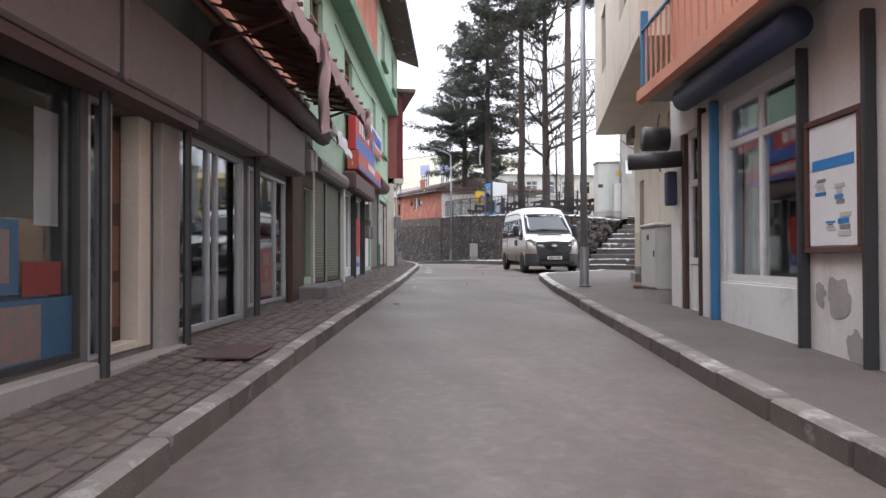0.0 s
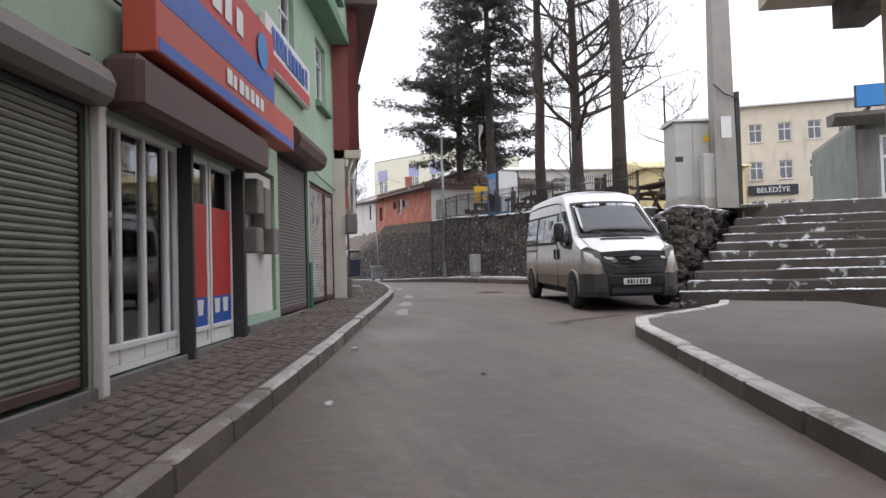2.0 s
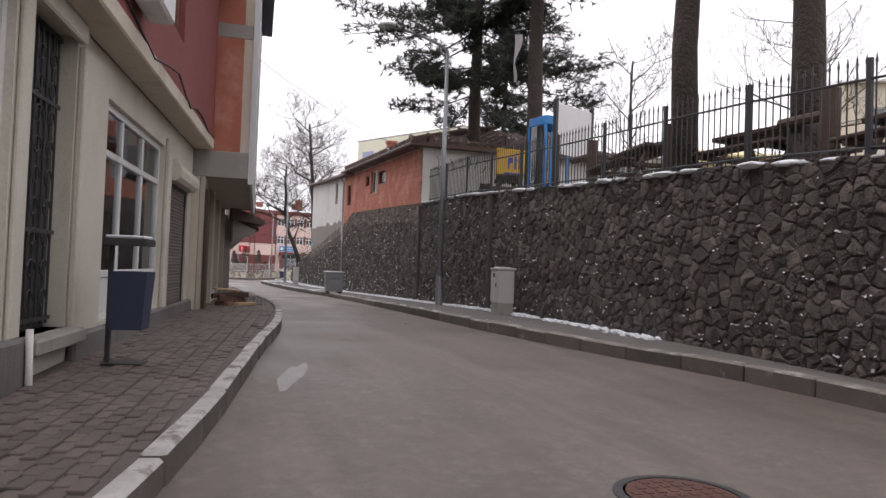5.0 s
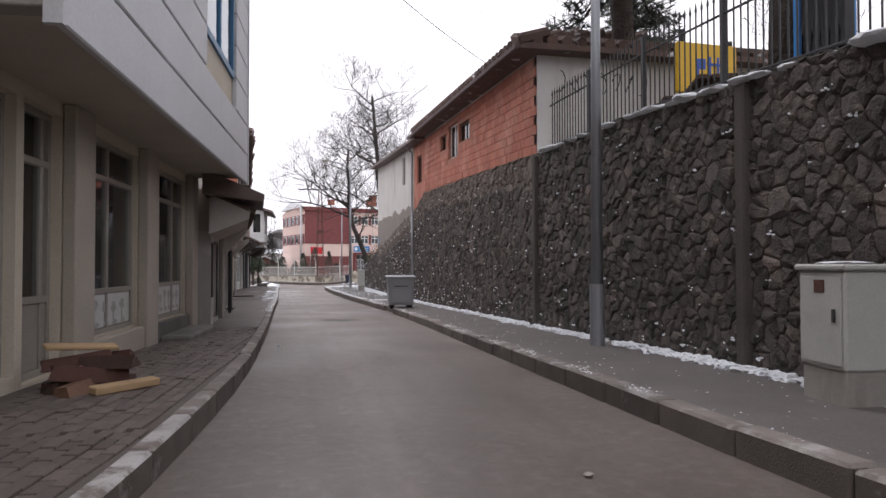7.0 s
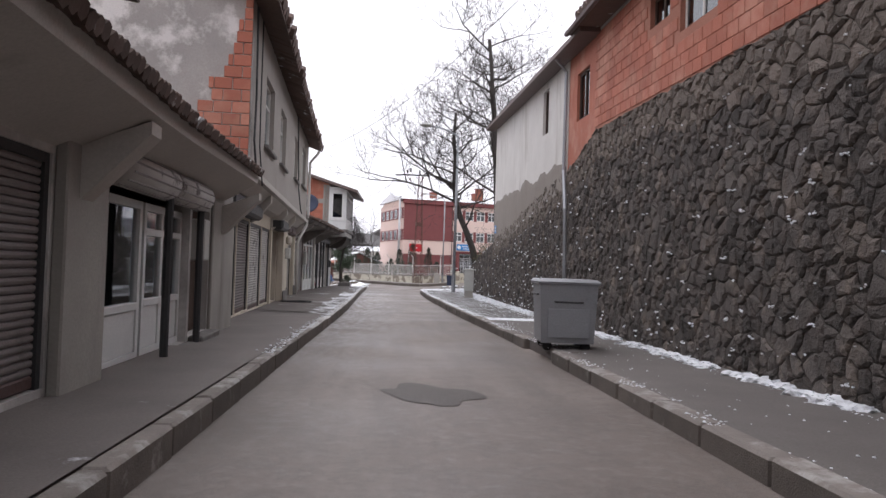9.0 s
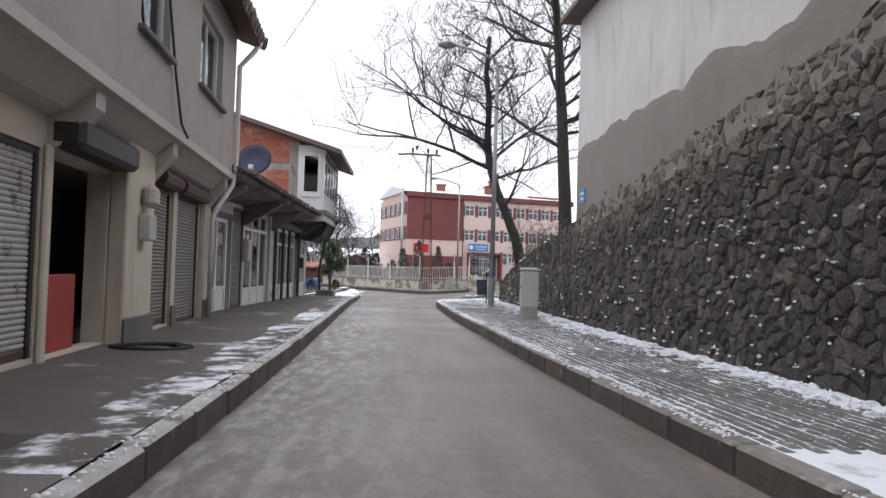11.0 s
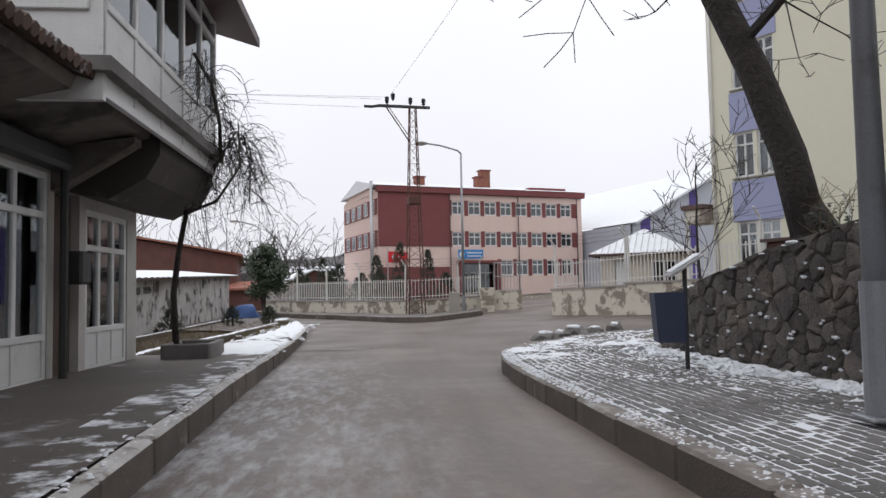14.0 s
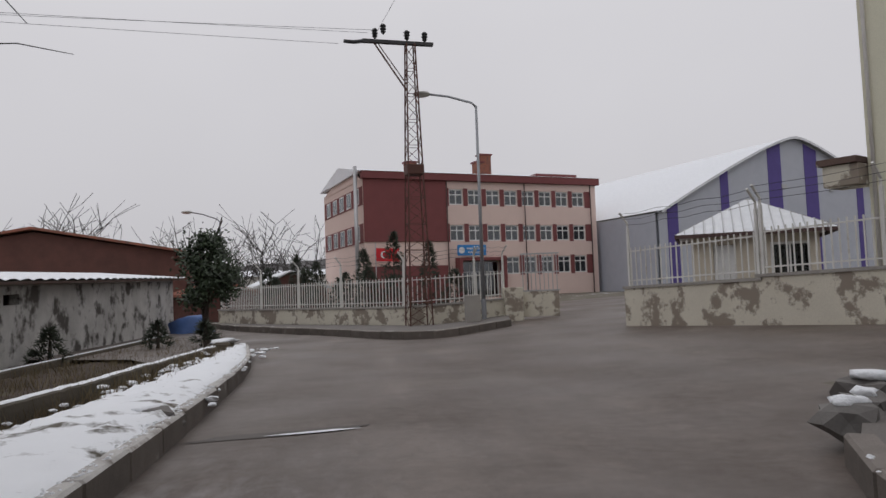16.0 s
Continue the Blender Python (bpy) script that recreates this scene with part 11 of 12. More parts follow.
for k, (x, y, h, w) in enumerate(((13.2, 121.5, 4.0, 1.0), (14.9, 122.5, 3.6, 0.8), (9.5, 127.0, 3.0, 1.0), (8.2, 131.0, 3.6, 1.1), (11.0, 126.0, 2.4, 0.9), (13.0, 119.0, 2.0, 1.3), (6.9, 128.0, 2.8, 0.9), (7.6, 125.6, 2.2, 0.8), (9.2, 123.6, 2.6, 0.9), (10.8, 121.6, 2.0, 0.9), (12.0, 119.6, 2.4, 1.1), (15.6, 119.4, 2.2, 0.9), (11.9, 124.0, 3.4, 1.0))):
    conifer("dark young conifer in the school yard", x, y, 0.3, h, w, 60 + k)
rnd = random.Random(9)
sn = Shape()
for k in range(60):
    sn.blob((rnd.uniform(8, 17), rnd.uniform(119, 138), 0.3), rnd.uniform(0.3, 1.2), k, 0.15)
tagged(single("yard_snow", sn, "snow", "patches of snow in the school yard", "snow", kind="stuff"))

# ---- the garden and sheds to the west ----
gw = thing("garden_kerb_wall", "low mossy garden wall capped with snow", "wall", Matrix.Translation((7.4, 93.2, 0.4)), kind="structure")
gl = [(7.0, 93.3), (7.12, 97.0), (7.55, 100.6), (7.76, 103.8), (8.05, 107.6), (8.1, 108.4)]
for a, b in zip(gl, gl[1:]):
    a, b = Vector(a), Vector(b)
    m = Matrix.Translation((a.x - 7.4, a.y - 93.2, 0.5 - 0.0035 * (a.y - 97) - 0.4)) @ Matrix.Rotation(math.atan2(b.y - a.y, b.x - a.x), 4, "Z")
    L_ = (b - a).length
    rows = []
    n = max(6, int(L_ / 0.16))
    for k in range(n + 1):
        q = L_ * k / n
        wob = 0.02 * noise.noise(Vector((q * 3, a.y, 0)))
        lip = 0.018 * noise.noise(Vector((q * 5, a.y, 4)))
        rows.append([(q, -0.03 + wob, -0.8), (q, -0.015 + wob, -0.12), (q, wob, lip - 0.02), (q, 0.03 + wob, lip), (q, 0.19 + wob, lip), (q, 0.22 + wob, lip - 0.02), (q, 0.22, -0.8)])
    wl_ = Shape().sheet(rows)
    for r in (rows[0], rows[-1]):
        wl_.add(list(r), [tuple(range(7))])
    part("wall", wl_, "wall_mossy", gw, m=m)
    part("snow_cap", Shape().sheet([[(r[3][0], r[3][1] + 0.01, r[3][2] + 0.004), (r[3][0], r[3][1] + 0.05, r[3][2] + 0.022), (r[3][0], r[3][1] + 0.12, r[3][2] + 0.022), (r[3][0], r[3][1] + 0.155, r[3][2] + 0.004)] for r in rows]), "snow", gw, m=m, smooth=True)
part("end_block", Shape().box((0.55, 14.7, -0.5), (0.95, 15.5, 0.16), c=0.06), "wall_mossy", gw)
part("snow_cap", Shape().blob((0.75, 15.1, 0.17), 0.34, 3, 0.2, 0.5), "snow", gw, smooth=True)
for a, b in (((3.95, 95.0), (4.22, 103.0)), ((4.22, 103.0), (4.32, 108.5)), ((4.32, 108.5), (4.42, 118.0))):
    a, b = Vector(a), Vector(b)
    m = Matrix.Translation((a.x - 7.4, a.y - 93.2, 0.3 - 0.4)) @ Matrix.Rotation(math.atan2(b.y - a.y, b.x - a.x), 4, "Z")
    part("bed_edge", Shape().box((0, 0, -0.9), ((b - a).length, 0.16, 0.0), c=0.03), "wall_mossy", gw, m=m)
    part("snow_cap", Shape().box((0, 0.02, 0.0015), ((b - a).length, 0.14, 0.018), c=0.007), "snow", gw, m=m)


def verge_edges(y):
    """Garden wall, edge of the snow and kerb at a place along the verge."""
    return (float(np.interp(y, [p[1] for p in gl], [p[0] for p in gl])) + 0.0,
            float(np.interp(y, [93.2, 95, 98.5, 102, 107], [8.3, 8.25, 8.45, 8.66, 8.6])) + 0.12 * noise.noise(Vector((y * 1.7, 2, 0))),
            float(np.interp(y, [p.y for p in KERB_L], [p.x for p in KERB_L])) - 0.06)


rows, weeds = [], []
for y in np.arange(93.0, 107.6, 0.12):
    xw, xs_, xb = verge_edges(y)
    if y > 93.25:
        weeds.append([(xw + (xs_ + 0.3 - xw) * k / 8, y, 0.2 + (walk_z(xb, y, -1) - 0.22) * ease(0, 8, k) + 0.04 * noise.noise(Vector((k * 0.9, y * 3, 8)))) for k in range(9)])
    rows.append([(xs_ + (xb - xs_) * k / 12, y, walk_z(xb, y, -1) + 0.02 + 0.04 * noise.noise(Vector((k * 0.5, y * 2.2, 3))) + 0.035 * noise.noise(Vector((k * 1.3, y * 5.0, 1))) + 0.06 * math.sin(math.pi * k / 12) - 0.06 * (k in (0, 12)) - 0.06 * (1 - ease(93.0, 93.6, y))) for k in range(13)])
tagged(single("verge_snow_blanket", Shape().sheet(rows), "verge_snow", "snow blanket on the verge with dry grass poking through", "snow", kind="stuff", smooth=True))
single("verge_soil", Shape().sheet(weeds), "soil", "dark strip of soil and weeds below the garden wall", "soil", kind="structure")
sn = Shape()
for k in range(500):
    q = rnd.random()
    y = 93.4 + q * 13.5
    x = 8.9 - 0.03 * (y - 93) * 0.3 + rnd.gauss(0, 0.35)
    if x > 7.75:
        sn.blob((x, y, land(8.5, y) + 0.19), rnd.uniform(0.02, 0.08), k, 0.4, 0.6)
tagged(single("verge_snow", sn, "snow", "lumpy snow on the verge between kerb and garden", "snow", kind="stuff"))
for k, (x, y, s) in enumerate(((9.42, 97.3, 0.27), (9.36, 98.1, 0.22), (9.1, 97.5, 0.15), (14.9, 94.95, 0.26), (15.3, 95.3, 0.24), (15.72, 95.72, 0.3), (16.25, 96.0, 0.22), (16.75, 96.1, 0.27))):
    low = land(x, y) + (0.06 if x < 12 else 0.12)
    single("boulder", Shape().blob((0, 0, s * 0.3), s * 0.85, k + 3, 0.75, 0.6), "concrete_dark", "rough dark boulder with a cap of snow", "boulder", "boulders", m=Matrix.Translation((x, y, low)) @ Matrix.Rotation(k * 1.1, 4, "Z") @ Matrix.Diagonal((1.25, 0.8, 1, 1)))
    single("boulder_snow", Shape().blob((0, 0, s * 0.8), s * 0.46, k, 0.42, 0.5), "snow", "snow lying on a boulder", "snow", "boulder snow", m=Matrix.Translation((x, y, low)) @ Matrix.Rotation(k * 1.1, 4, "Z") @ Matrix.Diagonal((1.25, 0.8, 1, 1)), smooth=True)
ow = House("old_shed", "old shed with stained flaking whitewash and snowy sheet roof", (3.0, 97.0), (3.25, 123.4), -0.5, -1)
ow.root.matrix_world = ow.root.matrix_world @ Matrix.Translation((0, 0, -0.37)) @ Matrix.Rotation(-0.024, 4, "Y")  # the shed climbs with its ground
ow.wall("whitewash_old", 0, ow.len, -0.9, 2.2, [(10.2, 10.85, 1.74, 2.0), (11.2, 12.0, 1.74, 2.0)])
ow.shell("whitewash_old", 0, ow.len, -0.9, 2.2, 7)
ow.lining(9.8, 12.4, 1.2, 2.1, 0, 1.0)
sh = Shape()
n = 120
sh.sheet([[ow.p(-0.2 + (ow.len + 0.6) * k / n, d, z + 0.03 * math.sin(k * 2.1)) for k in range(n + 1)] for d, z in ((0.45, 2.36), (-3.5, 2.7), (-7.2, 2.4))])
part("roof", sh, "snow", ow.root, "corrugated roof under snow")
ow.boxes("eave", "wood_dark", [(-0.2, ow.len + 0.4, -0.2, 0.44, 2.24, 2.31)])
tb = thing("tarpaulin_heap", "heap under a blue tarpaulin beside the shed", "tarpaulin", Matrix.Translation((4.3, 121.5, -0.3)))
part("cover", Shape().blob((0, 0, 0.5), 0.9, 3, 0.8, 0.7), "tarp_blue", tb, smooth=True)


def brick_shed(label, p0, p1, zb, h, depth, rise, roof="tile_red", mat="brick_dark_bulk"):
    b = House("brick_shed", label, p0, p1, zb, -1)
    pts = [(0, zb), (0, zb + h), (b.len / 2, zb + h + rise), (b.len, zb + h), (b.len, zb)]
    n = len(pts)
    part("gable", Shape().add([b.p(s, d, z) for d in (0, -0.3) for s, z in pts], [tuple(range(n)), tuple(range(n, 2 * n))[::-1]] + [(i, (i + 1) % n, n + (i + 1) % n, n + i) for i in range(n)]), mat, b.root, "dull red brick gable")
    b.box("wall", mat, 0, 0.3, -0.3, -depth, zb, zb + h)
    b.box("wall", mat, b.len - 0.3, b.len, -0.3, -depth, zb, zb + h)
    b.box("wall", mat, 0, b.len, -depth, -depth - 0.3, zb, zb + h)
    e_ = [(-0.4, zb + h - 0.05), (b.len / 2, zb + h + rise + 0.12), (b.len + 0.4, zb + h - 0.05)]
    part("roof", Shape().add([b.p(s, d, z + q) for q in (0.0, 0.14) for d in (0.4, -depth - 0.6) for s, z in e_], [(0, 1, 4, 3), (1, 2, 5, 4), (6, 9, 10, 7), (7, 10, 11, 8), (0, 6, 7, 1), (1, 7, 8, 2), (3, 4, 10, 9), (4, 5, 11, 10), (0, 3, 9, 6), (2, 8, 11, 5)]), roof, b.root, "dark roof edge")
    return b


brick_shed("long low brick works behind the shed", (-13.6, 129.0), (2.2, 131.6), -1.2, 5.4, 22, 1.35)
brick_shed("small red brick house with a snowy roof", (3.2, 150.0), (9.0, 151.5), -0.4, 2.6, 9, 1.3, roof="snow")
brick_shed("distant small house with a snowy roof", (1.0, 175.0), (8.0, 176.0), -0.5, 3.0, 9, 1.2, roof="snow")
brick_shed("low brick outbuilding by the junction", (4.0, 127.5), (6.0, 129.0), -0.8, 2.6, 5, 0.3)
# evergreen bush by the corner
bs = thing("evergreen_tree", "dark broad-leaved evergreen tree by the garden corner", "tree", Matrix.Translation((6.8, 113.2, 0.05)))
sh = Shape()
limb(sh, Vector((0, 0, -0.3)), Vector((0, 0, 1)), 0.13, 2.2, 2, random.Random(3), 0.4, 0.4)
part("trunk", sh, "bark", bs)
lv = Shape()
hubs = []
for k in range(46):
    a, b_ = rnd.uniform(0, 2 * math.pi), rnd.uniform(-0.75, 1)
    w_ = math.sqrt(max(0.05, 1 - b_ * b_)) * rnd.uniform(0.55, 1.25)
    hubs.append((Vector((math.cos(a) * w_ * 0.72, math.sin(a) * w_ * 0.72, 2.35 + b_ * 1.1)), rnd.uniform(0.12, 0.24)))
for c0, r0 in hubs:
    for k in range(105):
        c = c0 + Vector((rnd.gauss(0, r0), rnd.gauss(0, r0), rnd.gauss(0, r0 * 0.8)))
        d = Vector((rnd.gauss(0, 1), rnd.gauss(0, 1), rnd.gauss(0.2, 0.7))).normalized() * 0.14
        s = d.orthogonal().normalized() * 0.04
        lv.add([c - d * 0.5, c + s, c + d * 0.6, c - s], [(0, 1, 2, 3)])
part("crown", lv, "leaves", bs, "glossy dark leaves")
# dry shrubs in the garden
def garden_z(y):
    """Height of the garden's soil."""
    return land(5, y) - 0.1


dg = Shape()
for k in range(900):
    x, y = rnd.uniform(4.4, 7.0), rnd.uniform(94, 116)
    if k % 3 == 0:
        y = rnd.uniform(93.6, 106.5)
        x = rnd.uniform(verge_edges(y)[0], verge_edges(y)[1] + 0.15)
    for j in range(5):
        d = Vector((rnd.gauss(0, 0.35), rnd.gauss(0, 0.35), 1)).normalized() * rnd.uniform(0.08, 0.34)
        c = Vector((x + rnd.gauss(0, 0.12), y + rnd.gauss(0, 0.15), garden_z(y) if x < 7 else 0.2 + 0.2 * ease(7.2, 8.4, x)))
        dg.add([c - Vector((0.006, 0, 0)), c + Vector((0.006, 0, 0)), c + d], [(0, 1, 2)])
tagged(single("dry_grass", dg, "dry_grass", "dry grass and stalks in the garden", "grass", kind="stuff"))
for k, (x, y) in enumerate(((4.0, 108.5), (7.5, 109.3), (5.6, 112.0))):
    conifer("small dark shrub in the garden", x, y, garden_z(y), 0.9, 0.55, 90 + k)

rows = [[(x, y, garden_z(y) + 0.06 * noise.noise(Vector((x * 1.5, y * 1.5, 2)))) for x in np.linspace(3.0, 7.9, 15)] for y in np.arange(92.9, 119, 0.5)]
single("garden_soil", Shape().sheet(rows), "soil", "dark damp garden soil with moss", "soil", kind="structure")
# planter and the old vine on the corner shop
pl_ = thing("planter", "low concrete planter with snow on its soil", "planter", pose(8.62, 92.75, walk_z(8.6, 92.75, -1) - 0.02))
part("tub", Shape().box((-0.36, -0.55, 0), (0.36, -0.47, 0.27), c=0.02).box((-0.36, 0.47, 0), (0.36, 0.55, 0.27), c=0.02).box((-0.36, -0.47, 0), (-0.29, 0.47, 0.27), c=0.02).box((0.29, -0.47, 0), (0.36, 0.47, 0.27), c=0.02), "concrete_dark", pl_, "mossy concrete tub")
part("soil", Shape().box((-0.29, -0.47, 0.02), (0.29, 0.47, 0.2)), "earth_snow", pl_)
vine = thing("old_vine", "leafless old vine climbing the corner of the shops", "vine", pose(8.35, 92.75, walk_z(8.4, 92.75, -1) + 0.2))
rv = random.Random(12)
sh, tw_ = Shape(), Shape()
main = [Vector((0, 0, -0.05)), Vector((-0.05, 0.02, 0.8)), Vector((0.05, -0.05, 1.5)), Vector((0.15, 0.0, 2.1)), Vector((0.5, -0.15, 2.6)), Vector((0.75, -0.3, 2.95)), Vector((0.8, -0.6, 3.4)), Vector((0.85, -1.4, 3.8)), Vector((0.85, -2.4, 3.9))]
sh.pipe(main, 0.055, 8, r2=0.02)
sh.pipe([main[3], Vector((0.6, 0.1, 2.3)), Vector((0.95, 0.25, 2.9)), Vector((0.95, 0.1, 3.6))], 0.03, 6, r2=0.012)
arch = [main[5], Vector((0.95, -0.1, 3.4)), Vector((1.05, 0.05, 3.35)), Vector((1.12, 0.2, 2.9)), Vector((1.1, 0.3, 2.3))]
sh.pipe(arch, 0.022, 6, r2=0.008)
for k in range(210):
    i = rv.randint(3, 7)
    p = main[i].lerp(main[i + 1], rv.random())
    if k % 2:
        i = rv.randint(0, 3)
        p = arch[i].lerp(arch[i + 1], rv.random())
    d = Vector((rv.uniform(-0.3, 0.55), rv.uniform(-0.9, 0.5), rv.uniform(-0.3, 0.6)))
    pts_ = [p + Vector((rv.gauss(0, 0.08), rv.gauss(0, 0.1), rv.gauss(0, 0.08)))]
    q = d.normalized()
    for s in range(7):
        q = (q + Vector((rv.uniform(-0.25, 0.25), rv.uniform(-0.25, 0.25), -0.42 + rv.uniform(-0.15, 0.1)))).normalized()
        pts_.append(pts_[-1] + q * rv.uniform(0.07, 0.18))
    tw_.pipe(pts_, 0.007, 3, r2=0.0025)
    for s in range(2, 7, 2):
        e_ = pts_[s] + Vector((rv.gauss(0, 0.2), rv.gauss(0, 0.2), rv.uniform(-0.3, 0.1)))
        tw_.pipe([pts_[s], (pts_[s] + e_) / 2 + Vector((0, 0, 0.03)), e_], 0.005, 3, r2=0.002)
part("stem", sh, "bark_grey", vine, "twisted woody stem", smooth=True)
tagged(part("twig_tangle", tw_, "bark_grey", vine, "tangle of hanging bare twigs"), kind="stuff")

# ---- distance ----
hl = Shape()
rows = []
for ring, (dist, hgt, sd) in enumerate(((330, 16, 1), (520, 34, 5))):
    top = [(dist * math.cos(a), dist * math.sin(a), hgt * (0.55 + 0.75 * noise.noise(Vector((a * 3.1, sd, 0))) + 0.12 * noise.noise(Vector((a * 60, sd, 3))))) for a in np.linspace(0.2, math.pi * 0.98, 420)]
    hl.sheet([[(x, y, -3) for x, y, z in top], [(x, y, max(z, 2)) for x, y, z in top], [(x * 1.15, y * 1.15, max(z, 2) + 6) for x, y, z in top]])
single("backdrop_hills", hl, "hill", "dark wooded hills on the horizon", "hills", kind="structure")
fw2 = Shape()
for k in range(26):
    x, y = -70 + 3.1 * k + rnd.uniform(-1, 1), 190 + rnd.uniform(-15, 20)
    for j in range(4):
        limb(fw2, Vector((x, y, 0)), Vector((rnd.uniform(-0.3, 0.3), rnd.uniform(-0.3, 0.3), 1)), 0.12, rnd.uniform(4, 8), 2, rnd, minr=0.03)
tagged(single("far_wood", fw2, "bark_grey", "line of bare trees far off", "trees", kind="stuff"))
for k, (x, y, w, h) in enumerate(((-8, 215, 16, 5), (12, 240, 14, 6), (-40, 230, 20, 6))):
    far_block("far_house", "far-off house under a snowy roof", (x, y), (x + w, y + 2), 0, h, 9, "plaster_cream" if k else "plaster_white", -1, [(1.0, 2.2)] + ([(3.6, 4.8)] if h > 5 else []), 6)

# ---- paving blocks ----
def block_walk(root, y0, y1, west, mats, name, near, lw=0.2, lh=0.1, ang=0.0):
    """Concrete blocks in stretcher bond between kerb and houses; those in the stretch 'near' are pieces of their own."""
    rnd = random.Random(int(y0 * 10))
    line = KERB_L if west else KERB_R2
    key = Shape().box((-lw / 2 + 0.004, -lh / 2 + 0.004, -0.03), (lw / 2 - 0.004, lh / 2 - 0.004, 0.0), c=0.006).mesh("paver", mats[0])
    bulk = Shape()
    pts = clip_y(line, y0 - 1, y1 + 1)
    ks = [p.x for p in pts]
    ky_ = [p.y for p in pts]
    count = 0
    side = -1 if west else 1
    y = y0
    r = 0
    while y < y1:
        kx = float(np.interp(y, ky_, ks))
        wx = float(np.interp(y, HOUSE_Y, HOUSE_X)) if west else 15.85
        dx = (float(np.interp(y + 1, ky_, ks)) - float(np.interp(y - 1, ky_, ks))) / 2
        yaw = math.atan2(1, dx)
        a, b = (wx, kx - 0.15) if west else (kx + 0.2, wx)
        n = int((b - a) / lh)
        for k in range(n):
            x = a + lh * (k + 0.5)
            yy = y + (lw / 2 if k % 2 else 0) + (-(dx) * 0.0)
            z = walk_z(x, yy, side) + (0.004 if west else 0.012) + rnd.uniform(-0.007, 0.005) * (1 if west else 0.5) + (0.012 if west else 0.004) * noise.noise(Vector((x * 1.2, yy * 1.2, 0)))
            m = Matrix.Translation((x, yy, z)) @ Matrix.Rotation(math.pi / 2 + rnd.uniform(-0.03, 0.03) - (math.atan(dx)), 4, "Z") @ Matrix.Rotation(rnd.uniform(-0.03, 0.03), 4, "X") @ Matrix.Rotation(rnd.uniform(-0.02, 0.02), 4, "Y")
            if near[0] <= y <= near[1] and count < 300:
                count += 1
                ob = part("paver", key, None, root)
                ob.matrix_world = m
            elif rnd.random() > 0.012:
                h = 0.025
                p, q = (lw / 2 - 0.005, lh / 2 - 0.005) if west else (lw / 2 - 0.013, lh / 2 - 0.012)
                bulk.add([(-p, -q, -h), (p, -q, -h), (p, q, -h), (-p, q, -h), (-p, -q, -0.005), (p, -q, -0.005), (p, q, -0.005), (-p, q, -0.005), (-p + 0.006, -q + 0.006, 0), (p - 0.006, -q + 0.006, 0), (p - 0.006, q - 0.006, 0), (-p + 0.006, q - 0.006, 0)],
                         [(0, 1, 5, 4), (1, 2, 6, 5), (2, 3, 7, 6), (3, 0, 4, 7), (4, 5, 9, 8), (5, 6, 10, 9), (6, 7, 11, 10), (7, 4, 8, 11), (8, 9, 10, 11)], m)
        y += lw
        r += 1
    tagged(part("pavers", bulk, mats[1], root, "concrete paving blocks"), kind="stuff")


HOUSE_Y = [-8, 5.1, 28.4, 28.6, 42.9, 43.0, 52.0]
HOUSE_X = [-5.7, -1.25, 6.5, 6.9, 8.65, 8.8, 9.4]
pw = thing("block_paving", "uneven warm grey block paving beside the shops", "paving", kind="structure")
block_walk(pw, -3.0, 51.8, True, ("paver_warm", "paver_warm_bulk"), "paver", (31.5, 34.6))
pe = thing("block_paving", "grey block paving with snow in its joints", "paving", kind="structure")
pavement("pavement_snowbed", offset(clip_y(KERB_R2, 66, 91.5), 0.19), [(15.88, 66), (15.88, 80), (15.88, 91.5)], "joint_snow", "old snow between the paving blocks", 1, 0.005)
block_walk(pe, 67.0, 92.6, False, ("paver_snow", "paver_snow_bulk"), "paver", (82.0, 84.4))
# concrete slab along the low shops
rows = []
film = []
for y in np.arange(51.8, 93.4, 0.8):
    kx = float(np.interp(y, [p.y for p in KERB_L], [p.x for p in KERB_L])) - 0.145
    wx = float(np.interp(y, [51, 61, 63, 78, 93], [9.2, 8.9, 8.3, 7.3, 7.5]))
    rows.append([(wx + (kx - wx) * k / 5, y, walk_z(wx + (kx - wx) * k / 5, y, -1) + 0.012) for k in range(6)])
    film.append([(kx - w_ - 0.25 * q * noise.noise(Vector((y * 1.3, 5, 0))), y, walk_z(kx, y, -1) + 0.015) for w_, q in ((0.5, 1), (0.25, 0), (0.0, 0))])
single("concrete_walk", Shape().sheet([r for r in rows if r[0][1] < 67]), "concrete_walk", "damp grey concrete walk along the low shops", "pavement", kind="structure")
single("concrete_walk", Shape().sheet([r for r in rows if r[0][1] > 66]), "concrete_walk_frost", "grey concrete walk with a film of snow", "pavement", kind="structure")
single("walk_snow_film", Shape().sheet([r for r in film if r[0][1] > 66]), "walk_film", "thin trodden snow along the edge of the walk", "snow", kind="stuff")
# snow crumbs along kerbs and walks
rk = random.Random(21)


def crumb(sh, x, y, z, r):
    """A small broken bit of snow."""
    a = rk.uniform(0, 6.3)
    n = rk.choice((5, 6, 7))
    ring = [(x + r * rk.uniform(0.6, 1.3) * math.cos(a + 6.283 * i / n), y + r * rk.uniform(0.6, 1.3) * math.sin(a + 6.283 * i / n), z) for i in range(n)]
    h = r * rk.uniform(0.25, 0.6)
    top = [(x + (p[0] - x) * 0.6, y + (p[1] - y) * 0.6, z + h * rk.uniform(0.7, 1.1)) for p in ring]
    sh.add(ring + top + [(x + rk.uniform(-0.2, 0.2) * r, y, z + h * 1.15)], [(i, (i + 1) % n, n + (i + 1) % n, n + i) for i in range(n)] + [(n + i, n + (i + 1) % n, 2 * n) for i in range(n)])


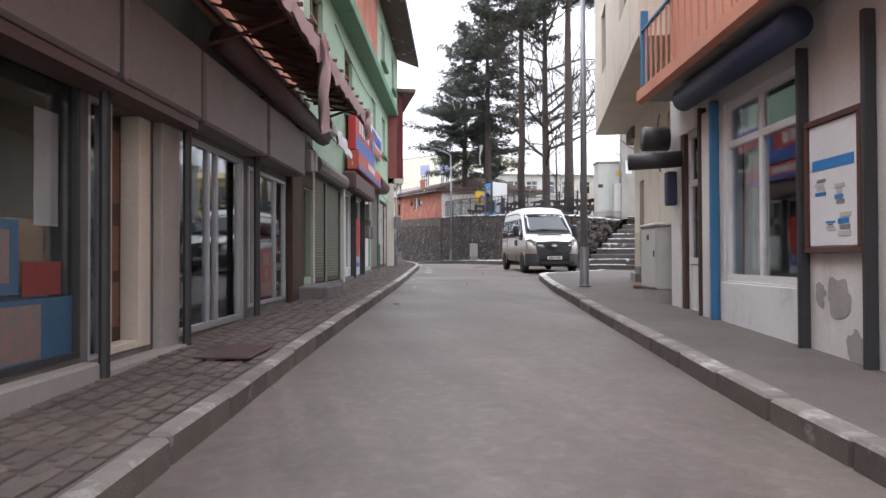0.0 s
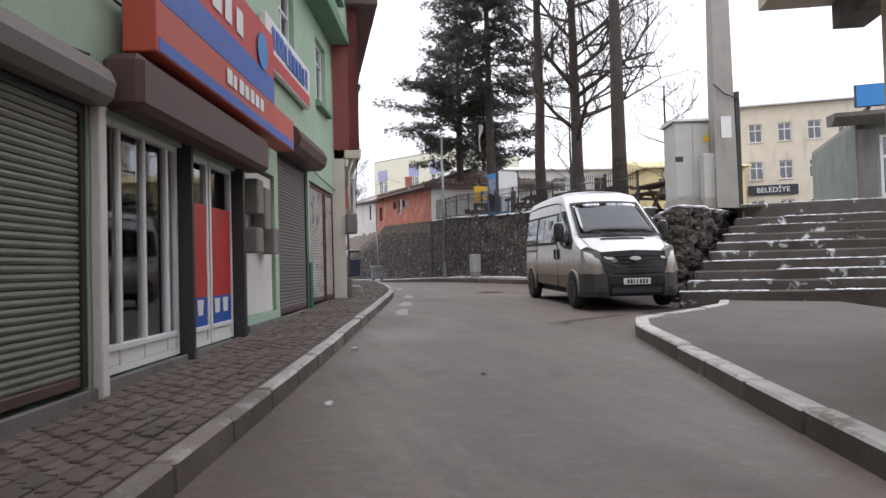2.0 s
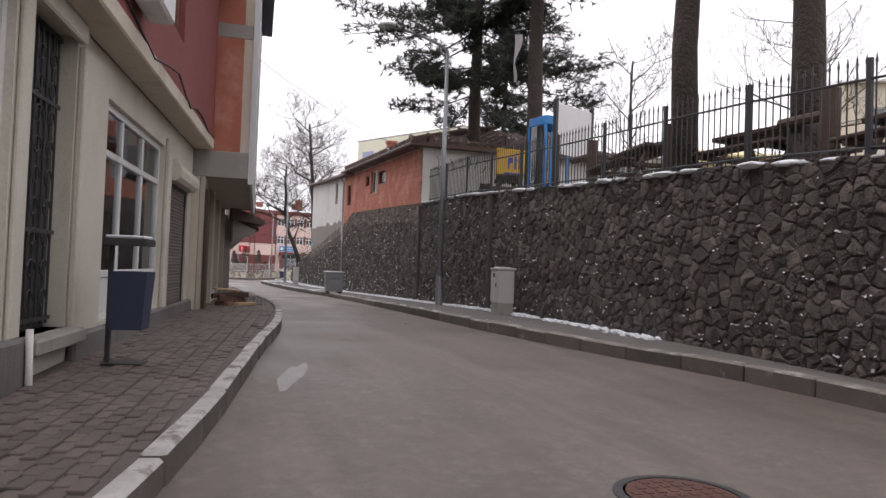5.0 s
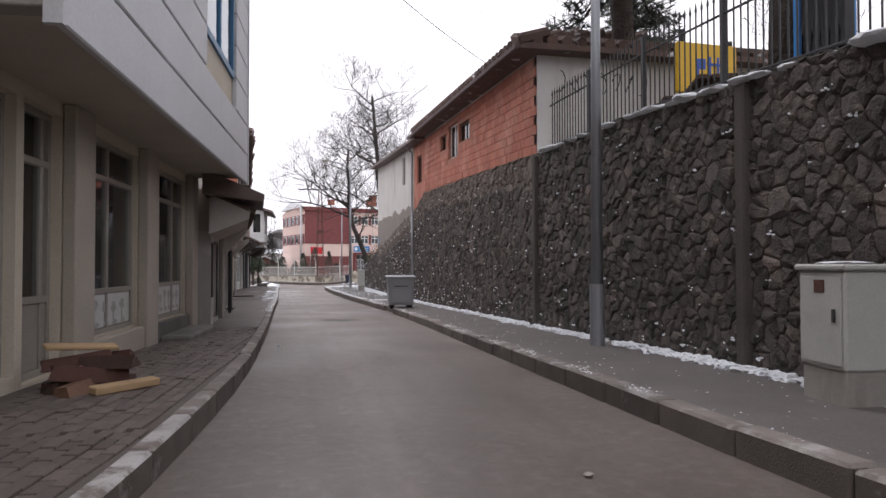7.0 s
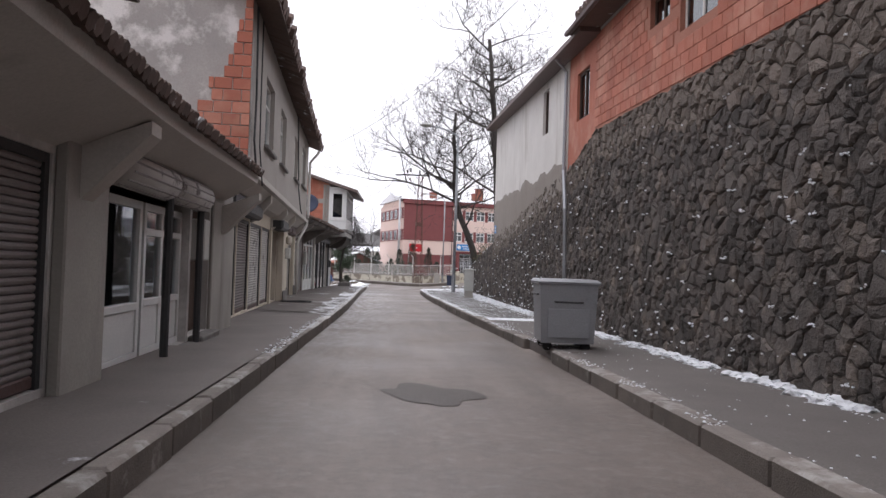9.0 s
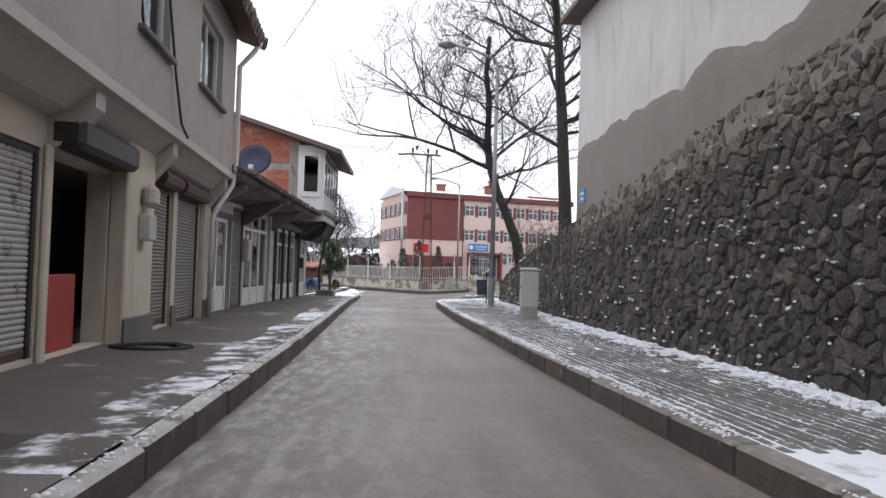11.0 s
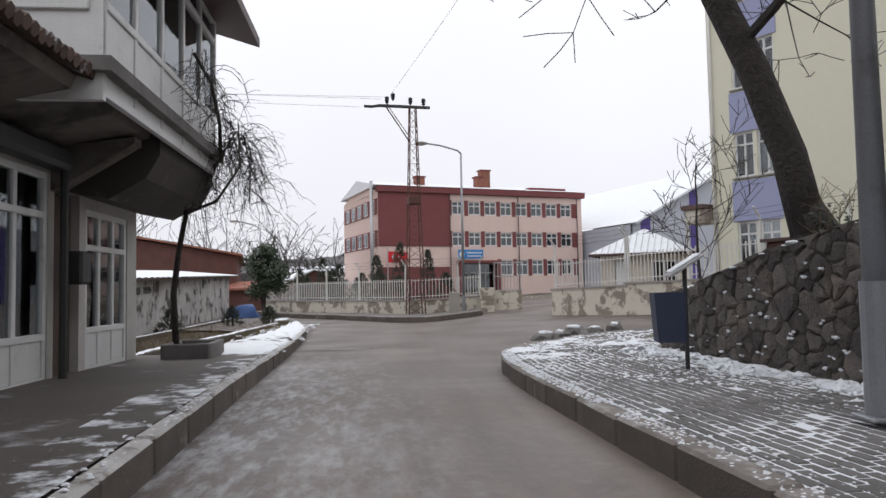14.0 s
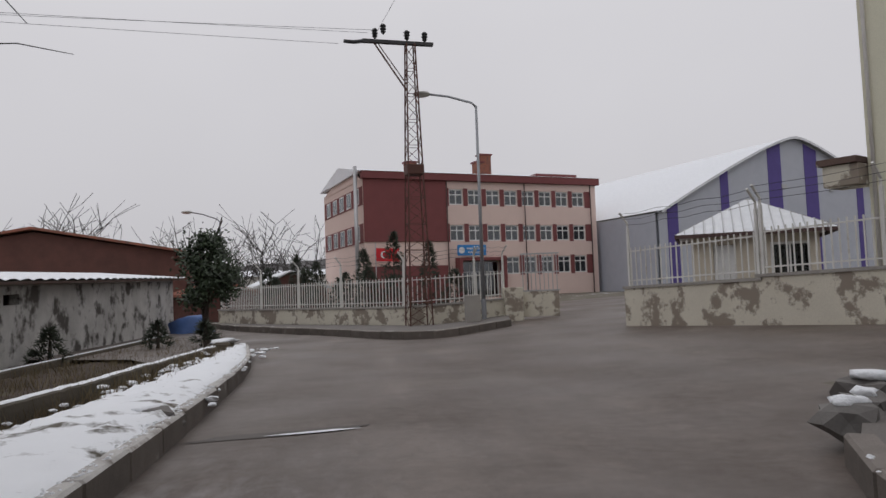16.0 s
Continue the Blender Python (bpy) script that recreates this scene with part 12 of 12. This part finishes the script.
sn = Shape()
for k in range(30000):
    y = rk.uniform(40, 92)
    late = ease(60, 72, y)
    if rk.random() > 0.3 + 0.7 * late:
        continue
    kx = float(np.interp(y, [p.y for p in KERB_R2[:-20]], [p.x for p in KERB_R2[:-20]]))
    q = rk.random()
    x = kx + 0.03 + abs(rk.gauss(0, 0.1 + 0.14 * late)) if q < 0.45 else (15.78 - abs(rk.gauss(0, 0.08 + 0.42 * late)) if q < 0.9 else rk.uniform(kx, 15.8))
    if x < 15.8 and noise.noise(Vector((x * 1.6, y * 1.3, 4))) > -0.12 - 0.1 * late:
        crumb(sn, x, y, walk_z(x, y, 1) + (0.013 if x < kx + 0.2 else 0.004), rk.uniform(0.004, 0.017) * (0.8 + 0.5 * late))
tagged(single("kerb_snow", sn, "snow", "crumbs and patches of snow along the kerb", "snow", kind="stuff"))
sn = Shape()
for k in range(1500):
    y = rk.uniform(58, 104)
    kx = float(np.interp(y, [p.y for p in KERB_L], [p.x for p in KERB_L]))
    crumb(sn, kx - 0.03 - abs(rk.gauss(0, 0.09)), y, walk_z(kx, y, -1) + 0.014, rk.uniform(0.006, 0.022))
tagged(single("kerb_snow", sn, "snow", "thin snow along the whitened kerb", "snow", kind="stuff"))
island = [tuple(p) for p in KERB_R2 if p.y > 86 or (p.x > 15 and p.y > 80)] + [(21.0, 86.0)]


def on_island(x, y):
    """Whether a place lies on the rounded corner, inside its kerb."""
    odd = False
    for (xa, ya), (xb, yb) in zip(island, island[1:] + island[:1]):
        if (ya > y) != (yb > y) and x < xa + (xb - xa) * (y - ya) / (yb - ya):
            odd = not odd
    return odd


sn = Shape()
for k in range(9500):
    x, y = rk.uniform(13.4, 19.5), rk.uniform(87, 96)
    if math.hypot((x - 17.2) * 1.05, y - 91.0) < 4.4 and noise.noise(Vector((x * 1.9, y * 1.9, 7))) > -0.08 and (x < 15.7 or y > 91.8) and on_island(x, y):
        z = max(walk_z(x, y, 1), mound(x, y) if x > 16.0 else -9) + 0.006
        crumb(sn, x, y, z, rk.uniform(0.007, 0.034))
# the fuller snow blanket of the corner, melted through in places
step, keep = 0.06, {}
for i in range(int(5.6 / step)):
    for j in range(int(5.4 / step)):
        x, y = 13.4 + i * step, 90.6 + j * step
        if math.hypot((x - 17.2) * 1.05, y - 91.0) > 4.05 + 0.25 * noise.noise(Vector((x, y, 2))) or (x > 15.7 and y < 91.9) or not on_island(x, y):
            continue
        v = noise.noise(Vector((x * 0.9, y * 0.9, 7))) + 0.7 * noise.noise(Vector((x * 3.2, y * 3.2, 1))) + 0.75 * noise.noise(Vector((x * 7.0, y * 7.0, 5))) + 0.1 * ease(90.6, 93.0, y) - 0.1
        if v > -0.02:
            keep[(i, j)] = (x + 0.012 * rk.uniform(-1, 1), y + 0.012 * rk.uniform(-1, 1), max(walk_z(x, y, 1), mound(x, y) if x > 16.0 else -9) + 0.002 + 0.032 * min(max(v + 0.06, 0), 0.7))
idx = {k: n for n, k in enumerate(keep)}
sn.add(list(keep.values()), [(idx[(i, j)], idx[(i + 1, j)], idx[(i + 1, j + 1)], idx[(i, j + 1)]) for i, j in keep if (i + 1, j) in idx and (i + 1, j + 1) in idx and (i, j + 1) in idx])
tagged(single("corner_snow", sn, "snow", "trodden snow on the rounded corner", "snow", kind="stuff", smooth=True))
